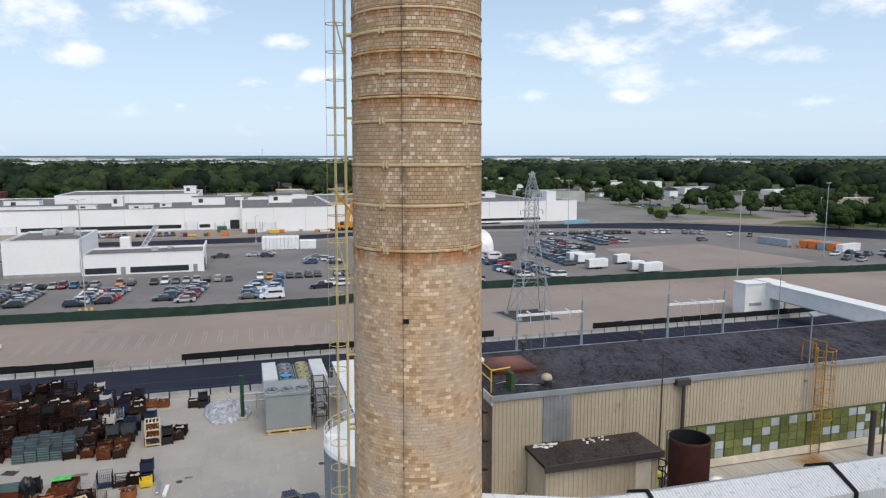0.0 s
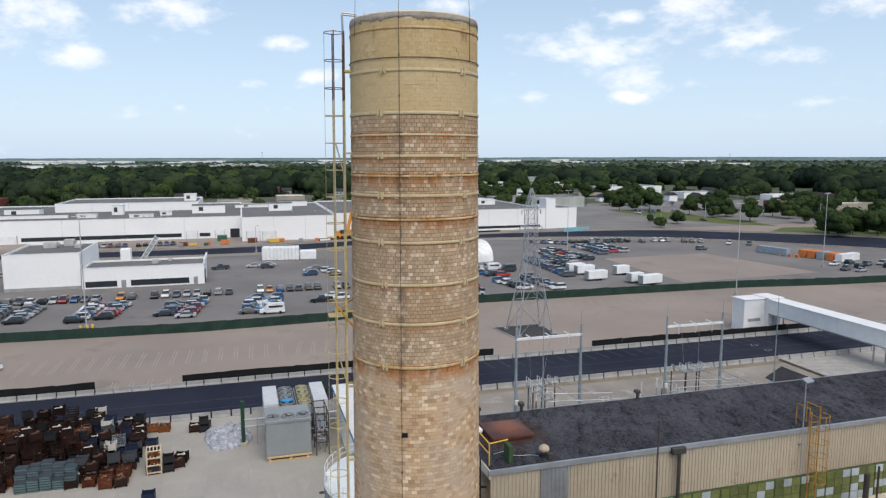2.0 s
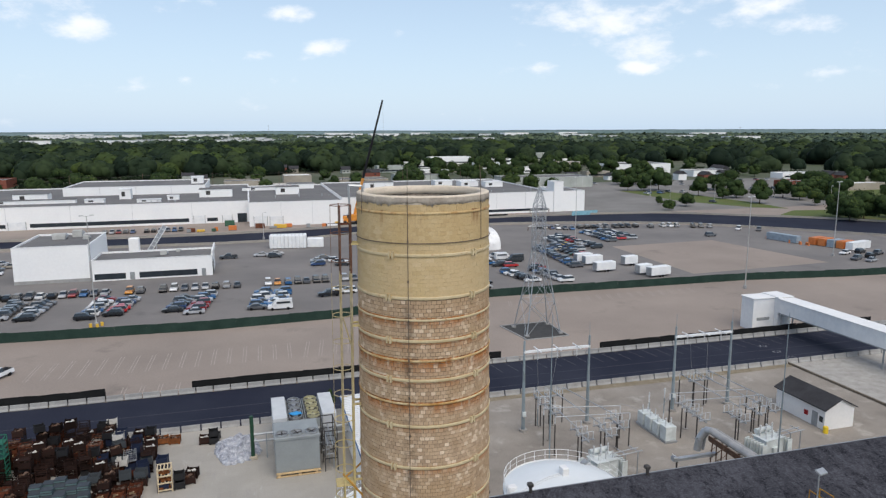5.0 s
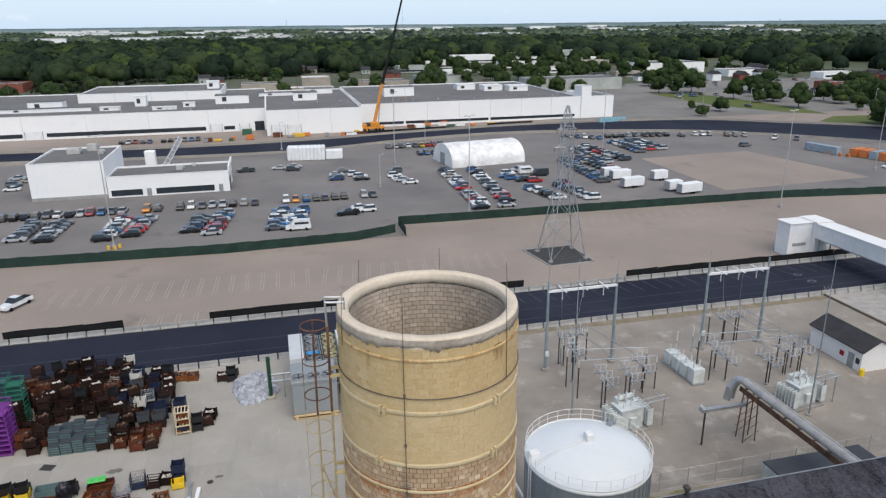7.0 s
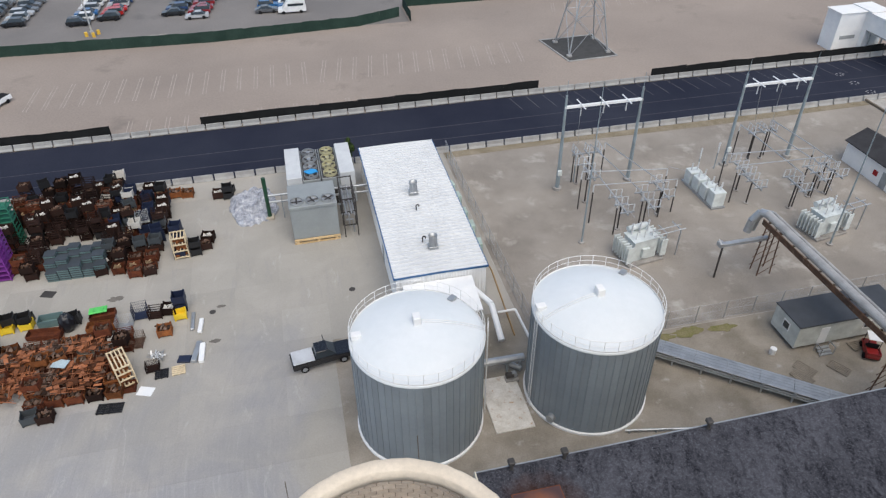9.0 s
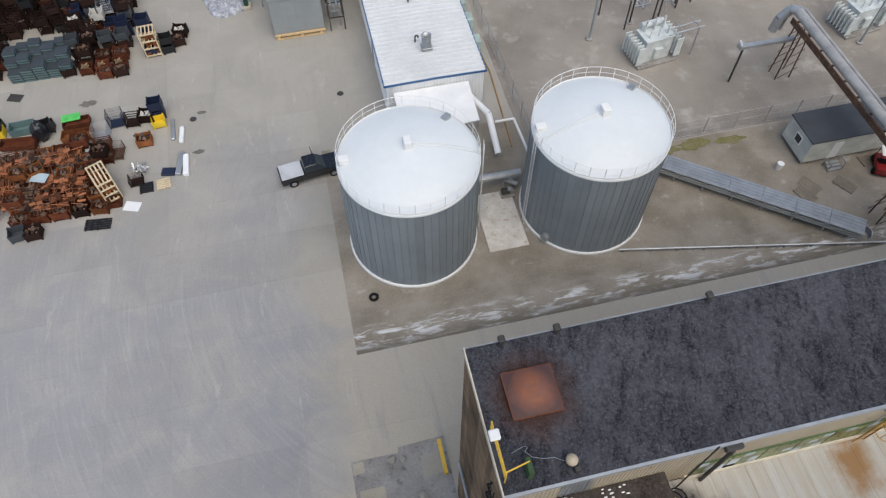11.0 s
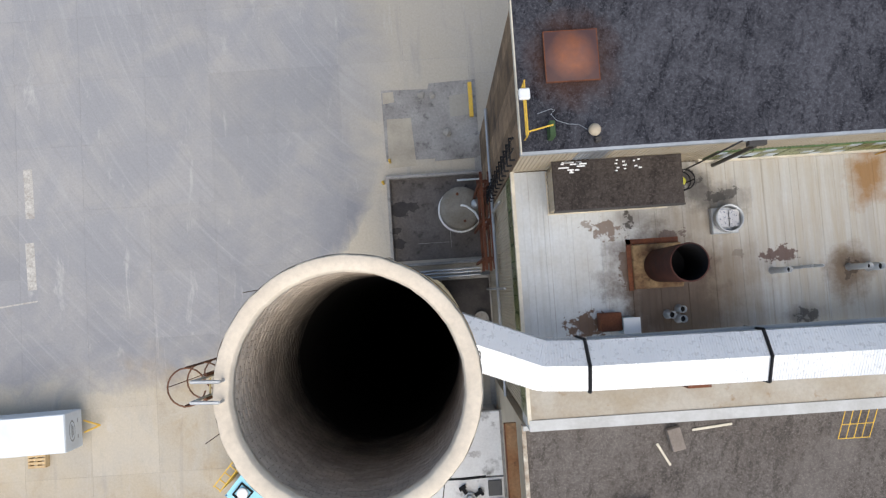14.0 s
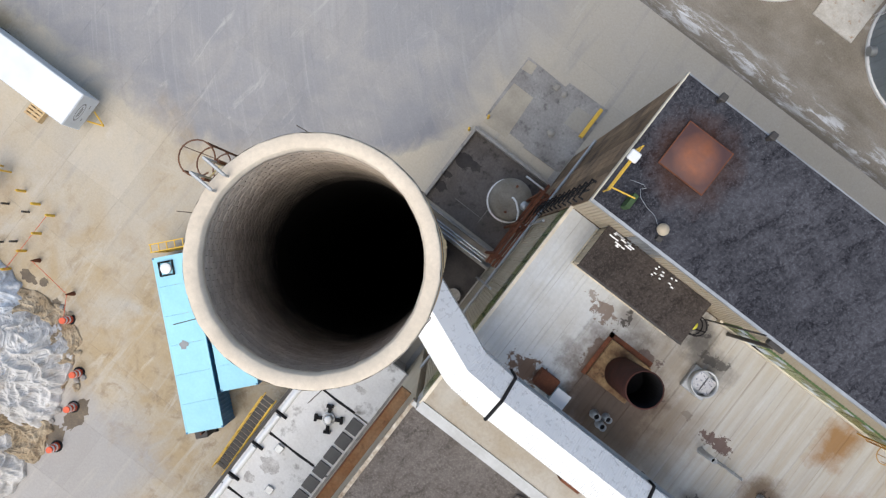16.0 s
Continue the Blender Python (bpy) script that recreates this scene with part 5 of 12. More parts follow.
def roof_things():
    G1 = "small roof vents"
    # rusty skylight hood
    hd = thing("roof_hood", site(10.9, 28.2, 22.8), "square rust-red metal roof hood with raised middle", "roof hood")
    bm = bmesh.new()
    z, w = 0.22, 1.98
    base = [bm.verts.new(p) for p in ((0, 0, z), (w, 0, z), (w, 1.9, z), (0, 1.9, z))]
    mid = [bm.verts.new(p) for p in ((0.55, 0.55, z + 0.16), (1.4, 0.55, z + 0.16), (1.4, 1.4, z + 0.16), (0.55, 1.4, z + 0.16))]
    for i in range(4):
        j = (i + 1) % 4
        bm.faces.new((base[i], base[j], mid[j], mid[i]))
    bm.faces.new(mid)
    part("cover", bm, HOOD, hd, smooth=True)
    part("curb", B((0.05, 1.93, 0.05, 1.85, 0, 0.2), bevel=0.02), RUST, hd)
    part("lip", B((-0.02, 2.0, -0.02, 0.03, 0.14, 0.225), (-0.02, 2.0, 1.87, 1.92, 0.14, 0.225), (-0.02, 0.03, 0.03, 1.87, 0.14, 0.225), (1.95, 2.0, 0.03, 1.87, 0.14, 0.225)), RUST, hd)
    # mushroom vent and its wire
    gv = thing("mushroom_vent", site(12.5, 26.3, 22.8), "round cream mushroom roof vent with dark base", "roof vent", G1)
    bm = bmesh.new()
    lathe(bm, [(0.12, 0.25), (0.22, 0.28), (0.235, 0.36), (0.20, 0.46), (0.10, 0.53), (0.001, 0.55)], 20)
    part("cap", bm, CREAM, gv, smooth=True)
    part("pipe", T(((0, 0, 0), (0, 0, 0.3), 0.1)), DARK_STEEL, gv)
    part("box", B((0.02, 0.24, -0.42, -0.24, 0, 0.3), bevel=0.02), DARK_STEEL, gv)
    wire = bmesh.new()
    rnd = random.Random(3)
    pts = [(-0.2, 0.1), (-0.5, 0.3), (-0.9, 0.35), (-1.3, 0.5), (-1.5, 0.75), (-1.35, 0.9), (-1.5, 0.95), (-2.0, 0.8)]
    sweep(wire, [(*p, 0.02) for p in pts], 0.011, 5)
    solid("loose_wire", wire, GREY_METAL, site(12.5, 26.3, 22.8), "loose pale wire lying curled on the tar roof", "wire")
    # guard rails and flood light at the corner
    gr = thing("corner_guard", site(9.95, 25.9, 22.8), "yellow guard rail posts with flood light box", "guard rail")
    for a, b in (((0.02, 0.25, 0), (0.02, 0.25, 1.0)), ((0.02, 2.2, 0), (0.02, 2.2, 1.0)), ((0.02, 0.25, 0.95), (0.02, 2.2, 0.95)), ((0.02, 0.3, 0.5), (0.02, 2.2, 0.5)), ((0.02, 0.35, 0.9), (0.95, 0.55, 0.9))):
        part("rail", T((a, b, 0.03), n=6), YELLOW, gr)
    part("flood_light", B((-0.22, 0.18, 1.5, 1.9, 0.9, 1.08), bevel=0.04), WHITE, gr, "white flood light box")
    part("green_box", B((0.85, 1.05, 0.15, 0.75, 0.0, 0.75), bevel=0.02), mat("dull_green", (0.06, 0.10, 0.05), var=0.2), gr, "dull green steel box")
    # shed on the lower roof
    sh = thing("roof_shed", site(11.4, 23.8, 18.45), "low cream ribbed shed with tar roof on the tin roof", "shed")
    part("wall_south", moved(corrugated(bmesh.new(), 4.95, 1.95, 0.2, 0.03), pose(0, 0, 0)), CREAM, sh)
    part("wall_west", moved(corrugated(bmesh.new(), 1.85, 1.95, 0.2, 0.03), pose(0, 1.85, 0, 0, 0, -90)), CREAM, sh)
    part("wall_east", moved(corrugated(bmesh.new(), 1.85, 1.95, 0.2, 0.03), pose(4.95, 0, 0, 0, 0, 90)), CREAM, sh)
    part("roof", B((-0.12, 5.1, -0.14, 1.86, 1.98, 2.12)), SHED_FELT, sh, "black felt roof")
    part("fascia", B((-0.14, 5.12, -0.2, -0.13, 1.86, 2.13)), DARK_STEEL, sh, "dark fascia board")
    part("base_trim", B((-0.1, 5.05, -0.08, -0.03, 0, 0.12), (-0.1, -0.05, -0.03, 1.8, 0, 0.12)), BEIGE_TRIM, sh)
    part("door", B((3.9, 4.6, -0.06, -0.03, 0.05, 1.8)), BEIGE_TRIM, sh, "cream shed door")
    rnd = random.Random(5)
    for i in range(26):
        x, y = (rnd.uniform(0.1, 0.9), rnd.uniform(1.35, 1.8)) if i < 14 else (rnd.uniform(2.4, 3.4), rnd.uniform(1.3, 1.75))
        part("flake", B((x, x + rnd.uniform(0.08, 0.45 if i < 14 else 0.14), y, y + 0.05, 2.12, 2.15)), WHITE_METAL, sh, "white peeling flake")
    # the rusty stack
    st = thing("steel_stack", site(15.9, 21.25, 18.45), "short wide rust-red steel stack on a square base", "exhaust stack")
    bm = bmesh.new()
    lathe(bm, [(0.69, 0.2), (0.71, 0.25), (0.74, 3.65), (0.75, 3.75), (0.70, 3.75)], 40)
    part("pipe", bm, mat("maroon_stack", (0.062, 0.023, 0.018), rough=0.75, var=0.3, scale=1.5, fine=9, bump=0.2, tint=(0.035, 0.018, 0.016)), st, smooth=True)
    part("base", B((-1.15, 0.95, -0.95, 0.95, 0, 0.22), bevel=0.03), mat("stained_curb", (0.30, 0.21, 0.115), var=0.3, scale=1.3, fine=7, tint=(0.10, 0.05, 0.03), spots=0.3, spot_col=(0.05, 0.028, 0.02)), st, "stained pale square curb")
    part("apron", B((-1.35, -1.15, -1.0, 1.2, 0, 0.05), (-1.35, 0.9, 0.97, 1.2, 0, 0.05)), RUST, st)
    bm = bmesh.new()
    lathe(bm, [(0.70, 3.74), (0.69, 3.5), (0.685, 1.2), (0.001, 1.2)], 32)
    part("throat", bm, BLACK, st, "plain black inside")
    # silver exhaust fan
    fn = thing("exhaust_fan", site(18.85, 23.05, 18.45), "round silver exhaust fan housing on a square curb", "exhaust fan")
    part("curb", B((-0.62, 0.5, -0.62, 0.5, 0, 0.3), bevel=0.03), GREY_METAL, fn)
    bm = bmesh.new()
    lathe(bm, [(0.50, 0.3), (0.58, 0.35), (0.60, 0.72), (0.54, 0.75), (0.52, 0.40)], 28)
    part("housing", bm, GREY_METAL, fn, smooth=True)
    part("damper", B((-0.46, -0.02, -0.36, 0.36, 0.52, 0.56), (0.04, 0.46, -0.36, 0.36, 0.5, 0.54)), mat("bright_steel", (0.62, 0.60, 0.58), rough=0.3, metal=0.8, var=0.1), fn, "bright damper flaps")
    # small pipes
    for u, v, h, r in ((20.75, 20.72, 1.5, 0.13), (21.55, 20.78, 0.9, 0.07), (22.0, 20.8, 0.9, 0.07), (22.45, 20.8, 0.9, 0.07), (16.1, 19.15, 0.7, 0.16), (16.55, 18.95, 0.7, 0.16), (16.6, 19.35, 0.6, 0.15), (24.05, 20.66, 1.5, 0.13), (24.9, 20.62, 0.9, 0.17)):
        vp = thing("vent_pipe", site(u, v, 18.45), "short grey galvanised vent pipe on the tin roof", "vent pipe", G1)
        bm = bmesh.new()
        lathe(bm, [(r * 1.3, 0.0), (r * 1.06, 0.1), (r, 0.13), (r, h), (r * 0.85, h), (r * 0.8, h - 0.25), (0.001, h - 0.25)], 16)
        part("pipe", bm, GREY_METAL, vp, smooth=True)
        part("throat", T(((0, 0, h - 0.24), (0, 0, h - 0.2), r * 0.8), n=12), BLACK, vp, "black hole")
    # units beside the duct
    u1 = thing("roof_unit", site(13.6, 18.95, 18.45), "small rust-stained box unit beside the duct", "roof unit")
    part("body", B((-0.55, 0.35, -0.3, 0.45, 0.05, 0.75), bevel=0.03), RUST, u1)
    part("panel", B((-0.5, 0.3, -0.33, -0.3, 0.12, 0.7)), DARK_STEEL, u1)
    u2 = thing("roof_unit", site(14.25, 18.8, 18.45), "pale blue-grey box unit beside the duct", "roof unit")
    part("body", B((-0.3, 0.35, -0.3, 0.35, 0.05, 1.0), bevel=0.03), mat("pale_blue", (0.35, 0.47, 0.55), rough=0.5), u2)
    part("lid", B((-0.32, 0.37, -0.32, 0.37, 1.0, 1.06)), WHITE_METAL, u2)
    # rain head with pipe on the high wall
    rh = thing("rain_head", site(18.6, 25.45, 18.45), "dark rain hopper with slanting drain pipe", "rain pipe")
    part("hopper", B((-0.35, 0.35, -0.05, 0.28, 4.05, 4.35), bevel=0.03), DARK_STEEL, rh)
    part("pipe", T(((0, -0.02, 4.05), (0, -0.02, 0.0), 0.085), n=8), DARK_STEEL, rh)
    part("side_rod", T(((-1.15, -0.1, 0.0), (-1.15, -0.1, 5.6), 0.035), n=6), DARK_STEEL, rh, "thin dark rod rising past the eave")
    # yellow roof ladders
    for u in (25.95, 33.2):
        yl = thing("roof_ladder", site(u, 25.4, 18.45), "yellow caged roof ladder up the cream wall", "ladder", "yellow roof ladders")
        for y in (-0.25, 0.25):
            part("rail", T(((y, 0.05, 0), (y, 0.05, 5.2), 0.03), n=6), WORN_YELLOW, yl)
        for k in range(16):
            part("rung", T(((-0.25, 0.05, 0.3 * k + 0.2), (0.25, 0.05, 0.3 * k + 0.2), 0.014), n=5), WORN_YELLOW, yl)
        for k in range(6):
            bm = bmesh.new()
            ring(bm, (0, -0.25, 1.9 + 0.65 * k), 0.38, 0.018, 16, 5, 145, 395)
            part("hoop", bm, WORN_YELLOW, yl)
        for x in (-0.35, 0, 0.35):
            part("cage_strip", T(((x, -0.55 + abs(x) * 0.4, 1.9), (x, -0.55 + abs(x) * 0.4, 5.15), 0.014), n=5), WORN_YELLOW, yl)
        for x in (-0.3, 0.3):
            part("platform_rail", T(((x, 0.1, 4.3), (x, 0.1, 5.4), 0.025), ((x, 0.1, 5.35), (x, 0.9, 5.35), 0.025), ((x, 0.9, 4.35), (x, 0.9, 5.35), 0.025), n=6), WORN_YELLOW, yl)
    # flood light on a thin mast beside the ladder, and stub pipes before the window band
    fm = thing("flood_light_mast", site(25.3, 25.5, 20.6), "thin pale mast with white flood light", "flood light")
    part("mast", T(((0, 0, 0), (0, 0, 4.6), 0.028), n=8), GREY_METAL, fm)
    part("bracket", B((-0.04, 0.04, 0, 0.2, 1.4, 1.5)), GREY_METAL, fm)
    part("lamp", moved(B((-0.26, 0.26, -0.16, 0.16, -0.06, 0.06), bevel=0.03), pose(0, -0.1, 4.65, 25, 0, 10)), GREY_METAL, fm, "white flood light head")
    for u, v, r, h in ((28.35, 24.6, 0.13, 2.2), (28.98, 24.55, 0.05, 2.5)):
        solid("stub_pipe", T(((0, 0, 0), (0, 0, h), r), n=10), DARK_STEEL, site(u, v, 18.46), "tall dark steel pipe stub on the tin roof", "pipe stub", "roof pipe stubs")
    vg = thing("valve_guard", site(16.95, 24.75, 18.47), "yellow valve inside a black hoop guard", "valve")
    part("valve", lathe(bmesh.new(), [(0.1, 0), (0.1, 0.35), (0.2, 0.4), (0.2, 0.62), (0.08, 0.7), (0.001, 0.72)], 14), BIN_LIME, vg, "bright yellow-green valve body")
    for z in (0.55, 1.05):
        part("hoop", ring(bmesh.new(), (0, 0, z), 0.42, 0.03, 20, 6), BLACK, vg)
    for a in range(4):
        x, y = 0.42 * math.cos(1.57 * a), 0.42 * math.sin(1.57 * a)
        part("upright", T(((x, y, 0), (x, y, 1.06), 0.025), n=6), BLACK, vg)
    bf = thing("equipment_stand", site(16.4, 16.1, 18.52), "small rusty frame stand with white box on the ledge", "stand")
    for x, y in ((0, 0), (0.9, 0), (0, 0.7), (0.9, 0.7)):
        part("leg", B((x, x + 0.06, y, y + 0.06, 0, 0.8)), RUST, bf)
    part("shelf", B((0, 0.96, 0, 0.76, 0.8, 0.86)), RUST, bf)
    part("box", B((0.98, 1.4, 0.2, 0.7, 0, 0.4), bevel=0.03), WHITE, bf, "white electrical box")
    # parapet stubs on the north edge
    for u in (11.3, 13.6, 20.2):
        ns = thing("edge_vent", site(u, 31.4, 22.8), "small dark goose-neck vent at the roof edge", "roof vent", "edge vents")
        part("stem", T(((0, 0, 0), (0, 0, 0.35), 0.09)), DARK_STEEL, ns)
        part("head", B((-0.14, 0.14, -0.1, 0.2, 0.3, 0.5), bevel=0.04), DARK_STEEL, ns)
    # low things on the brown roof
    bx = thing("roof_box", site(16.4, 13.6, 17.0, 12), "rusty grey box lying on the brown roof", "box")
    part("body", B((-0.3, 0.3, -0.5, 0.5, 0, 0.35), bevel=0.03), mat("dull_taupe", (0.27, 0.23, 0.2), var=0.2), bx)
    for u, v, a, l in ((15.6, 13.4, -62, 1.1), (17.2, 13.9, 5, 1.8)):
        solid("loose_plank", B((0, l, -0.05, 0.05, 0, 0.06)), BEIGE_TRIM, site(u, v, 17.0, a), "pale loose plank on the brown roof", "plank", "loose planks")
    fv = thing("roof_fan", site(14.3, 10.4, 17.0), "round grey-green roof fan on a square rusty curb", "roof fan")
    part("curb", B((-0.8, 0.8, -0.6, 0.6, 0, 0.35), bevel=0.03), RUST, fv)
    for x in (-0.4, 0.35):
        bm = bmesh.new()
        lathe(bm, [(0.35, 0.35), (0.42, 0.45), (0.40, 0.8), (0.2, 0.95), (0.001, 0.97)], 18)
        part("hood", moved(bm, pose(x, -0.1, 0)), mat("pale_green_paint", (0.36, 0.45, 0.42), rough=0.5), fv, smooth=True)
    ys = thing("yellow_handrail", site(23.6, 14.1, 17.0), "yellow pipe handrail frame on the roof edge", "guard rail")
    for k in range(5):
        part("rail", T(((0.35 * k, -1.0, 0.1), (0.35 * k, 0.4, 0.9), 0.02), n=5), YELLOW, ys)
    for z, y in ((0.1, -1.0), (0.5, -0.3), (0.9, 0.4)):
        part("cross_rail", T(((0, y, z), (1.4, y, z), 0.02), n=5), YELLOW, ys)


DUCT_SHEET = mat("duct_sheet", (0.67, 0.68, 0.69), rough=0.3, metal=0.25, var=0.04, scale=0.5, fine=4, bump=0.02, tint=(0.60, 0.615, 0.63))


def duct():
    dc = thing("flue_duct", site(0, 0), "long white ribbed flue duct from chimney over the roofs", "duct")
    # plan of the ridge line, from the chimney eastwards
    line_ = [(6.85, 19.05), (10.1, 17.75), (11.8, 17.65), (88.0, 17.0)]
    N_, S_ = 0.92, 0.98

    def section(i):
        p = Vector((*line_[i], 0))
        a = Vector((*line_[min(i + 1, len(line_) - 1)], 0)) - Vector((*line_[max(i - 1, 0)], 0))
        a.normalize()
        n = Vector((-a.y, a.x, 0))
        return p, n

    prof = ((N_, 20.2), (N_, 21.95), (0.0, 22.42), (-S_, 21.95), (-S_, 20.2))
    bm = bmesh.new()
    rings = []
    for i in range(len(line_)):
        p, n = section(i)
        rings.append([bm.verts.new(p + n * o * 0.99 + Vector((0, 0, z - 0.012))) for o, z in prof])
    for a, b in zip(rings, rings[1:]):
        for k in range(5):
            j = (k + 1) % 5
            bm.faces.new((a[k], b[k], b[j], a[j]))
    bm.faces.new(rings[0])
    bm.faces.new(rings[-1][::-1])
    bmesh.ops.recalc_face_normals(bm, faces=bm.faces[:])
    part("casing", bm, DUCT_SHEET, dc)
    # cladding ribs
    bm = bmesh.new()
    for i in range(len(line_) - 1):
        a, b = Vector((*line_[i], 0)), Vector((*line_[i + 1], 0))
        d = (b - a)
        length = min(d.length, 22)
        d.normalize()
        n = Vector((-d.y, d.x, 0))
        k = 0.0
        while k < length:
            p = a + d * k
            for (o0, z0), (o1, z1) in (((N_, 20.2), (N_, 21.95)), ((N_, 21.95), (0, 22.42)), ((0, 22.42), (-S_, 21.95)), ((-S_, 21.95), (-S_, 20.2))):
                nn = Vector((0, 0, 1)) if abs(o0 - o1) > 0.1 else n * (1 if o0 > 0 else -1)
                q = [p + n * o0 + Vector((0, 0, z0)), p + d * 0.055 + n * o0 + Vector((0, 0, z0)), p + d * 0.055 + n * o1 + Vector((0, 0, z1)), p + n * o1 + Vector((0, 0, z1))]
                lo = [bm.verts.new(x - nn * 0.03) for x in q]
                hi = [bm.verts.new(x + nn * 0.006) for x in q]
                bm.faces.new(hi)
                for s in range(4):
                    t = (s + 1) % 4
                    bm.faces.new((lo[s], lo[t], hi[t], hi[s]))
            k += 0.11
    bmesh.ops.recalc_face_normals(bm, faces=bm.faces[:])
    ob = part("ribs", bm, DUCT_SHEET, dc, "white ribbed cladding sheets")
    ob["kind"] = "stuff"
    for u in (11.8, 18.55, 25.4, 32.2):
        v = 17.65 - 0.65 * (u - 11.8) / 76.2
        bm = bmesh.new()
        for (o0, z0), (o1, z1) in (((N_ + 0.03, 20.3), (N_ + 0.03, 21.97)), ((N_ + 0.03, 21.97), (0, 22.46)), ((0, 22.46), (-S_ - 0.03, 21.97)), ((-S_ - 0.03, 21.97), (-S_ - 0.03, 20.3))):
            tube(bm, (u - 0.03 * o0, v + o0, z0), (u - 0.03 * o1, v + o1, z1), 0.07, n=6)
        part("strap", bm, BLACK, dc, "black rubber expansion strap")
    for u in (14, 20, 26, 32):
        for v in (16.9, 18.1):
            part("leg", B((u - 0.08, u + 0.08, v - 0.08, v + 0.08, 18.45, 20.25)), GREY_PAINT, dc)
    part("catwalk", B((12, 60, 18.35, 18.65, 21.3, 21.36)), GREY_PAINT, dc, "grey walkway strip beside the duct")


boiler_house()
south_building()
roof_things()
duct()

# ---- storage tanks ----
TANK_SIDE = mat("tank_cladding", (0.235, 0.27, 0.295), rough=0.42, var=0.08, scale=0.35, fine=5, bump=0.05, tint=(0.195, 0.225, 0.25), each=0.09)
TANK_TOP = mat("tank_roof", (0.70, 0.73, 0.75), rough=0.38, metal=0.0, var=0.03, scale=0.32, fine=1.5, bump=0.02, tint=(0.66, 0.70, 0.72))


def tank(u, v, rot, hatch):
    tk = thing("storage_tank", site(u, v, 0, rot), "large round grey clad storage tank with pale domed roof", "storage tank", "pair of storage tanks")
    R, H = 5.2, 9.7
    n = 56
    w = 2 * math.pi / n
    prof = ((0, R), (w * 0.5, R), (w * 0.9, R), (w * 0.92, R + 0.05), (w * 0.98, R + 0.05), (w, R))
    bm = bmesh.new()
    vs = [[bm.verts.new((r * math.cos(a), r * math.sin(a), z)) for a, r in prof] for z in (0.25, H - 0.12)]
    for k in range(5):
        bm.faces.new((vs[0][k], vs[0][k + 1], vs[1][k + 1], vs[1][k]))
    panel = mesh_of(bm, "clad_panel", TANK_SIDE)
    for i in range(n):
        ob = new("clad_panel", panel)
        ob.parent = tk
        ob.matrix_local = pose(0, 0, 0, 0, 0, 360 * i / n)
    bm = bmesh.new()
    lathe(bm, [(R + 0.06, H - 0.24), (R + 0.08, H - 0.02), (R, H), *((R * k, H + 1.35 * (1 - k * k)) for k in (0.85, 0.7, 0.55, 0.4, 0.25, 0.12)), (0.001, H + 1.35)], 96)
    part("roof", bm, TANK_TOP, tk, "pale grey domed metal roof", smooth=True)
    bm = bmesh.new()
    lathe(bm, [(R + 0.16, -0.02), (R + 0.16, 0.2), (R + 0.02, 0.27)], 72)
    part("footing", bm, WHITE, tk, "pale concrete ring footing")
    # roof guard rail
    for z, r in ((H + 1.08, 0.024), (H + 0.55, 0.018)):
        bm = bmesh.new()
        ring(bm, (0, 0, z), R, r, 72, 5)
        part("guard_rail", bm, WHITE, tk, "white tubular guard rail")
    for i in range(30):
        a = 2 * math.pi * i / 30
        part("rail_post", T(((R * math.cos(a), R * math.sin(a), H - 0.05), (R * math.cos(a), R * math.sin(a), H + 1.08), 0.024), n=5), WHITE, tk)
    bm = bmesh.new()
    lathe(bm, [(R - 0.02, H), (R + 0.02, H), (R + 0.02, H + 0.12), (R - 0.02, H + 0.12)], 72)
    part("toe_board", bm, WHITE, tk, "white kick plate")
    part("vent_box", moved(B((-0.4, 0.4, -0.3, 0.3, 0, 0.45), bevel=0.03), pose(-(R - 0.55), 0.5, H + 0.2)), WHITE, tk, "white vent box at the roof edge")
    part("hatch", B((-0.3, 0.3, -0.4, 0.4, H + 1.25, H + 2.0), bevel=0.05), WHITE, tk, "white roof hatch box")
    for o in (-0.12, 0.12):
        ca, sa = math.cos(radians(hatch)), math.sin(radians(hatch))
        part("walk_rail", sweep(bmesh.new(), [(R * k * ca - o * sa, R * k * sa + o * ca, H + 1.42 - 1.3 * k * k) for k in (0.08, 0.3, 0.5, 0.7, 0.85, 1.0)], 0.03, 6), WHITE, tk)
    ca, sa = math.cos(radians(40)), math.sin(radians(40))
    part("roof_box", moved(B((-0.35, 0.35, -0.25, 0.25, 0, 0.35), bevel=0.03), pose((R - 0.7) * ca, (R - 0.7) * sa, H + 0.28, 0, 0, 40)), GREY_METAL, tk)
    # side ladder
    a = radians(hatch)
    for o in (-0.2, 0.2):
        x, y = (R + 0.3) * math.cos(a) - o * math.sin(a), (R + 0.3) * math.sin(a) + o * math.cos(a)
        part("ladder_rail", T(((x, y, 0), (x, y, H + 1.1), 0.03), n=5), WHITE, tk)
    for k in range(34):
        x, y = (R + 0.3) * math.cos(a), (R + 0.3) * math.sin(a)
        part("rung", T(((x + 0.2 * math.sin(a), y - 0.2 * math.cos(a), 0.3 + 0.3 * k), (x - 0.2 * math.sin(a), y + 0.2 * math.cos(a), 0.3 + 0.3 * k), 0.014), n=4), WHITE, tk)
    bm = bmesh.new()
    tube(bm, (R * math.cos(a + 0.5), R * math.sin(a + 0.5), 0.9), ((R + 0.45) * math.cos(a + 0.5), (R + 0.45) * math.sin(a + 0.5), 0.9), 0.35, n=18)
    part("manhole", bm, GREY_METAL, tk, "round bolted manhole")
    return tk


tank(11.25, 53.1, 0, -8)
tank(26.0, 52.9, 0, 188)

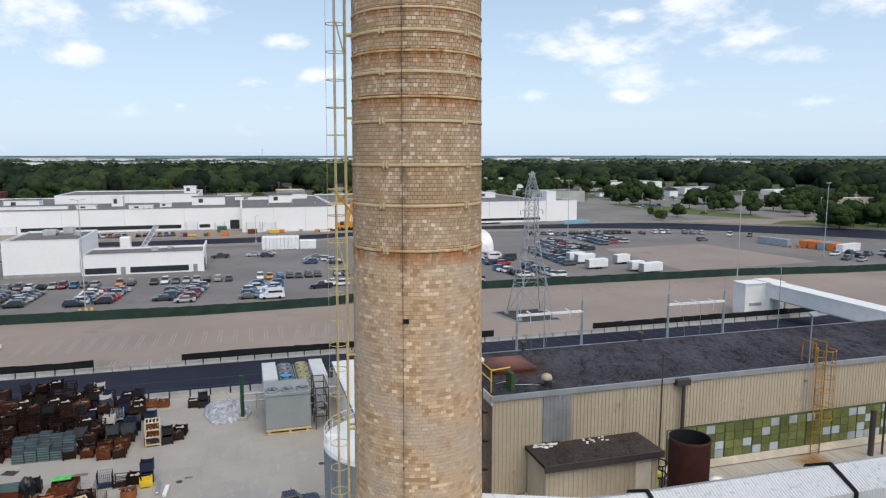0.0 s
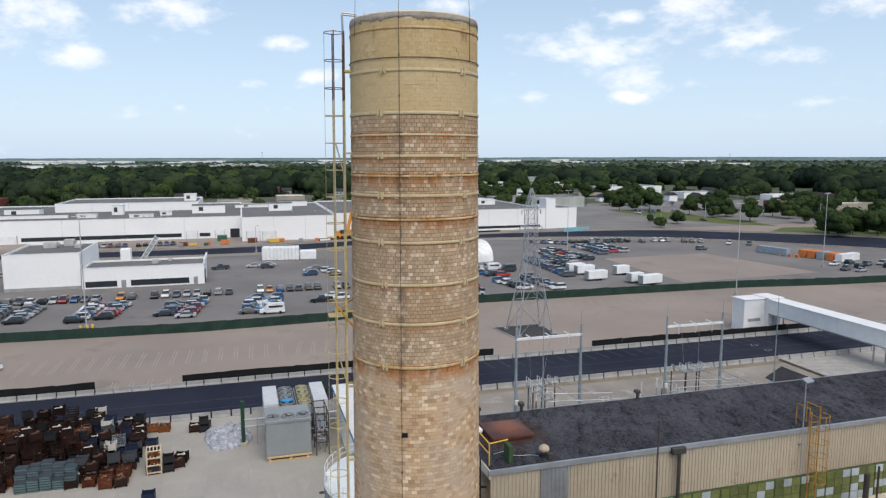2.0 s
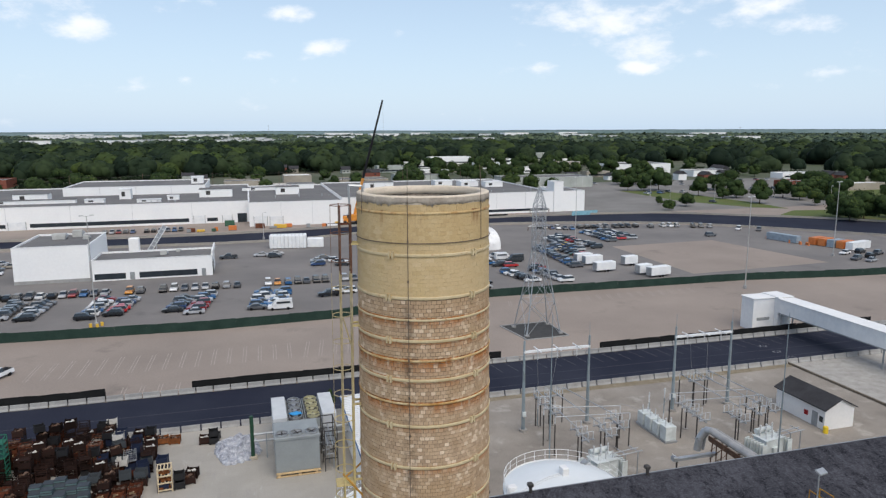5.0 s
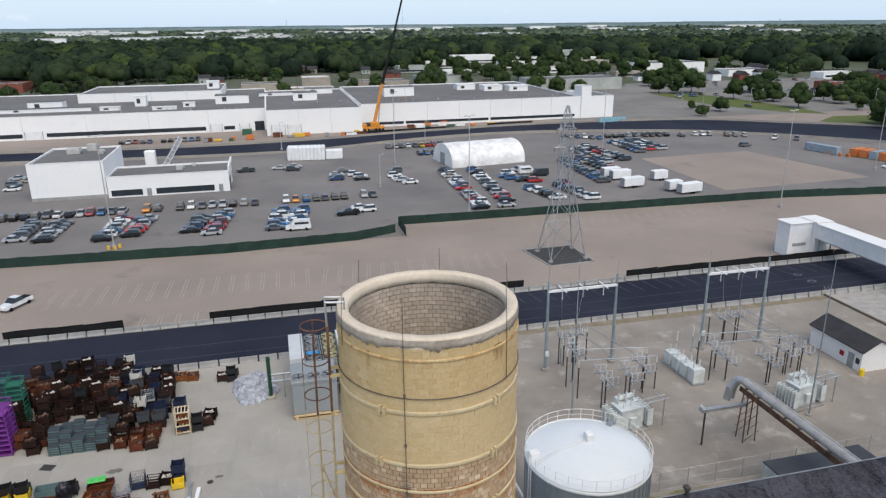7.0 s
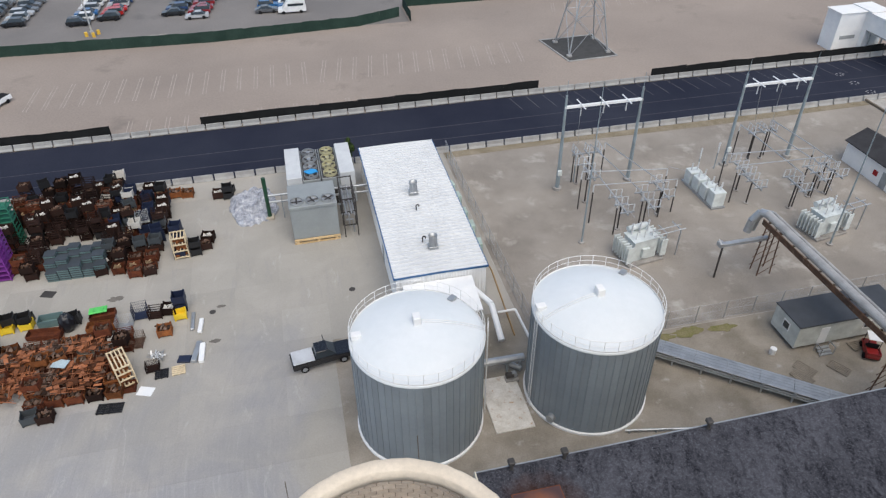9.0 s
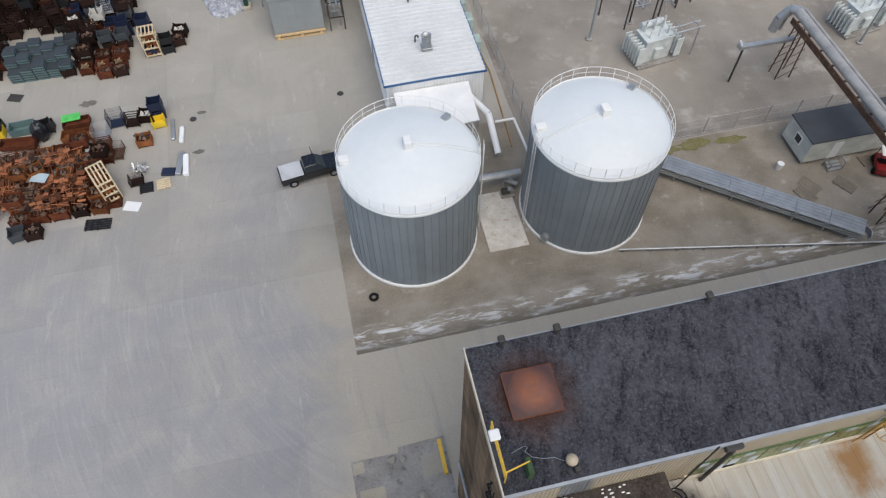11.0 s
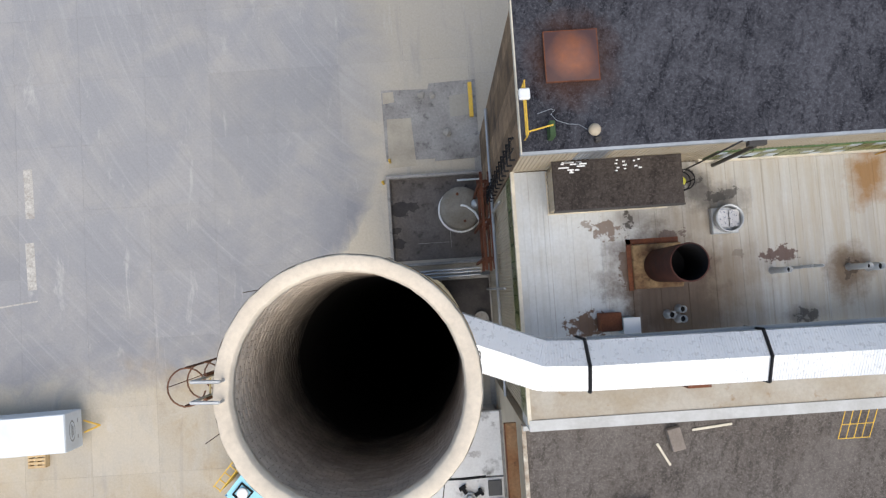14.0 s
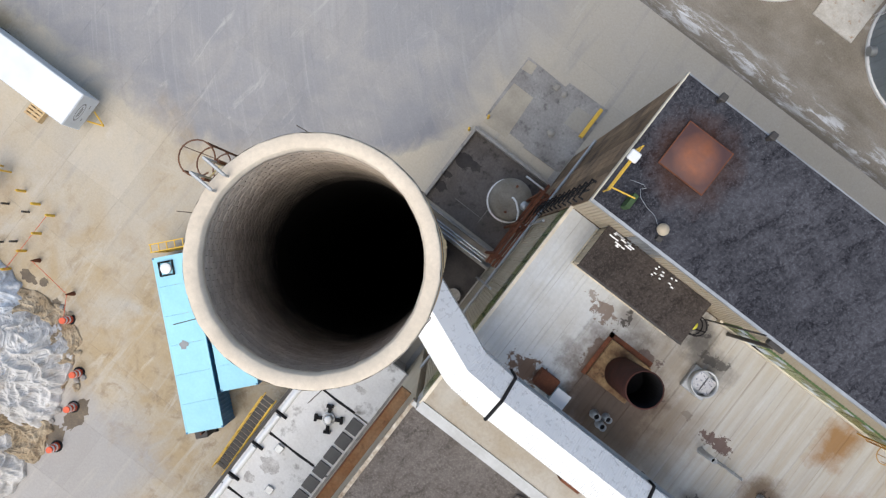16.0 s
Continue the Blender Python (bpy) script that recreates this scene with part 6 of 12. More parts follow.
# ---- the works yard ----
BLUE_TRIM = mat("blue_trim", (0.04, 0.13, 0.30), rough=0.5, var=0.1)
CYAN = mat("light_blue_container", (0.34, 0.70, 0.84), rough=0.5, var=0.06, scale=0.6, fine=5, bump=0.04, tint=(0.29, 0.63, 0.78))
# sides darker than the roofs: their shade is painted into the blue
SHADED_BLUE = mat("shaded_container_side", (0.05, 0.22, 0.42), rough=0.5, var=0.1, scale=0.8)
WOOD = mat("pale_timber", (0.60, 0.45, 0.26), rough=0.8, var=0.18, scale=2, fine=9, bump=0.1, tint=(0.48, 0.34, 0.19))
PLASTIC_SHEET = mat("grey_plastic_sheet", (0.60, 0.595, 0.59), rough=0.38, var=0.35, scale=0.5, fine=4, bump=0.7, tint=(0.40, 0.385, 0.365), spots=0.25, spot_col=(0.33, 0.27, 0.20), spec=0.4)
BLUE_SHEET = mat("bluish_plastic_sheet", (0.56, 0.60, 0.65), rough=0.35, var=0.35, scale=0.6, fine=4, bump=0.7, tint=(0.36, 0.39, 0.43), spots=0.2, spot_col=(0.26, 0.25, 0.23), spec=0.4)
MUD = mat("mud_bank", (0.43, 0.36, 0.265), rough=0.95, var=0.4, scale=0.9, fine=7, bump=0.6, tint=(0.27, 0.205, 0.13), spots=0.3, spot_col=(0.11, 0.08, 0.055))
WET_MUD = mat("wet_mud", (0.095, 0.072, 0.05), rough=0.6, var=0.3, scale=1.2, fine=8, bump=0.2, tint=(0.15, 0.115, 0.075))
ORANGE = mat("orange_plastic", (0.75, 0.10, 0.03), rough=0.5, var=0.1)
COOLER_GREY = mat("cooler_panel", (0.27, 0.295, 0.30), rough=0.5, var=0.06, scale=0.5, fine=5, bump=0.04, tint=(0.23, 0.25, 0.26))
SLUDGE = mat("oily_floor", (0.135, 0.120, 0.112), rough=0.7, var=0.3, scale=0.55, fine=6, bump=0.2, tint=(0.095, 0.083, 0.075), spots=0.4, spot_col=(0.008, 0.007, 0.008), spec=0.25)
SOAKED = mat("soaked_floor", (0.022, 0.019, 0.02), rough=0.5, var=0.3, scale=0.9, fine=6, bump=0.1, tint=(0.05, 0.043, 0.04), spec=0.3)
OLD_PAD = mat("old_pad", (0.35, 0.335, 0.315), var=0.22, scale=0.5, fine=6, bump=0.2, tint=(0.235, 0.222, 0.21), spots=0.32, spot_col=(0.085, 0.08, 0.08))
RIB_WHITE = mat("ribbed_roof_white", (0.64, 0.655, 0.665), rough=0.45, var=0.05, scale=0.3, fine=3, bump=0.03, tint=(0.58, 0.595, 0.61))
TAN_PAD = mat("tan_pad", (0.46, 0.41, 0.33), var=0.1, scale=0.5, fine=6, bump=0.1)


def white_building():
    wb = thing("pump_house", site(11.6, 66.4), "long white metal shed with ribbed roof and blue trim", "shed building")
    W, L_, H = 9.1, 26.4, 4.35
    ribbed(wb, "wall_south", 0, 0, 0, W, H, 0, WHITE_METAL, pitch=0.3, depth=0.03)
    ribbed(wb, "wall_west", 0, L_, 0, L_, H, -90, WHITE_METAL, pitch=0.3, depth=0.03)
    ribbed(wb, "wall_east", W, 0, 0, L_, H, 90, WHITE_METAL, pitch=0.3, depth=0.03)
    ribbed(wb, "wall_north", W, L_, 0, W, H, 180, WHITE_METAL, pitch=0.3, depth=0.03)
    # ribbed roof sheets lie across, ridge along the middle
    for k in range(44):
        y = 0.6 * k
        bm = bmesh.new()
        prof = ((0.0, 0), (0.30, 0), (0.33, 0.12), (0.48, 0.12), (0.51, 0), (0.525, -0.07), (0.585, -0.07), (0.60, 0))
        rows = []
        for x, z in ((-0.15, H + 0.02), (W / 2, H + 0.09), (W + 0.15, H + 0.02)):
            rows.append([bm.verts.new((x, y + a, z + b)) for a, b in prof])
        for r, s in zip(rows, rows[1:]):
            for i in range(len(prof) - 1):
                bm.faces.new((r[i], s[i], s[i + 1], r[i + 1]))
        part("roof_sheet", bm, RIB_WHITE, wb)
    for y in (-0.1, L_):
        bm = bmesh.new()
        for x0, x1, z0, z1 in ((-0.2, W / 2, H - 0.16, H - 0.09), (W / 2, W + 0.2, H - 0.09, H - 0.16)):
            vs = [bm.verts.new(p) for p in ((x0, y, z0), (x1, y, z1), (x1, y, z1 + 0.18), (x0, y, z0 + 0.18), (x0, y + 0.08, z0), (x1, y + 0.08, z1), (x1, y + 0.08, z1 + 0.18), (x0, y + 0.08, z0 + 0.18))]
            for f in ((0, 1, 2, 3), (7, 6, 5, 4), (3, 2, 6, 7), (0, 4, 5, 1)):
                bm.faces.new([vs[i] for i in f])
        part("gable_trim", bm, BLUE_TRIM, wb, "dark blue roof edge trim")
    for x in (-0.24, W + 0.14):
        part("eave_trim", B((x, x + 0.1, -0.1, L_ + 0.08, H - 0.14, H + 0.04)), BLUE_TRIM, wb, "dark blue eave trim")
    for y in (14.3, 3.8):
        vt = part("roof_vent", B((W / 2 - 0.5, W / 2 + 0.5, y - 0.45, y + 0.45, H + 0.22, H + 0.55), bevel=0.04), GREY_METAL, wb, "square vent curb with round fan stack")
        bm = bmesh.new()
        lathe(bm, [(0.44, 0.0), (0.44, 1.15), (0.48, 1.2), (0.42, 1.2), (0.40, 0.2)], 20)
        part("flue", moved(bm, pose(W / 2, y, H + 0.55)), GREY_METAL, vt, "round galvanised fan stack", smooth=True)
    for x, y in ((4.2, 10.9), (3.7, 5.0)):
        bm = T(((x, y, H + 0.15), (x, y, H + 0.75), 0.07), ((x, y, H + 0.75), (x + 0.12, y, H + 0.88), 0.07), ((x + 0.12, y, H + 0.88), (x + 0.28, y, H + 0.85), 0.07), ((x + 0.28, y, H + 0.85), (x + 0.3, y, H + 0.6), 0.07))
        part("gooseneck", bm, DARK_STEEL, wb, "dark goose-neck vent pipe")
    part("door", B((-0.06, -0.02, 8, 9, 0, 2.1)), GREY_PAINT, wb, "grey side door")
    # lean-to
    lt = thing("lean_to", site(11.6, 61.6), "white sheet-roofed lean-to against the shed", "lean-to")
    bm = bmesh.new()
    q = [((0.6, 4.65, 3.5), (7.6, 4.65, 3.5), (7.6, 0.4, 2.7), (0.6, 0.4, 2.7)), ((0.6, 4.65, 3.4), (7.6, 4.65, 3.4), (7.6, 0.4, 2.6), (0.6, 0.4, 2.6))]
    a = [bm.verts.new(p) for p in q[0]]
    b = [bm.verts.new(p) for p in q[1]]
    bm.faces.new(a[::-1])
    bm.faces.new(b)
    for i in range(4):
        j = (i + 1) % 4
        bm.faces.new((a[i], a[j], b[j], b[i]))
    part("roof", bm, WHITE_METAL, lt)
    for x in (0.7, 7.4):
        part("post", B((x, x + 0.12, 0.5, 0.62, 0, 2.65)), GREY_METAL, lt)
    part("wall", B((0.8, 7.4, 4.3, 4.5, 0, 3.3)), WHITE, lt)


def piping():
    pp = thing("pipework", site(20.4, 56.0), "white and grey pipes between tanks and shed", "pipework")
    for pts, r, mt in ((((-1.4, 9.5, 2.6), (-0.2, 6.6, 2.6), (-0.2, 3.0, 1.2)), 0.3, WHITE_METAL), (((0.6, 7.0, 1.0), (2.4, 7.0, 1.0), (2.6, 0.5, 1.0), (1.6, -1.5, 1.0)), 0.12, WHITE), (((-4.3, 0.3, 1.6), (1.0, 0.2, 1.6)), 0.35, GREY_METAL), (((-0.9, 1.0, 0.8), (0.6, -0.4, 0.8)), 0.25, GREY_METAL)):
        for a, b in zip(pts, pts[1:]):
            part("pipe", T((a, b, r), n=12), mt, pp)
    for x in (-3.6, -0.5, 0.7):
        part("support", B((x - 0.08, x + 0.08, 0.1, 0.4, 0, 1.4)), GREY_PAINT, pp)
    pm = thing("pump", site(20.0, 55.2), "dark pump set on a plinth between the tanks", "pump")
    part("plinth", B((-0.6, 0.6, -0.4, 0.4, 0, 0.3)), OLD_PAD, pm)
    part("motor", T(((-0.5, 0, 0.65), (0.15, 0, 0.65), 0.28), n=14), DARK_STEEL, pm)
    part("casing", T(((0.2, -0.18, 0.65), (0.2, 0.18, 0.65), 0.32), n=14), GREY_PAINT, pm)
    pad = thing("concrete_pad", site(17.0, 49.7), "stained white concrete pad between the tanks", "concrete pad")
    part("slab", B((0, 3.4, 0, 6.0, 0, 0.15), bevel=0.03), mat("stained_white", (0.66, 0.64, 0.60), var=0.15, scale=0.9, fine=6, tint=(0.5, 0.47, 0.42), spots=0.15, spot_col=(0.35, 0.18, 0.06)), pad)
    # the long insulated pipe rack
    pr = thing("pipe_rack", site(32.2, 56.3), "long low insulated pipe run on steel stands", "pipe run")
    a = Vector((0, 0, 0))
    b = Vector((15.3, -12.0, 0))
    d = (b - a).normalized()
    n = Vector((-d.y, d.x, 0))
    turn = math.degrees(math.atan2(d.y, d.x))
    run = (b - a).length
    lay = pose(0, 0, 0, 0, 0, turn)
    for k in range(7):
        part("cover", moved(B((run / 7 * k + 0.01, run / 7 * (k + 1) - 0.01, -0.85, 0.85, 1.28, 1.38), bevel=0.02), lay), GREY_METAL, pr, "silver sheet cover")
    for o in (-0.45, -0.1, 0.25, 0.6):
        part("cover_seam", moved(B((0, run, o - 0.02, o + 0.02, 1.38, 1.405)), lay), GREY_METAL, pr)
    for o, z in ((-0.72, 0.95), (-0.72, 0.7), (0.5, 0.95)):
        part("pipe", moved(T(((0, o, z), (run, o, z), 0.1), n=10), lay), GREY_PAINT, pr, "grey pipe under the cover")
    part("end_bend", moved(joined(lathe(bmesh.new(), [(0.5, -0.35), (0.62, -0.3), (0.62, 0.3), (0.5, 0.35)], 12, -20, 95)), lay @ pose(run, -0.4, 1.05)), GREY_METAL, pr, "curved silver end section")
    for i in range(7):
        for y in (-0.74, 0.6):
            part("leg", moved(B((1.2 + 2.55 * i, 1.36 + 2.55 * i, y, y + 0.14, 0, 1.2)), lay), GREY_METAL, pr)
        part("cross_arm", moved(B((1.18 + 2.55 * i, 1.38 + 2.55 * i, -0.9, 0.9, 1.16, 1.27)), lay), GREY_PAINT, pr)
    lp = thing("ground_pipe", site(27.4, 47.4), "thin grey pipe with low stands along the ground", "pipe run")
    part("pipe", T(((0, 0, 0.35), (22, -4.3, 0.35), 0.09), n=8), GREY_METAL, lp)
    for i in range(10):
        part("stand", B((2.2 * i + 0.3, 2.2 * i + 0.42, -0.43 * i - 0.15, -0.43 * i + 0.05, 0, 0.3)), GREY_PAINT, lp)


def cooler(u, v, w, l, h, fans, label):
    ck = thing("cooling_unit", site(u, v), label, "cooling unit", "cooling units")
    part("body", B((0, w, 0.3, l, 0.55, h - 0.35), bevel=0.03), COOLER_GREY, ck)
    part("head", B((-0.05, w + 0.05, 0.2, l + 0.05, h - 0.33, h), bevel=0.03), COOLER_GREY, ck)
    for k in range(6):
        part("panel", B((0.08 + (w - 0.1) / 6 * k, (w - 0.1) / 6 * (k + 1), 0.27, 0.3, 0.7, h - 0.5)), COOLER_GREY, ck)
    for i in range(fans):
        for row in ((0.25,) if fans < 4 else (0.25, 0.72)):
            x, y = w * (i % 3 + 0.5) / min(fans, 3), l * (row if fans > 3 else 0.24)
            if fans > 3 and (i >= 3) != (row > 0.5):
                continue
            bm = bmesh.new()
            rr = min(w / 3, l / 2) * 0.42
            lathe(bm, [(rr, 0), (rr + 0.05, 0.05), (rr + 0.03, 0.28), (rr - 0.02, 0.28), (rr - 0.03, 0.05), (0.001, 0.03)], 24)
            fan = part("fan_ring", moved(bm, pose(x, y, h)), GREY_METAL, ck, "round fan ring")
            part("fan_blade", moved(B((-rr * 0.9, rr * 0.9, -0.09, 0.09, 0.1, 0.13), (-0.09, 0.09, -rr * 0.9, rr * 0.9, 0.135, 0.165)), pose(x, y, h, 0, 0, 20 * i)), DARK_STEEL, fan, "dark fan blades")
    return ck


CHILLER_WHITE = mat("chiller_cabinet", (0.56, 0.58, 0.59), rough=0.5, var=0.06, scale=0.6, fine=5, bump=0.03, tint=(0.48, 0.50, 0.52))
YELLOWED = mat("yellowed_ring", (0.42, 0.40, 0.25), rough=0.6, var=0.15, scale=1.5)


def coolers():
    c = cooler(2.2, 80.1, 5.2, 5.0, 4.9, 3, "tall grey cooling unit on a yellow timber pallet")
    for x in (0.2, 2.6, 4.6):
        part("pallet_block", B((x, x + 0.3, 0.1, 0.6, 0, 0.5)), WOOD, c)
    part("pallet_rail", B((0, 5.2, 0.05, 0.3, 0.4, 0.55)), WOOD, c, "pale yellow timber pallet edge")
    part("pallet_rail", B((0, 5.2, 0.05, 0.3, 0.02, 0.14)), WOOD, c)
    # two chillers back to back: a tall pale cabinet each and a deck of four fans between them
    for u, side, lab in ((2.2, 1, "grey chiller with pale cabinet and row of four fans"), (6.3, -1, "grey chiller with yellowed fan row and pale cabinet")):
        ch = thing("cooling_unit", site(u, 87.2), lab, "cooling unit", "cooling units")
        cab, deck = ((0.0, 1.8), (1.86, 3.95)) if side > 0 else ((2.15, 3.95), (0.0, 2.1))
        part("cabinet", B((*cab, 0, 7.4, 0.2, 4.5), bevel=0.04), CHILLER_WHITE, ch, "pale grey sheet cabinet")
        part("deck", B((*deck, 0, 7.4, 2.6, 4.0), bevel=0.04), COOLER_GREY, ch)
        part("fan_pan", B((deck[0] + 0.1, deck[1] - 0.1, 0.1, 7.3, 4.0, 4.02)), DARK_STEEL, ch, "dark fan pan")
        part("coil", B((deck[0] + 0.1, deck[1] - 0.1, 0.15, 7.25, 0.2, 2.58)), DARK_STEEL, ch, "dark finned coil")
        for x in (deck[0], deck[1] - 0.08):
            for y in (0.0, 3.6, 7.3):
                part("post", B((x, x + 0.08, y, y + 0.1, 0, 2.6)), COOLER_GREY, ch)
        for k in range(4):
            bm = bmesh.new()
            lathe(bm, [(0.8, 0), (0.84, 0.05), (0.82, 0.34), (0.77, 0.34), (0.76, 0.05), (0.3, 0.04), (0.26, 0.3), (0.001, 0.3)], 24)
            fan = part("fan_ring", moved(bm, pose((deck[0] + deck[1]) / 2, 0.95 + 1.82 * k, 4.0)), GREY_METAL if side > 0 else YELLOWED, ch, "round fan ring")
            part("fan_blade", moved(B((-0.72, 0.72, -0.12, 0.12, 0.14, 0.17), (-0.12, 0.12, -0.72, 0.72, 0.175, 0.2)), pose((deck[0] + deck[1]) / 2, 0.95 + 1.82 * k, 4.0, 0, 0, 27 * k)), DARK_STEEL, fan, "dark fan blades")
    solid("tarpaulin", P([(a, b) for a, b in blob(12, 0.9, 3, 0.7)], 0, 0.06), mat("blue_tarp", (0.03, 0.30, 0.65), rough=0.5), site(5.2, 88.6, 4.35), "crumpled bright blue tarpaulin on a cooling unit", "tarpaulin")
    gp = thing("green_standpipe", site(-0.4, 86.3), "thick dark green standpipe on a concrete foot", "standpipe")
    part("pipe", T(((0, 0, 0.3), (0, 0, 5.6), 0.24), n=16), mat("dark_green", (0.012, 0.06, 0.03), rough=0.5), gp)
    part("foot", B((-0.5, 0.5, -0.5, 0.5, 0, 0.35), bevel=0.04), TAN_PAD, gp)
    pf = thing("pipe_run", site(0.3, 85.6), "grey pipe frame linking cooling units and shed", "pipework")
    for z in (2.3, 3.2):
        part("pipe", T(((-0.5, 0.6, z), (11.2, 0.3, z), 0.14), n=10), GREY_METAL, pf)
    for x in (1.0, 4.2, 7.7, 9.6):
        part("post", B((x - 0.06, x + 0.06, 0.4, 0.52, 0, 3.3)), GREY_PAINT, pf)
    for x, y in ((8.2, -1.0), (8.4, -3.2), (8.8, -4.4)):
        part("valve_pipe", T(((x, y, 0), (x, y, 1.8), 0.1), ((x, y, 1.8), (x - 0.8, y, 1.8), 0.1), n=8), GREY_METAL, pf)
    dk = thing("steel_frame_rack", site(8.0, 80.4), "dark steel pipe rack beside the tall cooling unit", "pipe rack")
    for x in (0.0, 1.5):
        for y in (0.0, 2.4, 4.8):
            part("post", B((x - 0.06, x + 0.06, y - 0.06, y + 0.06, 0, 5.2)), DARK_STEEL, dk)
    for z in (1.6, 3.4, 5.1):
        for x in (0.0, 1.5):
            part("beam", B((x - 0.05, x + 0.05, 0.06, 4.74, z - 0.06, z + 0.06)), DARK_STEEL, dk)
        for y in (0.0, 2.4, 4.8):
            part("tie", B((0.06, 1.44, y - 0.05, y + 0.05, z - 0.05, z + 0.05)), DARK_STEEL, dk)
    for k in range(4):
        part("pipe", T(((0.3 + 0.3 * k, -0.6, 3.55 - 0.25 * (k % 2)), (0.3 + 0.3 * k, 5.6, 3.55 - 0.25 * (k % 2)), 0.09), n=8), GREY_METAL, dk)
    return c


def pit():
    pt = thing("sunken_pit", site(3.15, 22.8), "square oily concrete pit with low walls", "pit")
    part("floor", B((0.2, 6.7, 0.2, 6.0, -0.2, 0.012)), SLUDGE, pt)
    for b in ((-0.02, 6.7, 5.98, 6.2, -0.1, 0.5), (-0.02, 0.2, 0.0, 5.98, -0.1, 0.5), (-0.02, 6.7, -0.2, 0.0, -0.1, 0.5)):
        part("curb", B(b, bevel=0.02), OLD_PAD, pt)
    for k, (x, y, r) in enumerate(((0.75, 3.9, 0.85), (1.7, 4.0, 0.55), (0.55, 1.4, 0.6), (0.5, 2.4, 0.4))):
        part("wet_stain", P([(x + a, y + b) for a, b in blob(16, r, 70 + k, 0.7)], 0.0, 0.018 + 0.003 * k), SOAKED, pt, "black wet stain")
    for x, y, w, l in ((4.2, 1.0, 0.035, 3.6), (1.9, 1.35, 2.4, 0.03)):
        part("floor_joint", B((x, x + w, y, y + l, 0.0, 0.016)), OLD_PAD, pt, "pale joint in the floor")
    part("drain_pipe", T(((4.9, 5.6, 0.35), (6.6, 5.6, 0.35), 0.07), n=8), WHITE, pt, "white pipe along the wall")
    tk = thing("small_tank", site(8.15, 26.3), "small upright pale grey tank with domed lid and pipe", "tank")
    bm = bmesh.new()
    lathe(bm, [(1.44, 0.02), (1.44, 1.75), (1.40, 1.9), (0.9, 2.03), (0.001, 2.1)], 40)
    part("shell", bm, mat("chalky_grey", (0.25, 0.232, 0.20), rough=0.7, var=0.2, scale=1, tint=(0.18, 0.16, 0.13)), tk, smooth=True)
    bm = bmesh.new()
    lathe(bm, [(1.45, 0.02), (1.56, 0.02), (1.56, 0.3), (1.45, 0.32)], 40)
    part("foot_ring", bm, WHITE, tk, "white painted foot ring")
    part("pipe", sweep(bmesh.new(), [(0.0, 0.1, 2.0), (0.05, 0.1, 2.3), (0.35, 0.0, 2.42), (0.9, -0.45, 2.38), (1.15, -0.95, 2.2)], 0.07, 8), WHITE, tk, "white bent pipe")
    bm = bmesh.new()
    lathe(bm, [(0.30, 1.8), (0.33, 2.2), (0.26, 2.36), (0.001, 2.4)], 18)
    part("manhole", moved(bm, pose(1.0, 0.15, 0)), GREY_METAL, tk, smooth=True)
    for x, y in ((-0.2, 0.9), (0.2, -0.95)):
        part("fitting", T(((x, y, 1.95), (x, y, 2.2), 0.09), n=10), RUST, tk, "rusty fitting")
    # the darker bay between the pit and the foot of the chimney
    bay = thing("drain_bay", site(5.9, 18.2), "dark soaked drain bay beside the chimney foot", "pit")
    part("floor", B((0, 3.9, 0, 3.3, -0.1, 0.014)), SOAKED, bay)
    part("curb", B((-0.16, 3.9, 3.3, 3.5, -0.1, 0.6), bevel=0.02), OLD_PAD, bay)
    part("curb", B((-0.16, 0, 0, 3.3, -0.1, 0.3), bevel=0.02), OLD_PAD, bay)
    part("sump", lathe(bmesh.new(), [(0.5, 0.0), (0.5, 0.45), (0.42, 0.45), (0.40, 0.1), (0.001, 0.1)], 20), OLD_PAD, bay, "round concrete sump ring")
    bay.children[-1].matrix_local = pose(3.2, 0.5, 0)
    # pipes and rusty racks between pit and wall
    rk = thing("rusty_rack", site(9.0, 22.2), "tall rust-red steel pipe rack against the wall", "pipe rack")
    for y in (0.2, 2.4, 4.6):
        for x in (0.0, 0.55):
            part("post", B((x, x + 0.14, y, y + 0.14, 0, 9.0)), RUST, rk)
        for z in (3, 6, 8.8):
            part("beam", B((0.0, 0.69, y, y + 0.14, z, z + 0.14)), RUST, rk)
    for z in (6.05, 8.95):
        for x in (0.05, 0.5):
            part("rail", B((x, x + 0.16, -0.4, 5.2, z + 0.1, z + 0.22)), RUST, rk)
    wp = thing("wall_pipe", site(9.55, 15.2), "grey vertical and horizontal pipes on the west wall", "pipework")
    for y, z in ((1.0, 14.2), (5.5, 13.8), (9.8, 14.0)):
        part("drop", T(((0.1, y, 0), (0.1, y, z), 0.07), n=8), GREY_METAL, wp)
    part("run", T(((0.12, -0.5, 9.2), (0.12, 15.8, 9.2), 0.09), n=8), GREY_METAL, wp)
    for k, v in enumerate((22.1, 21.9, 21.65)):
        solid("bundle_pipe", T(((0, 0, 0), (5.6, 0.1, 0.02), 0.07), n=8), GREY_METAL, site(3.6, v, 1.4 + 0.05 * k), "long pale pipe carried beside the pit", "pipe", "bundle of pipes")
    for u in (4.2, 8.4):
        solid("pipe_stand", B((-0.08, 0.08, -0.35, 0.3, 0, 1.36)), GREY_PAINT, site(u, 21.9), "grey stand under the bundle of pipes", "stand", "pipe stands")
    # black ladder on the west wall
    bl = thing("wall_ladder", site(9.6, 25.95), "black steel ladder up the boiler house corner", "ladder")
    for y in (-0.2, 0.2):
        part("rail", T(((-0.16, y, 8.0), (-0.16, y, 23.4), 0.03), n=6), BLACK, bl)
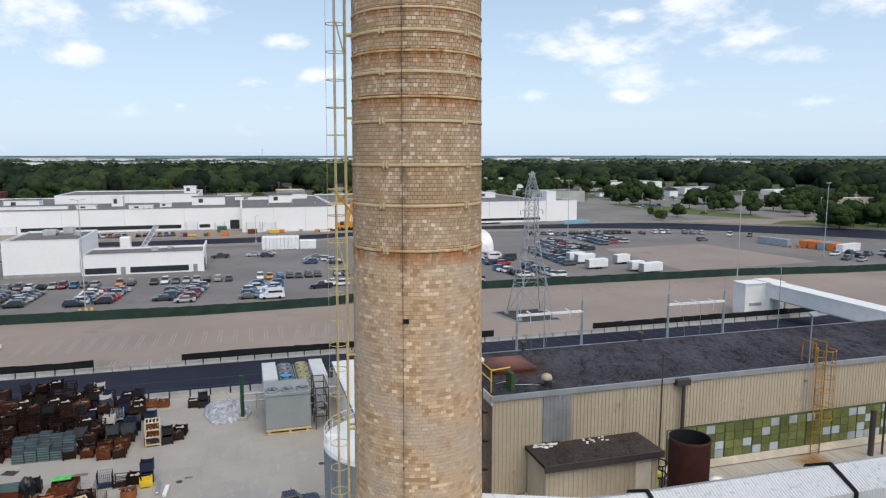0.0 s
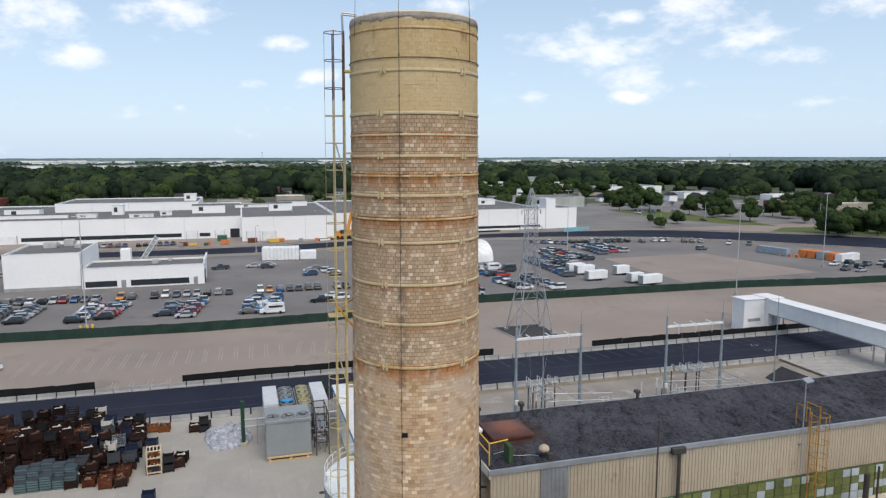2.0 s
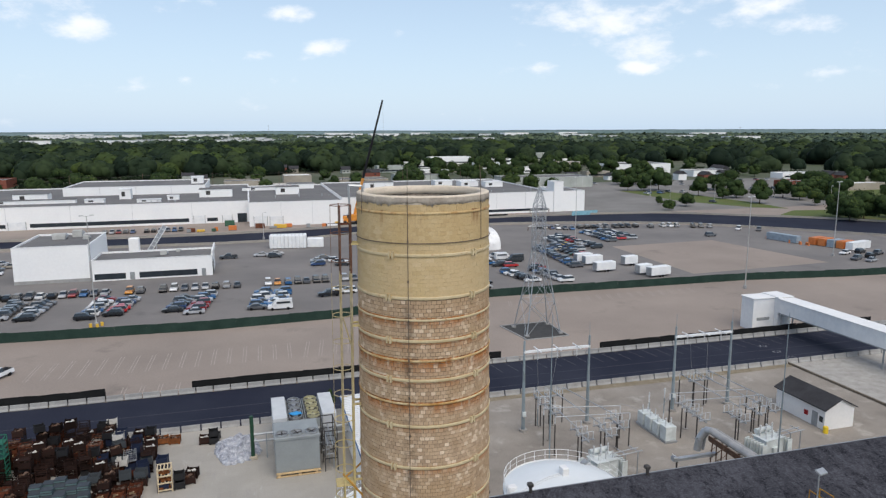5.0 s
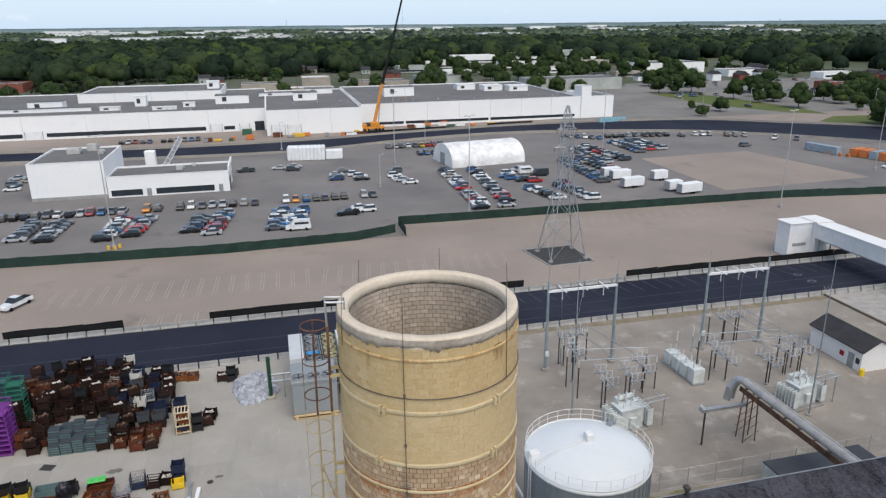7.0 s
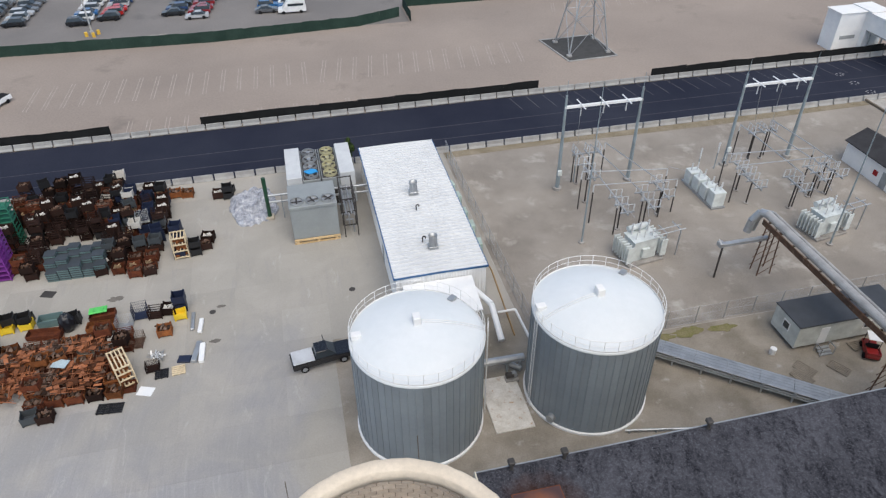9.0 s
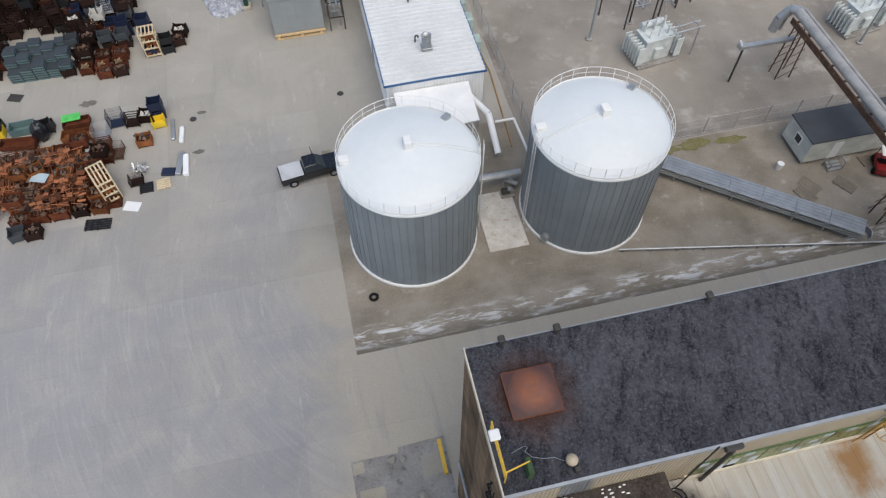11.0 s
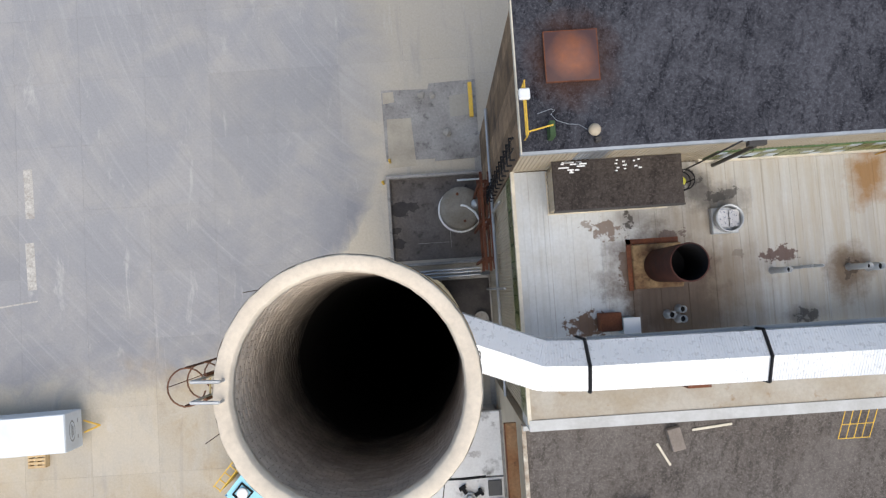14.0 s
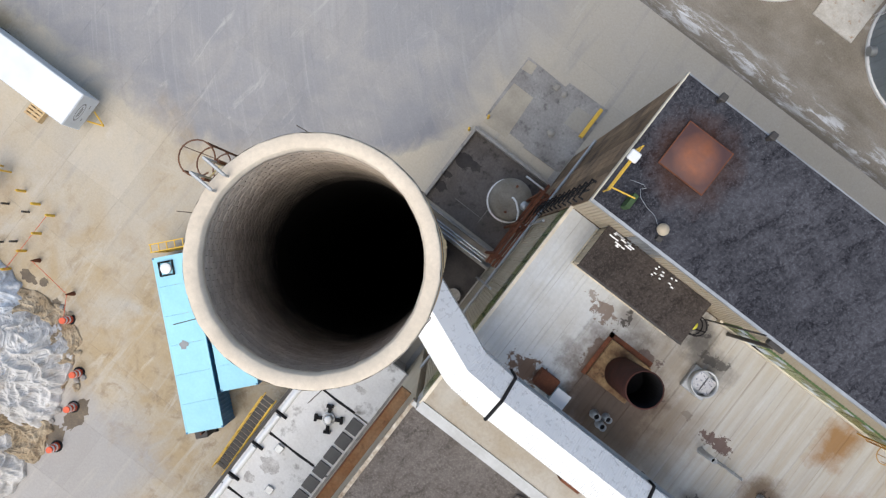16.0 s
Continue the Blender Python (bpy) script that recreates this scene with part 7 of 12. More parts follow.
    for k in range(12):
        part("bracket", B((-0.2, 0.02, -0.45, -0.38, 9.0 + 1.2 * k, 9.06 + 1.2 * k), (-0.2, -0.14, -0.38, 0.38, 9.0 + 1.2 * k, 9.06 + 1.2 * k), (-0.2, 0.02, 0.38, 0.45, 9.0 + 1.2 * k, 9.06 + 1.2 * k)), BLACK, bl)
    rung = mesh_of(T(((-0.16, -0.2, 0), (-0.16, 0.2, 0), 0.009), n=4), "rung", BLACK)
    for k in range(50):
        ob = new("rung", rung)
        ob.parent, ob.matrix_local = bl, pose(0, 0, 8.2 + 0.3 * k)


def pads():
    pd = thing("stained_pad", site(0, 0), "dark stained old concrete pad with pale patches", "concrete pad", kind="structure")
    part("slab", P([(3.2, 30.1), (9.8, 30.1), (9.8, 35.6), (6.5, 35.5), (6.4, 35.1), (3.1, 35.2)], -0.1, 0.012), OLD_PAD, pd)
    part("patch", P([(3.35, 29.6), (5.3, 29.7), (5.1, 33.1), (3.4, 33.1)], -0.1, 0.02), TAN_PAD, pd, "pale tan patch")
    part("patch", P([(3.2, 34.2), (4.0, 34.3), (3.95, 35.05), (3.2, 35.0)], -0.1, 0.02), TAN_PAD, pd, "pale tan patch")
    part("patch", P([(7.9, 33.0), (9.3, 33.1), (9.2, 34.6), (7.9, 34.5)], -0.1, 0.02), CONCRETE, pd, "grey patch")
    part("curb", P([(6.6, 29.9), (9.6, 30.0), (9.6, 31.2), (6.9, 31.2)], -0.1, 0.06), OLD_PAD, pd)
    yb = thing("yellow_barrier", site(9.35, 32.7), "yellow steel barrier beam on short posts", "barrier")
    part("beam", B((-0.14, 0.14, 0, 2.4, 0.7, 1.1), bevel=0.03), YELLOW, yb)
    for y in (0.3, 2.1):
        part("post", B((-0.07, 0.07, y - 0.07, y + 0.07, 0, 0.75)), DARK_STEEL, yb)
    for u, v in ((3.45, 30.05), (2.9, 28.55)):
        bo = thing("bollard", site(u, v), "short yellow steel bollard with domed top", "bollard", "bollards by the pit")
        bm = bmesh.new()
        lathe(bm, [(0.09, 0), (0.09, 0.85), (0.06, 0.93), (0.001, 0.95)], 14)
        part("post", bm, YELLOW, bo, smooth=True)
    rnd = random.Random(8)
    for u, v, r in ((5.9, 34.7, 0.3), (6.7, 34.6, 0.25), (7.6, 31.9, 0.3), (7.7, 31.7, 0.15)):
        bm = bmesh.new()
        bmesh.ops.create_icosphere(bm, subdivisions=2, radius=r)
        for v_ in bm.verts:
            v_.co *= rnd.uniform(0.75, 1.1)
            v_.co.z *= 0.6
        solid("rubble", moved(bm, pose(0, 0, r * 0.35)), CONCRETE, site(u, v), "pale lump of broken concrete", "rubble", "rubble lumps")
    tr = bmesh.new()
    ring(tr, (0, 0, 0.12), 0.28, 0.12, 24, 8)
    solid("old_tyre", tr, BLACK, site(6.9, 52.5 - 4.8), "black worn tyre lying flat by the tank", "tyre", smooth=True)
    for u, v in ((7.56, 71.0), (-6.6, 70.8)):
        solid("manhole_cover", T(((0, 0, 0), (0, 0, 0.012), 0.33), n=24), DARK_STEEL, site(u, v), "round dark iron manhole cover", "manhole cover", "manhole covers")


def container(u, v, rot, length, label, side, top):
    cn = thing("shipping_container", site(u, v, 0, rot), label, "container", "blue containers")
    w, h = 2.44, 2.6
    ribbed(cn, "side", 0, 0, 0.12, length, h - 0.24, 0, side, pitch=0.28, depth=0.035)
    ribbed(cn, "side", length, w, 0.12, length, h - 0.24, 180, side, pitch=0.28, depth=0.035)
    for x in (0.0, length - 0.06):
        part("end", B((x, x + 0.06, 0.05, w - 0.05, 0.12, h - 0.1)), side, cn)
    for k in range(6):
        part("roof_panel", B((length / 6 * k + 0.007, length / 6 * (k + 1) - 0.007, 0.06, w - 0.06, h - 0.12, h)), top, cn)
    for x in (0, length - 0.12):
        for y in (-0.04, w - 0.08):
            part("corner_post", B((x, x + 0.12, y, y + 0.12, 0, h + 0.02)), side, cn)
    for y in (-0.04, w - 0.06):
        part("rail", B((0.12, length - 0.12, y, y + 0.1, h - 0.12, h + 0.01), bevel=0.01), top, cn)
    return cn


def south_yard():
    container(-8.35, 8.55, -41.3, 11.9, "light blue forty-foot container with shade painted into its blue side", SHADED_BLUE, CYAN)
    container(-6.97, 11.08, -41.3, 10.2, "light blue container under the chimney", SHADED_BLUE, CYAN)
    rf = thing("roof_fan", site(-7.2, 8.6, 2.6, -41.3), "round white fan in a black square frame on the container", "fan")
    part("frame", B((-0.5, 0.5, -0.5, -0.4, 0, 0.1), (-0.5, 0.5, 0.4, 0.5, 0, 0.1), (-0.5, -0.4, -0.4, 0.4, 0, 0.1), (0.4, 0.5, -0.4, 0.4, 0, 0.1)), BLACK, rf, "black square frame")
    part("fan", lathe(bmesh.new(), [(0.36, 0), (0.36, 0.2), (0.26, 0.24), (0.001, 0.25)], 20), WHITE, rf)
    yg = thing("end_railing", site(-8.62, 8.82, 0, 48.7), "yellow picket railing at the container end", "railing")
    for k in range(9):
        part("picket", B((0.27 * k, 0.27 * k + 0.07, 0, 0.06, 0, 2.75)), YELLOW, yg)
    for z, y in ((2.65, -0.02), (2.65, 0.5), (1.4, -0.02)):
        part("rail", B((-0.05, 2.3, y, y + 0.07, z, z + 0.08)), YELLOW, yg)
    part("brace", B(*((0.54 * k, 0.54 * k + 0.06, 0.06, 0.5, 2.66, 2.72) for k in range(5))), YELLOW, yg)
    for k, (u, v, r) in enumerate(((-6.0, 9.2, 0.28), (-3.2, 5.3, 0.34))):
        solid("roof_stain", P([(a, b) for a, b in blob(14, r, 90 + k)], 0, 0.012), GREY_PAINT, site(u, v, 2.602), "grey rubbed stain on the container roof", "stain", "roof stains")
    gs = thing("generator_set", site(0.55, 0.95, 0, -41.3), "black generator set with fan and tank beside the container", "generator")
    part("skid", B((-1.7, 0.9, 0.0, 1.0, 0, 0.2)), BLACK, gs)
    part("housing", B((-1.6, 0.8, 0.06, 0.94, 0.2, 1.9), bevel=0.05), DARK_STEEL, gs)
    part("fan_ring", ring(bmesh.new(), (-0.2, 0.5, 1.92), 0.34, 0.05, 20, 6), GREY_METAL, gs, "grey fan ring")
    part("exhaust", T(((0.4, 0.7, 1.85), (0.4, 0.7, 2.5), 0.07), n=8), RUST, gs)
    part("tank", T(((-1.2, 0.5, 1.95), (-0.75, 0.5, 1.95), 0.25), n=14), BLACK, gs)
    wt = thing("white_trailer", site(-18.4, 13.2, 0, 181), "white box trailer with company lettering blocked out", "trailer")
    part("box", B((0, 11.8, -1.25, 1.25, 0.75, 2.9), bevel=0.06), mat("trailer_paint", (0.60, 0.645, 0.69), rough=0.4, var=0.06, scale=0.8, fine=6, bump=0.02, tint=(0.53, 0.57, 0.61)), wt)
    part("roof", B((0.05, 11.75, -1.2, 1.2, 2.9, 2.93)), WHITE_METAL, wt)
    part("tongue", T(((0, 0.4, 0.55), (-1.1, 0, 0.55), 0.06), ((0, -0.4, 0.55), (-1.1, 0, 0.55), 0.06), n=6), YELLOW, wt, "yellow tow bar")
    oval = ring(bmesh.new(), (0, 0, 0), 0.34, 0.03, 28, 6)
    part("emblem", moved(oval, pose(-0.01, 0.0, 2.05, 0, 90, 0) @ Matrix.Diagonal((1, 1.9, 0.4, 1))), GREY_PAINT, wt, "grey oval emblem outline")
    for y0, y1, z in ((-0.42, 0.42, 2.08), (-0.3, 0.3, 1.95), (-0.7, -0.45, 1.35), (0.35, 0.6, 1.35)):
        part("lettering_bar", B((-0.012, 0.0, y0, y1, z - 0.04, z + 0.05)), GREY_PAINT, wt, "grey bar in place of lettering")
    for x in (8.5, 9.6):
        for y in (-1.1, 1.1):
            part("wheel", T(((x, y - 0.12, 0.42), (x, y + 0.12, 0.42), 0.42), n=18), BLACK, wt)
    pl = thing("timber_pallet", site(-22.3, 10.6), "small timber crate beside the trailer", "crate")
    for k in range(5):
        part("slat", B((0, 1.2, 0.25 * k, 0.25 * k + 0.16, 0.5, 0.55)), WOOD, pl)
    for x in (0, 0.55, 1.1):
        part("runner", B((x, x + 0.1, 0, 1.2, 0, 0.5)), WOOD, pl)
    # bollards
    for u, v in ((-19.15, 6.13), (-17.79, 6.03), (-16.51, 6.0), (-16.49, 4.44), (-16.57, 2.85), (-16.65, 1.19), (-19.2, 1.28), (-17.94, 1.17)):
        bo = thing("bollard", site(u, v), "yellow round-topped steel bollard on sandy concrete", "bollard", "yellow bollards")
        bm = bmesh.new()
        lathe(bm, [(0.10, 0), (0.10, 0.95), (0.07, 1.04), (0.001, 1.06)], 14)
        part("post", bm, YELLOW, bo, smooth=True)
    for u, v in ((-18.05, 5.14), (-19.53, 4.73), (-18.21, 2.37), (-17.47, 2.99)):
        solid("pipe_stub", T(((0, 0, 0), (0, 0, 0.8), 0.08), n=10), DARK_STEEL, site(u, v), "dark capped pipe stub in the concrete", "pipe stub", "pipe stubs")
    # yellow stair
    ys = thing("access_stair", site(-23.2, 3.7), "yellow steel access stair with handrails", "stair")
    for k in range(6):
        part("tread", B((0.28 * k, 0.28 * k + 0.26, 0, 0.9, 0.2 * k + 0.15, 0.2 * k + 0.19)), YELLOW, ys)
    for y in (0, 0.9):
        part("stringer", T(((0, y, 0.1), (1.7, y, 1.3), 0.05), n=6), YELLOW, ys)
        part("handrail", T(((0, y, 1.0), (1.7, y, 2.2), 0.03), ((1.7, y, 2.2), (-0.4 + 2.9, y, 2.2), 0.03), n=6), YELLOW, ys)
    part("landing", B((1.7, 2.5, -0.1, 3.0, 1.28, 1.36)), YELLOW, ys)
    for x, y in ((1.75, -0.05), (2.45, -0.05), (1.75, 2.9), (2.45, 2.9)):
        part("leg", B((x - 0.05, x + 0.05, y - 0.05, y + 0.05, 0, 2.2)), YELLOW, ys)
    # drums
    for u, v in ((-11.19, 0.93), (-8.37, -1.63), (-7.22, -3.75), (-6.47, -6.67)):
        dr = thing("traffic_drum", site(u, v), "orange and white traffic drum with black base", "traffic drum", "traffic drums")
        for k, (z0, z1, r0, r1, mt) in enumerate(((0.06, 0.3, 0.29, 0.28, ORANGE), (0.3, 0.48, 0.275, 0.265, WHITE), (0.48, 0.7, 0.26, 0.25, ORANGE), (0.7, 0.86, 0.245, 0.235, WHITE), (0.86, 1.0, 0.23, 0.22, ORANGE))):
            part("stripe", T(((0, 0, z0), (0, 0, z1), r0, r1), n=18), mt, dr)
        part("base", T(((0, 0, 0), (0, 0, 0.06), 0.42), n=18), BLACK, dr)
    for (a, b) in (((-12.07, 2.52), (-11.19, 0.93)), ((-15.4, 2.9), (-12.07, 2.52)), ((-16.5, 1.2), (-16.5, 6.0))):
        solid("red_tape", T(((*a, 0.9), (*b, 0.85), 0.02), n=4), ORANGE, site(0, 0), "sagging red barrier tape between posts", "tape", "barrier tape")
    for u, v in ((-12.07, 2.52), (-15.4, 2.9)):
        solid("tape_post", T(((0, 0, 0), (0, 0, 1.0), 0.16, 0.05), n=10), RUST, site(u, v), "small rusty tape post", "post", "tape posts")
    # heaps under plastic sheets
    for k, (u, v, rx, ry, h) in enumerate(((-12.8, -4.2, 5.0, 4.3, 2.4), (-17.5, -1.2, 3.6, 2.4, 1.6), (-11.5, -11.5, 4.6, 4.4, 2.2))):
        solid("tarped_mound", heap(rx, ry, h, 40 + k), BLUE_SHEET if k == 1 else PLASTIC_SHEET, site(u, v, 0.03), "heap covered with crumpled bluish plastic sheet" if k == 1 else "heap covered with crumpled grey plastic sheet", "covered heap", "covered heaps")
    for k, (u, v, rx, ry, h) in enumerate(((-13.3, -2.9, 5.4, 3.9, 0.4), (-10.9, -7.2, 3.9, 2.8, 0.45))):
        solid("mud_bank", heap(rx, ry, h, 60 + k), MUD, site(u, v), "low bank of tan mud and rubble under the sheets", "mud bank", "mud banks", kind="stuff")
    for k, (u, v, r, ky) in enumerate(((-6.7, -4.1, 0.75, 1.9), (-7.0, -6.3, 0.8, 1.2), (-15.3, 1.55, 0.75, 0.6), (-14.2, 1.9, 0.35, 1.0), (-12.6, 1.3, 0.4, 0.8), (-7.4, -7.9, 0.6, 1.5))):
        solid("mud_stain", P([(a, b) for a, b in blob(26, r, 300 + k, ky)], -0.03, 0.006), WET_MUD, site(u, v), "dark wet mud patch on sandy concrete", "stain", "mud stains", kind="structure")
    q = random.Random(12)
    for k in range(26):
        a, rr = q.uniform(-0.6, 1.5), q.uniform(0.95, 1.12)
        lump = bmesh.new()
        bmesh.ops.create_icosphere(lump, subdivisions=1, radius=q.uniform(0.12, 0.32))
        for w in lump.verts:
            w.co = w.co * q.uniform(0.75, 1.25)
            w.co.z = max(w.co.z * 0.7, -0.05)
        solid("rubble", lump, MUD if k % 3 else OLD_PAD, site(-13.0 + 5.2 * rr * math.cos(a), -3.6 + 4.6 * rr * math.sin(a), 0.06), "lump of rubble and clay beside the covered heap", "rubble", "rubble lumps")
    solid("tarped_mound", heap(2.9, 4.4, 0.95, 51), mat("clear_sheet", (0.44, 0.46, 0.50), rough=0.25, var=0.35, scale=1.4, fine=6, bump=0.7, tint=(0.20, 0.21, 0.25)), site(-2.4, 89.4), "low heap under pale crumpled plastic sheet", "covered heap", "covered heaps")
    # low flat-roofed annexe below the chimney
    an = thing("annexe", site(4.3, -4.0), "low white-roofed annexe with dark roof lights", "annexe")
    for y0, y1 in ((0, 4.2), (4.3, 8.6), (8.7, 12.9), (13.0, 17.0)):
        part("roof_bay", B((0.1 + max(0, (y0 - 9) * 0.05), 5.3, y0, y1, 3.6, 4.0), bevel=0.02), mat("grimy_white_roof", (0.74, 0.74, 0.735), var=0.1, scale=0.35, fine=6, tint=(0.62, 0.61, 0.60), spots=0.22, spot_col=(0.22, 0.21, 0.20)), an, "grimy white membrane roof bay")
    part("wall", B((0.3, 5.2, 0.1, 16.8, 0, 3.6)), OLD_PAD, an)
    for k in range(11):
        part("roof_light", B((4.3, 5.15, 0.3 + 1.15 * k, 1.25 + 1.15 * k, 4.0, 4.12), bevel=0.02), mat("dark_panel", (0.05, 0.052, 0.058), rough=0.4), an, "dark square roof light")
    for y in (4.25, 8.65, 12.95):
        part("tar_seam", P([(0.3, y - 0.12), (1.4, y - 0.05), (3.0, y - 0.1), (4.2, y - 0.04), (4.2, y + 0.12), (2.4, y + 0.06), (0.3, y + 0.1)], 3.9, 4.012), BLACK, an, "black tar seam across the roof")
    for y0, y1 in ((0.2, 2.4), (2.75, 4.9), (5.25, 7.4), (7.75, 9.9), (10.25, 12.4)):
        part("edge_roll", T(((0.42, y0, 4.02), (0.42, y1, 4.02), 0.2), n=14), WHITE_METAL, an, "white sheet roll along the roof edge")
    for y in (0.05, 2.57, 5.07, 7.57, 10.07):
        part("edge_strap", B((0.1, 0.95, y - 0.06, y + 0.06, 3.98, 4.26), bevel=0.02), BLACK, an, "black strap over the edge roll")
    part("dark_eave", B((-0.12, 0.09, 0.0, 16.9, 3.7, 4.02)), DARK_STEEL, an, "dark weathered eave")
    for k, (x, y, r, ky) in enumerate(((1.9, 7.0, 0.75, 0.8), (1.3, 5.6, 0.5, 0.7), (3.6, 14.4, 0.5, 0.5))):
        part("soot_mark", P([(x + a, y + b) for a, b in blob(22, r, 500 + k, ky)], 3.9, 4.006), mat("sooty_roof", (0.40, 0.385, 0.375), var=0.3, scale=1.5, fine=9, tint=(0.62, 0.61, 0.60)), an, "grey soot mark on the roof")
    part("tar_strip", B((5.3, 5.9, 6.0, 17.0, 3.7, 3.95)), OLD_PAD, an, "grey felt strip beside the wall")
    fan = part("fan_curb", lathe(bmesh.new(), [(0.42, 4.0), (0.42, 4.2), (0.34, 4.22), (0.34, 4.02)], 24), GREY_METAL, an, "round roof fan with black struts")
    fan.matrix_local = pose(3.1, 11.7, 0)
    bm = bmesh.new()
    lathe(bm, [(0.24, 4.05), (0.25, 4.42), (0.18, 4.5), (0.001, 4.5)], 18)
    part("fan", bm, WHITE, fan, smooth=True)
    for a in (30, 120, 210, 300):
        part("strut", moved(B((0.4, 0.85, -0.1, 0.1, 4.01, 4.22), (0.75, 0.92, -0.22, 0.22, 4.0, 4.3)), pose(0, 0, 0, 0, 0, a)), BLACK, fan, "black fan strut")
    for x, y in ((1.5, 8.0), (2.6, 5.5)):
        part("vent_box", B((x, x + 0.5, y, y + 0.5, 4.0, 4.2), bevel=0.03), GREY_METAL, an)
    yr = thing("access_stair", site(3.15, -0.7, 0, 0), "yellow steel stair with handrails up to the annexe roof", "stair")
    for x in (0.0, 0.85):
        part("stringer", T(((x, 0, 0.1), (x, 7.2, 3.9), 0.04), n=6), YELLOW, yr)
        part("handrail", T(((x, 0, 1.1), (x, 7.2, 4.9), 0.04), n=6), YELLOW, yr)
        for k in range(5):
            y = 0.1 + 1.7 * k
            part("rail_post", T(((x, y, 0.1 + y * 0.528), (x, y, 1.1 + y * 0.528), 0.03), n=6), YELLOW, yr)
    for k in range(18):
        part("tread", B((0.05, 0.8, 0.4 * k, 0.4 * k + 0.26, 0.18 + 0.211 * k, 0.22 + 0.211 * k)), DARK_STEEL, yr, "dark grating tread")


def heap(rx, ry, h, seed):
    """A crumpled cover over a low heap, with an uneven hem."""
    bm = bmesh.new()
    n, k = 200, 56
    off = Vector((seed * 3.1, seed * 1.7, 0))
    rows = []
    for j in range(k + 1):
        s = j / k
        row = []
        for i in range(n):
            a = 2 * math.pi * i / n
            edge = 1 + 0.22 * noise.noise(Vector((math.cos(a) * 1.6, math.sin(a) * 1.6, seed))) + 0.08 * noise.noise(Vector((math.cos(a) * 6, math.sin(a) * 6, seed)))
            x, y = rx * s * edge * math.cos(a), ry * s * edge * math.sin(a)
            p = Vector((x, y, 0)) + off
            q = p + 0.45 * Vector((noise.noise(p * 0.8 + Vector((7, 0, 0))), noise.noise(p * 0.8 + Vector((0, 19, 0))), 0))
            folds = sum(amp * max(0.0, 1 - 2.3 * abs(noise.noise(q * f + Vector((f, 0, f))))) ** 2 for f, amp in ((0.5, 0.34), (1.0, 0.26), (2.0, 0.11), (4.2, 0.05)))
            z = h * (1 - s ** 1.9) * (0.72 + 0.5 * noise.noise(p * 0.33)) + folds * (0.35 + 0.65 * min(1.0, 3.5 * (1 - s))) + 0.02
            row.append(bm.verts.new((x, y, max(z, 0.012) if j < k else 0.012)))
            if j == 0:
                break
        rows.append(row)
    for i in range(n):
        bm.faces.new((rows[0][0], rows[1][i], rows[1][(i + 1) % n]))
    for a, b in zip(rows[1:], rows[2:]):
        for i in range(n):
            t = (i + 1) % n
            bm.faces.new((a[i], b[i], b[t], a[t]))
    return bm


white_building()
piping()
coolers()
pit()
pads()
south_yard()

# ---- scrap bins and racks in the yard ----
RUST_RED = mat("red_rust", (0.066, 0.021, 0.0135), rough=0.85, var=0.3, scale=1.5, fine=12, bump=0.3, tint=(0.125, 0.04, 0.018), each=0.5)
RUST_DARK = mat("dark_rust", (0.021, 0.0125, 0.0105), rough=0.85, var=0.3, scale=1.5, fine=12, bump=0.3, tint=(0.027, 0.013, 0.010), each=0.6)
RUST_ORANGE = mat("orange_rust", (0.235, 0.085, 0.030), rough=0.85, var=0.3, scale=2, fine=12, bump=0.3, tint=(0.13, 0.05, 0.022), each=0.45)
BIN_BLUE = mat("navy_bin", (0.0091, 0.0175, 0.0504), rough=0.6, var=0.2)
BIN_GREY = mat("slate_bin", (0.0504, 0.0581, 0.0679), rough=0.6, var=0.2, tint=(0.0504, 0.0602, 0.0658))
BIN_TEAL = mat("teal_tote", (0.1211, 0.1918, 0.1918), rough=0.6, var=0.15, tint=(0.0854, 0.1414, 0.1463))
BIN_BLACK = mat("black_bin", (0.010, 0.010, 0.012), rough=0.6, var=0.2)
BIN_YELLOW = mat("yellow_bin", (0.85, 0.60, 0.03), rough=0.5, var=0.1)
BIN_GREEN = mat("green_bin", (0.12, 0.62, 0.14), rough=0.5, var=0.1)
BIN_WHITE = mat("white_scrap", (0.62, 0.60, 0.56), rough=0.6, var=0.2)
PURPLE = mat("purple_rack", (0.22, 0.04, 0.30), rough=0.6, var=0.2)
CREAM_WOOD = mat("cream_rack", (0.68, 0.56, 0.38), rough=0.75, var=0.15, scale=2, fine=9)
SCRAP_BRIGHT = mat("orange_scrap", (0.235, 0.085, 0.036), rough=0.8, var=0.4, scale=3, fine=14, bump=0.2, tint=(0.17, 0.075, 0.045), island=0.8)
SCRAP_BITS = mat("scrap_bits", (0.085, 0.043, 0.026), rough=0.8, var=0.4, scale=3, fine=14, bump=0.3, tint=(0.15, 0.11, 0.09), island=0.8)


TAN_BITS = mat("tan_offcuts", (0.36, 0.26, 0.16), rough=0.8, var=0.3, scale=3, fine=12, bump=0.1, tint=(0.22, 0.14, 0.08), island=0.6)


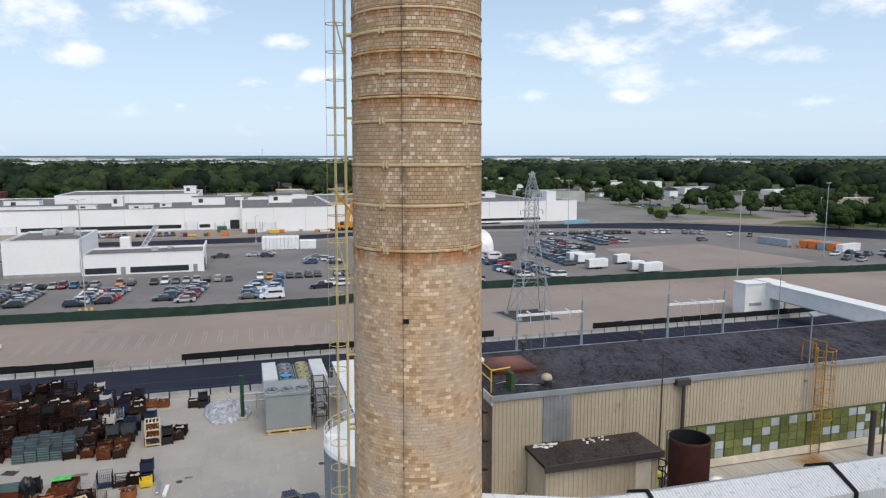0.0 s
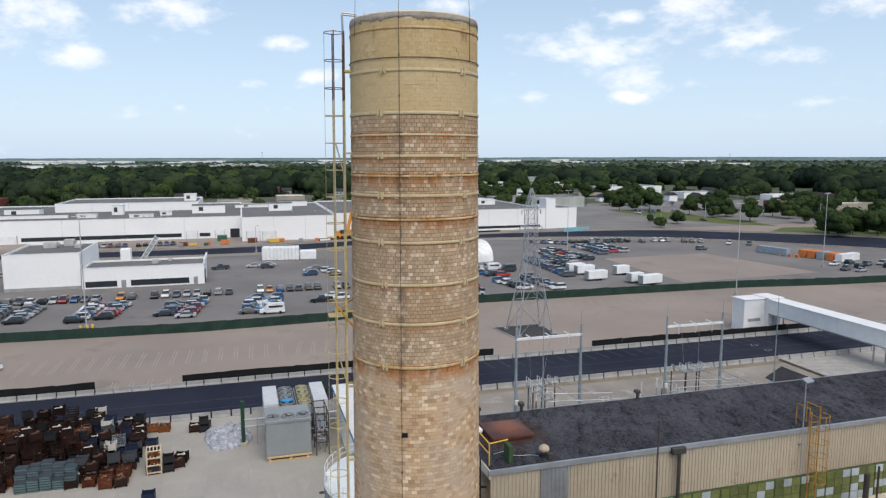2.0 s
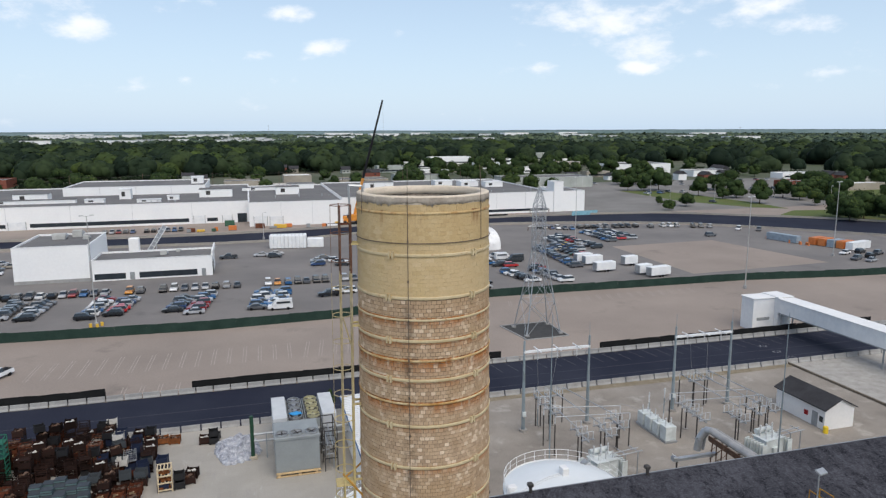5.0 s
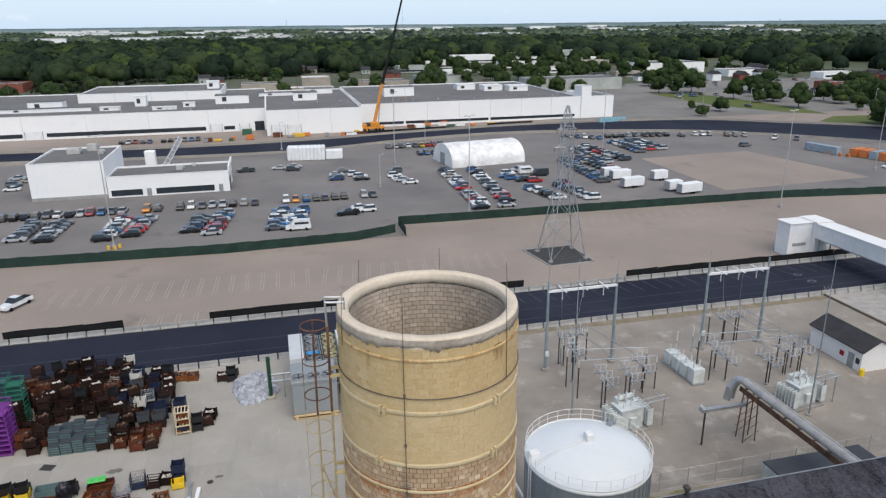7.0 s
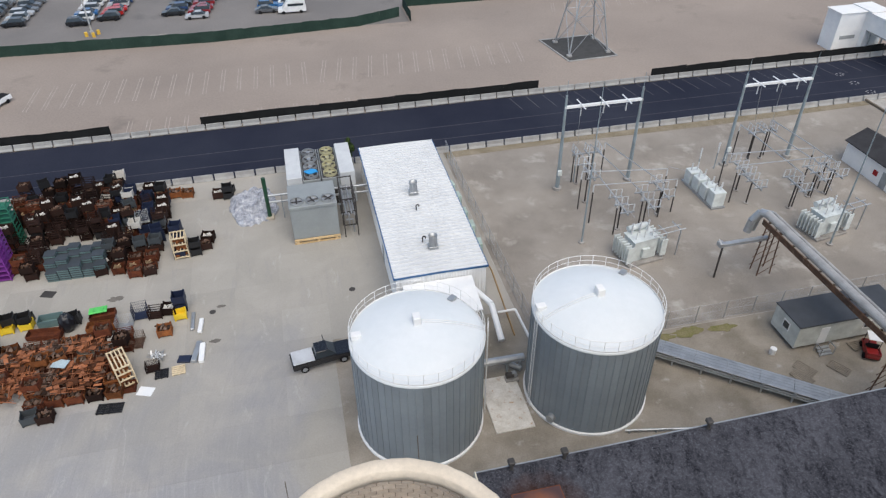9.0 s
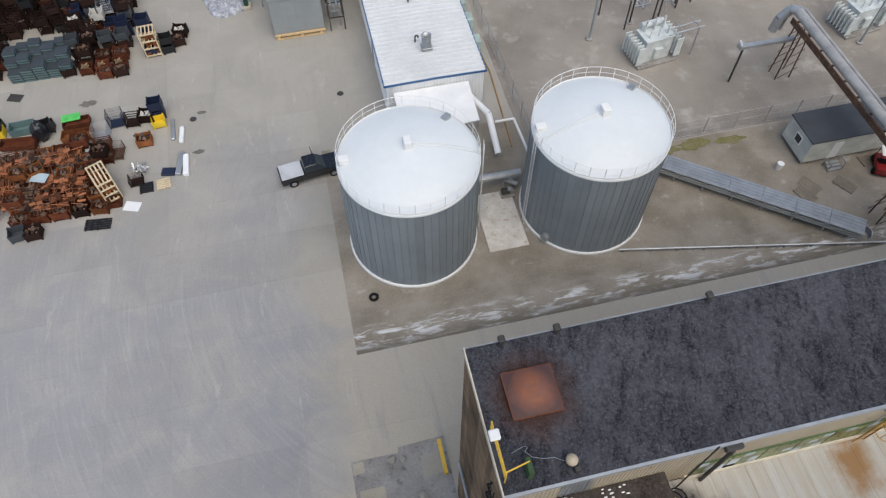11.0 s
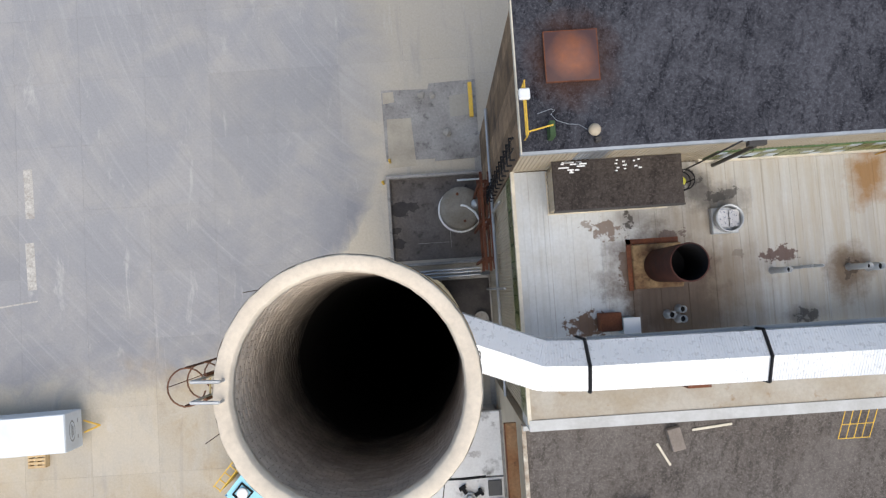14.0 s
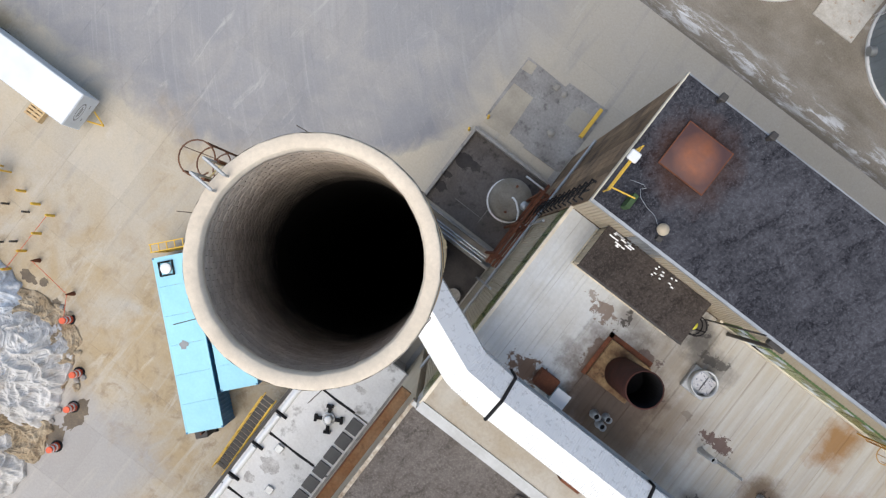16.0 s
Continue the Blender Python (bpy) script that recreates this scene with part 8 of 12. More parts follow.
def bin_shell(w, l, h, t):
    """Four walls in one piece, with feet and stacking posts standing proud at the corners."""
    bm = bmesh.new()
    loops = []
    for inset, top in ((0.0, False), (0.0, True), (t, True), (t, False)):
        loop = []
        cs = ((inset, inset), (w - inset, inset), (w - inset, l - inset), (inset, l - inset))
        for k in range(4):
            p, q = Vector(cs[k]), Vector(cs[(k + 1) % 4])
            for s, up in ((0.0, 1), (0.09, 1), (0.11, 0), (0.89, 0), (0.91, 1)):
                c = p.lerp(q, s)
                loop.append(bm.verts.new((c.x, c.y, (h if up else h - 0.1) if top else (0.0 if up else 0.13))))
        loops.append(loop)
    for a, b in zip(loops, loops[1:] + loops[:1]):
        for k in range(len(a)):
            j = (k + 1) % len(a)
            bm.faces.new((a[k], a[j], b[j], b[k]))
    return bm


def bin_open(material, w, l, h, label, fill=None, seed=0, mesh=False):
    """An open steel stacking bin: floor, four walls with posts and feet, and what lies in it."""
    bn = thing("steel_bin", Matrix(), label, "scrap bin", "scrap bins")
    t = 0.045
    part("floor", B((0, w, 0, l, 0.12, 0.18)), material, bn)
    if mesh:
        posts = [(x, x + 0.08, y, y + 0.08, 0, h) for x, y in ((-0.03, -0.03), (w - 0.05, l - 0.05), (-0.03, l - 0.05), (w - 0.05, -0.03))]
        zs = [(z, z + 0.06) for z in (0.18, 0.18 + (h - 0.3) * 0.33, 0.18 + (h - 0.3) * 0.66, h - 0.1)]
        sides = [(*b, z0, z1) for b in ((0.05, w - 0.05, 0, t), (0.05, w - 0.05, l - t, l), (0, t, 0.05, l - 0.05), (w - t, w, 0.05, l - 0.05)) for z0, z1 in zs]
        ob = part("barred_frame", B(*posts, *sides), material, bn)
        ob["kind"] = "stuff"
    else:
        part("shell", bin_shell(w, l, h, t), material, bn)
    if fill:
        rnd = random.Random(seed)
        bm = bmesh.new()
        for i in range(16):
            x, y = rnd.uniform(0.1, w - 0.3), rnd.uniform(0.1, l - 0.3)
            c = bmesh.new()
            box(c, 0, rnd.uniform(0.1, 0.5), 0, rnd.uniform(0.1, 0.45), 0, rnd.uniform(0.04, 0.18))
            moved(c, pose(x, y, h * rnd.uniform(0.38, 0.72), rnd.uniform(-40, 40), rnd.uniform(-40, 40), rnd.uniform(0, 90)))
            joined(bm, c)
        ob = part("scrap", bm, fill, bn, "loose mixed metal scrap")
        ob["kind"] = "stuff"
    return bn


def rack(material, w, l, h, shelves, label):
    rk = thing("stacking_rack", Matrix(), label, "rack", "stacking racks")
    for x in (0, w - 0.08):
        for y in (0, l - 0.08):
            part("post", B((x, x + 0.08, y, y + 0.08, 0, h)), material, rk)
    for k in range(shelves):
        z = 0.15 + (h - 0.25) * k / max(shelves - 1, 1)
        for y in (0.0, l - 0.06):
            part("beam", B((0.08, w - 0.08, y, y + 0.06, z, z + 0.1)), material, rk)
        for x in (0.0, w - 0.06):
            part("side_beam", B((x, x + 0.06, 0.08, l - 0.08, z, z + 0.1)), material, rk)
        if k < shelves - 1 or shelves < 3:
            part("deck", B((0.06, w - 0.06, 0.06, l - 0.06, z + 0.02, z + 0.05)), RUST_ORANGE if material is CREAM_WOOD else material, rk)
    return rk


def slat_rack(u, v, rot, w, l, h):
    """A pale timber rack: four posts, decks of slats, rusty castings on the shelves."""
    sr = thing("timber_rack", site(u, v, 0, rot), "cream slatted timber rack holding rusty castings", "rack", "timber racks")
    for x in (0, w - 0.1):
        for y in (0, l - 0.1):
            part("post", B((x, x + 0.1, y, y + 0.1, 0, h)), CREAM_WOOD, sr)
    for k in range(4):
        z = 0.2 + (h - 0.35) * k / 3
        for y in (0.0, l - 0.08):
            part("beam", B((0.1, w - 0.1, y, y + 0.08, z, z + 0.14)), CREAM_WOOD, sr)
        for i in range(5):
            x = (w - 0.12) * i / 4
            part("slat", B((x, x + 0.12, 0.08, l - 0.08, z + 0.1, z + 0.14)), CREAM_WOOD, sr)
        if k < 3:
            bm = bmesh.new()
            q = random.Random(int(100 * k - u))
            for i in range(12):
                c = bmesh.new()
                box(c, 0, q.uniform(0.2, 0.4), 0, q.uniform(0.2, 0.5), 0, q.uniform(0.1, 0.3))
                joined(bm, moved(c, pose(q.uniform(0.12, w - 0.5), q.uniform(0.15, l - 0.6), z + 0.15, 0, 0, q.uniform(-20, 20))))
            ob = part("casting_load", bm, RUST_ORANGE, sr, "orange rusty castings")
            ob["kind"] = "stuff"
    return sr


def wire_crate(u, v, rot, w, l, h, material, label, z=0.0):
    """An open crate of welded wire: corner posts, rims and a grid of thin bars on each side."""
    wc = thing("wire_crate", site(u, v, z, rot), label, "crate", "wire crates")
    for x in (0, w - 0.05):
        for y in (0, l - 0.05):
            part("post", B((x, x + 0.05, y, y + 0.05, 0, h)), material, wc)
    part("floor", B((0.05, w - 0.05, 0.05, l - 0.05, 0.1, 0.13)), material, wc)
    for nm, a, b in (("side", (0, 0), (w, 0)), ("side", (w, 0), (w, l)), ("side", (w, l), (0, l)), ("side", (0, l), (0, 0))):
        p, q = Vector((*a, 0)), Vector((*b, 0))
        rods = [(p.lerp(q, k / 8) + Vector((0, 0, 0.1)), p.lerp(q, k / 8) + Vector((0, 0, h - 0.05)), 0.012) for k in range(1, 8)]
        rods += [(p + Vector((0, 0, t)), q + Vector((0, 0, t)), 0.014) for t in (0.12, h * 0.3, h * 0.52, h * 0.75, h - 0.04)]
        part("wire_panel", T(*rods, n=4), material, wc)["kind"] = "stuff"
    return wc


def put(proto, u, v, z=0.0, rot=0.0):
    return copy_thing(proto, site(u, v, z, rot))


def scrap_yard():
    rnd = random.Random(21)
    protos = []
    specs = ((RUST_DARK, 1.3, 1.1, 1.0, "dark rusted steel stacking bin full of scrap", SCRAP_BITS, False),
             (RUST_RED, 1.4, 1.15, 1.05, "red rusted steel bin with loose scrap", SCRAP_BITS, False),
             (RUST_DARK, 1.25, 1.05, 1.15, "dark rusted barred stacking crate", None, True),
             (BIN_GREY, 1.3, 1.1, 1.0, "slate grey steel stacking bin", None, False),
             (RUST_ORANGE, 1.35, 1.15, 0.95, "orange rusted steel bin of scrap", SCRAP_BITS, False),
             (BIN_BLUE, 1.25, 1.1, 1.1, "navy blue steel bin with open top", None, False),
             (RUST_RED, 1.5, 1.2, 0.9, "red rusted barred crate of scrap", SCRAP_BITS, True),
             (BIN_BLACK, 1.2, 1.0, 1.0, "black plastic stacking bin", None, False),
             (RUST_DARK, 1.4, 1.1, 1.1, "dark rusted bin heaped with pale offcuts", BIN_WHITE, False),
             (RUST_RED, 1.3, 1.1, 1.0, "red rusted bin holding tan timber offcuts", TAN_BITS, False))
    for k, (mt, w, l, h, lab, fill, bars) in enumerate(specs):
        p = bin_open(mt, w, l, h, lab, fill, k, bars)
        p.matrix_world = site(-60 - 2 * k, 60)
        protos.append((p, h))

    def pile(u0, u1, v0, v1, du, dv, stack, pick, keep=0.93):
        v = v0
        while v < v1:
            u = u0 + rnd.uniform(-0.2, 0.2)
            while u < u1:
                if rnd.random() < keep:
                    z = 0.0
                    for s in range(rnd.choice(stack)):
                        p, h = protos[rnd.choice(pick)]
                        put(p, u + rnd.uniform(-0.1, 0.1), v + rnd.uniform(-0.1, 0.1), z, rnd.uniform(-9, 9) + (0 if rnd.random() < 0.8 else 18))
                        z += h - 0.02
                u += du + rnd.uniform(-0.05, 0.15)
            v += dv

    # northern block: dark bins, stacked two to four high at the back
    pile(-29.5, -18.5, 86.5, 96.0, 1.55, 1.5, (2, 3, 3, 4), (0, 0, 2, 2, 6, 7, 8, 9))
    pile(-18.5, -12.6, 82.5, 95.0, 1.6, 1.6, (1, 2, 2, 3), (0, 2, 3, 5, 7, 8, 9))
    pile(-19.0, -13.0, 79.2, 82.0, 1.6, 1.5, (1, 1, 2), (0, 1, 9, 8, 2))
    pile(-31.0, -24.8, 80.2, 86.0, 1.55, 1.5, (1, 2, 2), (0, 2, 4, 1, 6))
    # southern block: low red rusty bins
    pile(-27.0, -15.2, 61.2, 69.6, 1.62, 1.42, (1, 1, 1, 2), (1, 4, 4, 1, 6, 0))
    pile(-36.0, -27.5, 60.5, 70.0, 1.62, 1.5, (1, 1, 2), (1, 4, 0, 6))
    for u, v, k, z in ((-12.7, 71.0, 2, 0), (-11.5, 71.3, 8, 0), (-10.25, 71.35, 5, 0), (-10.25, 71.35, 5, 1.08), (-11.6, 68.1, 4, 0), (-16.6, 66.6, 3, 0), (-15.7, 65.6, 1, 0), (-16.9, 63.6, 1, 0),
                    (-11.0, 80.6, 5, 0), (-9.2, 80.6, 7, 0), (-9.2, 80.7, 7, 0.98), (-8.2, 81.4, 0, 0), (-8.2, 83.0, 8, 0), (-11.2, 82.6, 5, 0), (-11.2, 82.6, 5, 1.08), (-11.2, 82.6, 5, 2.16), (-15.5, 78.3, 1, 0), (-13.9, 78.2, 0, 0), (-21.8, 59.6, 3, 0), (-20.6, 59.5, 0, 0),
                    (-5.9, 91.6, 7, 0), (-5.9, 91.6, 7, 0.98), (-5.9, 92.9, 7, 0), (-7.2, 92.0, 8, 0)):
        put(protos[k][0], u, v, z, rnd.uniform(-12, 12))
    # rust-red loads lying over the southern bins
    for k in range(18):
        bm = bmesh.new()
        for i in range(34):
            c = bmesh.new()
            thin = rnd.random() < 0.5
            box(c, 0, rnd.uniform(0.7, 1.9) if thin else rnd.uniform(0.3, 0.8), 0, rnd.uniform(0.03, 0.08) if thin else rnd.uniform(0.2, 0.5), 0, rnd.uniform(0.03, 0.07))
            joined(bm, moved(c, pose(rnd.uniform(-1.1, 0.9), rnd.uniform(-0.8, 0.8), rnd.uniform(0.0, 0.3), rnd.uniform(-9, 9), rnd.uniform(-9, 9), rnd.choice((0, 90)) + rnd.uniform(-22, 22))))
        solid("scrap_load", bm, SCRAP_BRIGHT if k % 3 else SCRAP_BITS, site(-25.6 + 1.72 * (k % 6), 62.6 + 2.3 * (k // 6) + rnd.uniform(-0.5, 0.5), 0.9), "tangled rusty scrap metal heaped over bins", "scrap", "scrap loads", kind="stuff")
    # long red skip trays
    for u, v, z, l, mt in ((-15.8, 61.6, 0.0, 2.9, RUST_RED), (-19.6, 61.4, 0.2, 2.6, RUST_ORANGE), (-18.4, 70.2, 0.2, 2.8, RUST_ORANGE), (-18.2, 71.4, 0.5, 2.4, RUST_RED), (-23.8, 70.3, 0.3, 3.2, RUST_RED)):
        tray = thing("scrap_tray", site(u, v, z, rnd.uniform(-6, 8)), "long low rusted steel tray", "tray", "scrap trays")
        part("floor", B((0, l, 0, 1.1, 0, 0.06)), mt, tray)
        for b in ((0, l, 0, 0.05, 0.06, 0.55), (0, l, 1.05, 1.1, 0.06, 0.55), (0, 0.05, 0.05, 1.05, 0.06, 0.55), (l - 0.05, l, 0.05, 1.05, 0.06, 0.55)):
            part("wall", B(b), mt, tray)
    # stacked slate and teal totes
    tote = thing("stacked_tote", site(-60, 66), "flat slate tote with teal edge in a stack", "tote", "stacked totes")
    part("tray", B((0, 1.15, 0, 0.95, 0, 0.2), bevel=0.02), BIN_TEAL, tote)
    part("lid", B((-0.02, 1.17, -0.02, 0.97, 0.2, 0.27)), mat("slate_lid", (0.045, 0.055, 0.065), rough=0.6, var=0.2), tote, "dark slate lid")
    for i in range(5):
        for j in range(4):
            for k in range(5 + (i + j) % 3 - (j == 0)):
                put(tote, -23.9 + 1.22 * i - 0.18 * j, 79.7 + 1.05 * j, 0.28 * k, -3)
    # purple and green tall racks
    for u, v, mt, lab in ((-29.4, 80.9, PURPLE, "tall purple steel stacking rack"), (-29.6, 82.5, PURPLE, "tall purple steel stacking rack"), (-29.8, 87.6, mat("rack_green", (0.02, 0.16, 0.10), rough=0.6, var=0.2), "tall dark green stacking rack"), (-31.5, 88.8, mat("rack_teal", (0.03, 0.10, 0.10), rough=0.6, var=0.2), "tall dark teal stacking rack")):
        r = rack(mt, 1.7, 1.5, 5.6, 10, lab)
        r.matrix_world = site(u, v)
    # cream slatted racks
    for u, v, rot, w, l, h in ((-10.9, 80.4, 4, 1.6, 1.5, 2.9), (-14.1, 62.0, 24, 1.45, 2.6, 2.6)):
        slat_rack(u, v, rot, w, l, h)
    wire_crate(-14.2, 71.2, 4, 1.4, 1.2, 1.5, BIN_BLUE, "navy blue wire mesh crate on the concrete")
    wire_crate(-15.6, 69.9, -3, 1.4, 1.2, 1.3, GREY_METAL, "pale galvanised wire mesh crate")
    wire_crate(-14.6, 67.2, -5, 1.7, 1.5, 1.1, SCRAP_BITS, "brown rusted open mesh crate")
    wire_crate(-12.2, 63.5, 6, 1.2, 1.0, 0.8, RUST_DARK, "dark rusted mesh crate")
    wire_crate(-15.4, 87.0, 8, 1.4, 1.2, 1.2, GREY_METAL, "pale galvanised wire mesh crate", 1.05)
    bag = bmesh.new()
    bmesh.ops.create_icosphere(bag, subdivisions=4, radius=1.0)
    for v_ in bag.verts:
        p = v_.co.copy()
        k = 1 + 0.16 * noise.noise(p * 2.2) + 0.07 * noise.noise(p * 6)
        v_.co = Vector((p.x * 0.75 * k, p.y * 0.65 * k, max(p.z * 1.15 * k + 0.95, 0.0)))
    solid("wrapped_load", bag, mat("black_wrap", (0.012, 0.012, 0.016), rough=0.35, var=0.2, bump=0.3), site(-20.2, 71.4), "tall load wrapped in shiny black plastic", "wrapped load", smooth=True)
    turnings = bmesh.new()
    for k in range(46):
        c = bmesh.new()
        box(c, 0, rnd.uniform(0.2, 0.55), 0, rnd.uniform(0.05, 0.2), 0, rnd.uniform(0.03, 0.08))
        joined(turnings, moved(c, pose(rnd.gauss(0, 0.32), rnd.gauss(0, 0.28), rnd.uniform(0.02, 0.55), rnd.uniform(-50, 50), rnd.uniform(-50, 50), rnd.uniform(0, 180))))
    solid("silver_scrap", turnings, mat("bright_offcuts", (0.50, 0.51, 0.52), rough=0.35, metal=0.5, var=0.3, island=0.6), site(-11.4, 65.4), "heap of bright silver metal offcuts", "scrap", kind="stuff")
    wp = thing("pallet", site(-16.0, 67.6, 0.6, 8), "white slatted pallet lying on rusty trays", "pallet", "pallets")
    for k in range(5):
        part("slat", B((0, 1.2, 0.24 * k, 0.24 * k + 0.18, 0.1, 0.14)), BIN_WHITE, wp)
    for x in (0.05, 0.55, 1.05):
        part("runner", B((x, x + 0.1, 0, 1.14, 0, 0.1)), BIN_WHITE, wp)
    for k, (u, v, r, ky) in enumerate(((-16.5, 75.2, 0.95, 0.45), (-6.2, 66.5, 0.6, 0.5), (-5.8, 71.5, 0.5, 0.5))):
        solid("oil_stain", P([(a, b) for a, b in blob(20, r, 400 + k, ky)], -0.05, 0.004), mat("oil_mark", (0.17, 0.155, 0.14), var=0.2), site(u, v), "faint brown oil stain on concrete", "stain", "oil stains", kind="structure")
    # coloured bins
    yb = bin_open(BIN_YELLOW, 1.2, 1.0, 0.9, "bright yellow plastic bin with vent holes")
    yb.matrix_world = site(-10.2, 70.2, 0, 6)
    for u, v in ((-26.6, 72.0), (-24.9, 72.2), (-30.0, 84.2)):
        put(yb, u, v, 0, rnd.uniform(-10, 10))
    for u, v in ((-25.0, 72.9), (-26.5, 73.0), (-20.4, 71.9)):
        put(protos[7][0], u, v, 0.0, 5)
        put(protos[7][0], u + 0.1, v - 0.5, 0.56, 12)
    gb = thing("plastic_tray", site(-18.3, 72.0, 1.0, 4), "bright green plastic lid on rusty trays", "lid")
    part("panel", B((0, 1.7, 0, 0.9, 0, 0.14), bevel=0.03), BIN_GREEN, gb)
    part("lip", B((0.2, 0.5, 0.2, 0.6, 0.14, 0.2), (1.1, 1.4, 0.2, 0.6, 0.14, 0.2)), BIN_GREEN, gb)
    tb = thing("teal_crate", site(-23.2, 72.2, -0.1, 3), "blue-grey open steel crate", "crate")
    part("floor", B((0, 2.2, 0, 1.2, 0.1, 0.15)), BIN_TEAL, tb)
    for b in ((0, 2.2, 0, 0.05), (0, 2.2, 1.15, 1.2), (0, 0.05, 0.05, 1.15), (2.15, 2.2, 0.05, 1.15)):
        part("wall", B((*b, 0.15, 0.9)), BIN_TEAL, tb)
    # pale machine parts and flat sheets on the ground
    for u, v, w, l, h, mt, lab in ((-8.6, 68.4, 0.35, 2.6, 0.3, GREY_METAL, "long pale aluminium channel"), (-7.9, 67.9, 0.4, 1.9, 0.35, WHITE_METAL, "long pale metal casing"), (-8.3, 64.0, 0.5, 2.6, 0.4, GREY_METAL, "pale metal guard lying on concrete"), (-7.6, 63.8, 0.5, 2.4, 0.4, WHITE_METAL, "white curved machine guard"), (-9.6, 64.3, 1.2, 0.9, 0.2, BIN_BLUE, "dark blue folded panel")):
        solid("machine_guard", B((0, w, 0, l, 0, h), bevel=0.05), mt, site(u, v, 0, rnd.uniform(-12, 6)), lab, "machine part", "loose machine parts")
    for u, v, lab, mt in ((-11.4, 62.6, "black plastic pallet with grid top", BIN_BLACK), (-9.9, 62.7, "pale slatted wooden pallet on concrete", CREAM_WOOD), (-16.0, 59.6, "black plastic pallet with grid top", BIN_BLACK)):
        pl = thing("pallet", site(u, v, 0, rnd.uniform(-8, 8)), lab, "pallet", "pallets")
        for k in range(5):
            part("slat", B((0, 1.2 if mt is CREAM_WOOD or u > -15 else 2.2, 0.24 * k, 0.24 * k + 0.17, 0.1, 0.15)), mt, pl)
        for x in (0.05, 0.55, 1.05):
            part("runner", B((x, x + 0.1, 0, 1.13, 0, 0.1)), mt, pl)
    for u, v, mt in ((-20.3, 65.0, mat("pale_sheet", (0.42, 0.52, 0.56), rough=0.4)), (-12.9, 61.2, WHITE_METAL), (-24.3, 77.4, DARK_STEEL)):
        solid("loose_sheet", B((0, 1.4, 0, 1.0, 0, 0.03)), mt, site(u, v, 1.45 if v == 65.0 else 0, -20), "loose flat metal sheet", "sheet", "loose sheets")
    wb = bin_open(BIN_WHITE, 1.3, 1.1, 1.0, "white steel bin among rusty ones")
    wb.matrix_world = site(-16.2, 86.2, 1.0)
    for u, v, z in ((-18.9, 96.2, 1.88), (-17.4, 91.6, 2.0), (-20.2, 92.4, 1.0)):
        put(wb, u, v, z, rnd.uniform(-8, 8))
    put(protos[4][0], -12.4, 93.4, 0.0, 5)
    put(protos[4][0], -11.0, 93.2, 0.0, -4)
    # the first of each kind joins the northern block
    for k, (p, h) in enumerate(protos):
        p.matrix_world = site(-36.5 - 1.6 * (k % 4), 88.0 + 1.5 * (k // 4))
    tote.matrix_world = site(-25.2, 82.0, 0)


scrap_yard()


def pickup_truck():
    pk = thing("pickup_truck", site(3.7, 61.55, 0, 8), "black pickup truck with silver bed cover beside the tank", "pickup truck")
    paint = mat("black_car_paint", (0.012, 0.012, 0.015), rough=0.25, var=0.05, bump=0, coat=0.6)
    part("body", body_shell([(-2.85, 0.45), (-2.9, 0.95), (-2.8, 1.12), (1.1, 1.12), (2.55, 1.05), (2.8, 0.9), (2.85, 0.5)], 1.92, 0.06), paint, pk)
    part("cab", body_shell([(-0.75, 1.1), (-0.6, 1.78), (0.55, 1.80), (1.25, 1.12)], 1.62, 0.16), DARK_GLASS, pk, "dark cab glass")
    part("cab_roof", B((-0.62, 0.55, -0.68, 0.68, 1.77, 1.86), bevel=0.04), paint, pk)
    part("bed_cover", B((-2.78, -0.8, -0.88, 0.88, 1.13, 1.22), bevel=0.03), mat("silver_cover", (0.55, 0.57, 0.60), rough=0.35, var=0.08), pk, "silver bed cover")
    part("windscreen", B((0.7, 0.74, -0.6, 0.6, 1.3, 1.6)), DARK_GLASS, pk)
    for x in (-1.85, 1.8):
        for y in (-0.86, 0.86):
            w = part("wheel", T(((x, y - 0.12, 0.39), (x, y + 0.12, 0.39), 0.39), n=20), BLACK, pk)
            part("rim", T(((x, y - 0.125 if y < 0 else y + 0.12, 0.39), (x, y - 0.12 if y < 0 else y + 0.125, 0.39), 0.23), n=16), GREY_METAL, w)
    part("open_door", B((0.4, 0.46, 0.95, 1.85, 0.5, 1.5), bevel=0.02), paint, pk, "open black driver door")
    part("bumper", B((2.8, 2.95, -0.9, 0.9, 0.4, 0.65), bevel=0.03), GREY_METAL, pk)
    return pk

# ---- the electrical substation ----
PORCELAIN = mat("grey_porcelain", (0.55, 0.57, 0.59), rough=0.3, var=0.08, bump=0)
STEEL_BLUE = mat("blue_grey_steel", (0.30, 0.36, 0.39), rough=0.5, metal=0.3, var=0.1)
XF_GREY = mat("transformer_grey", (0.64, 0.69, 0.69), rough=0.5, var=0.08, scale=1)
POST_DARK = mat("dark_post", (0.06, 0.055, 0.052), rough=0.7, var=0.2)


def insulator(bm, x, y, z, h=1.1, r=0.09):
    prof = [(r * 0.5, 0)]
    for i in range(5):
        prof += [(r * 0.55, h * (i + 0.1) / 5), (r, h * (i + 0.35) / 5), (r * 0.55, h * (i + 0.6) / 5)]
    prof.append((0.001, h))
    b = bmesh.new()
    lathe(b, prof, 10)
    moved(b, pose(x, y, z))
    return joined(bm, b)


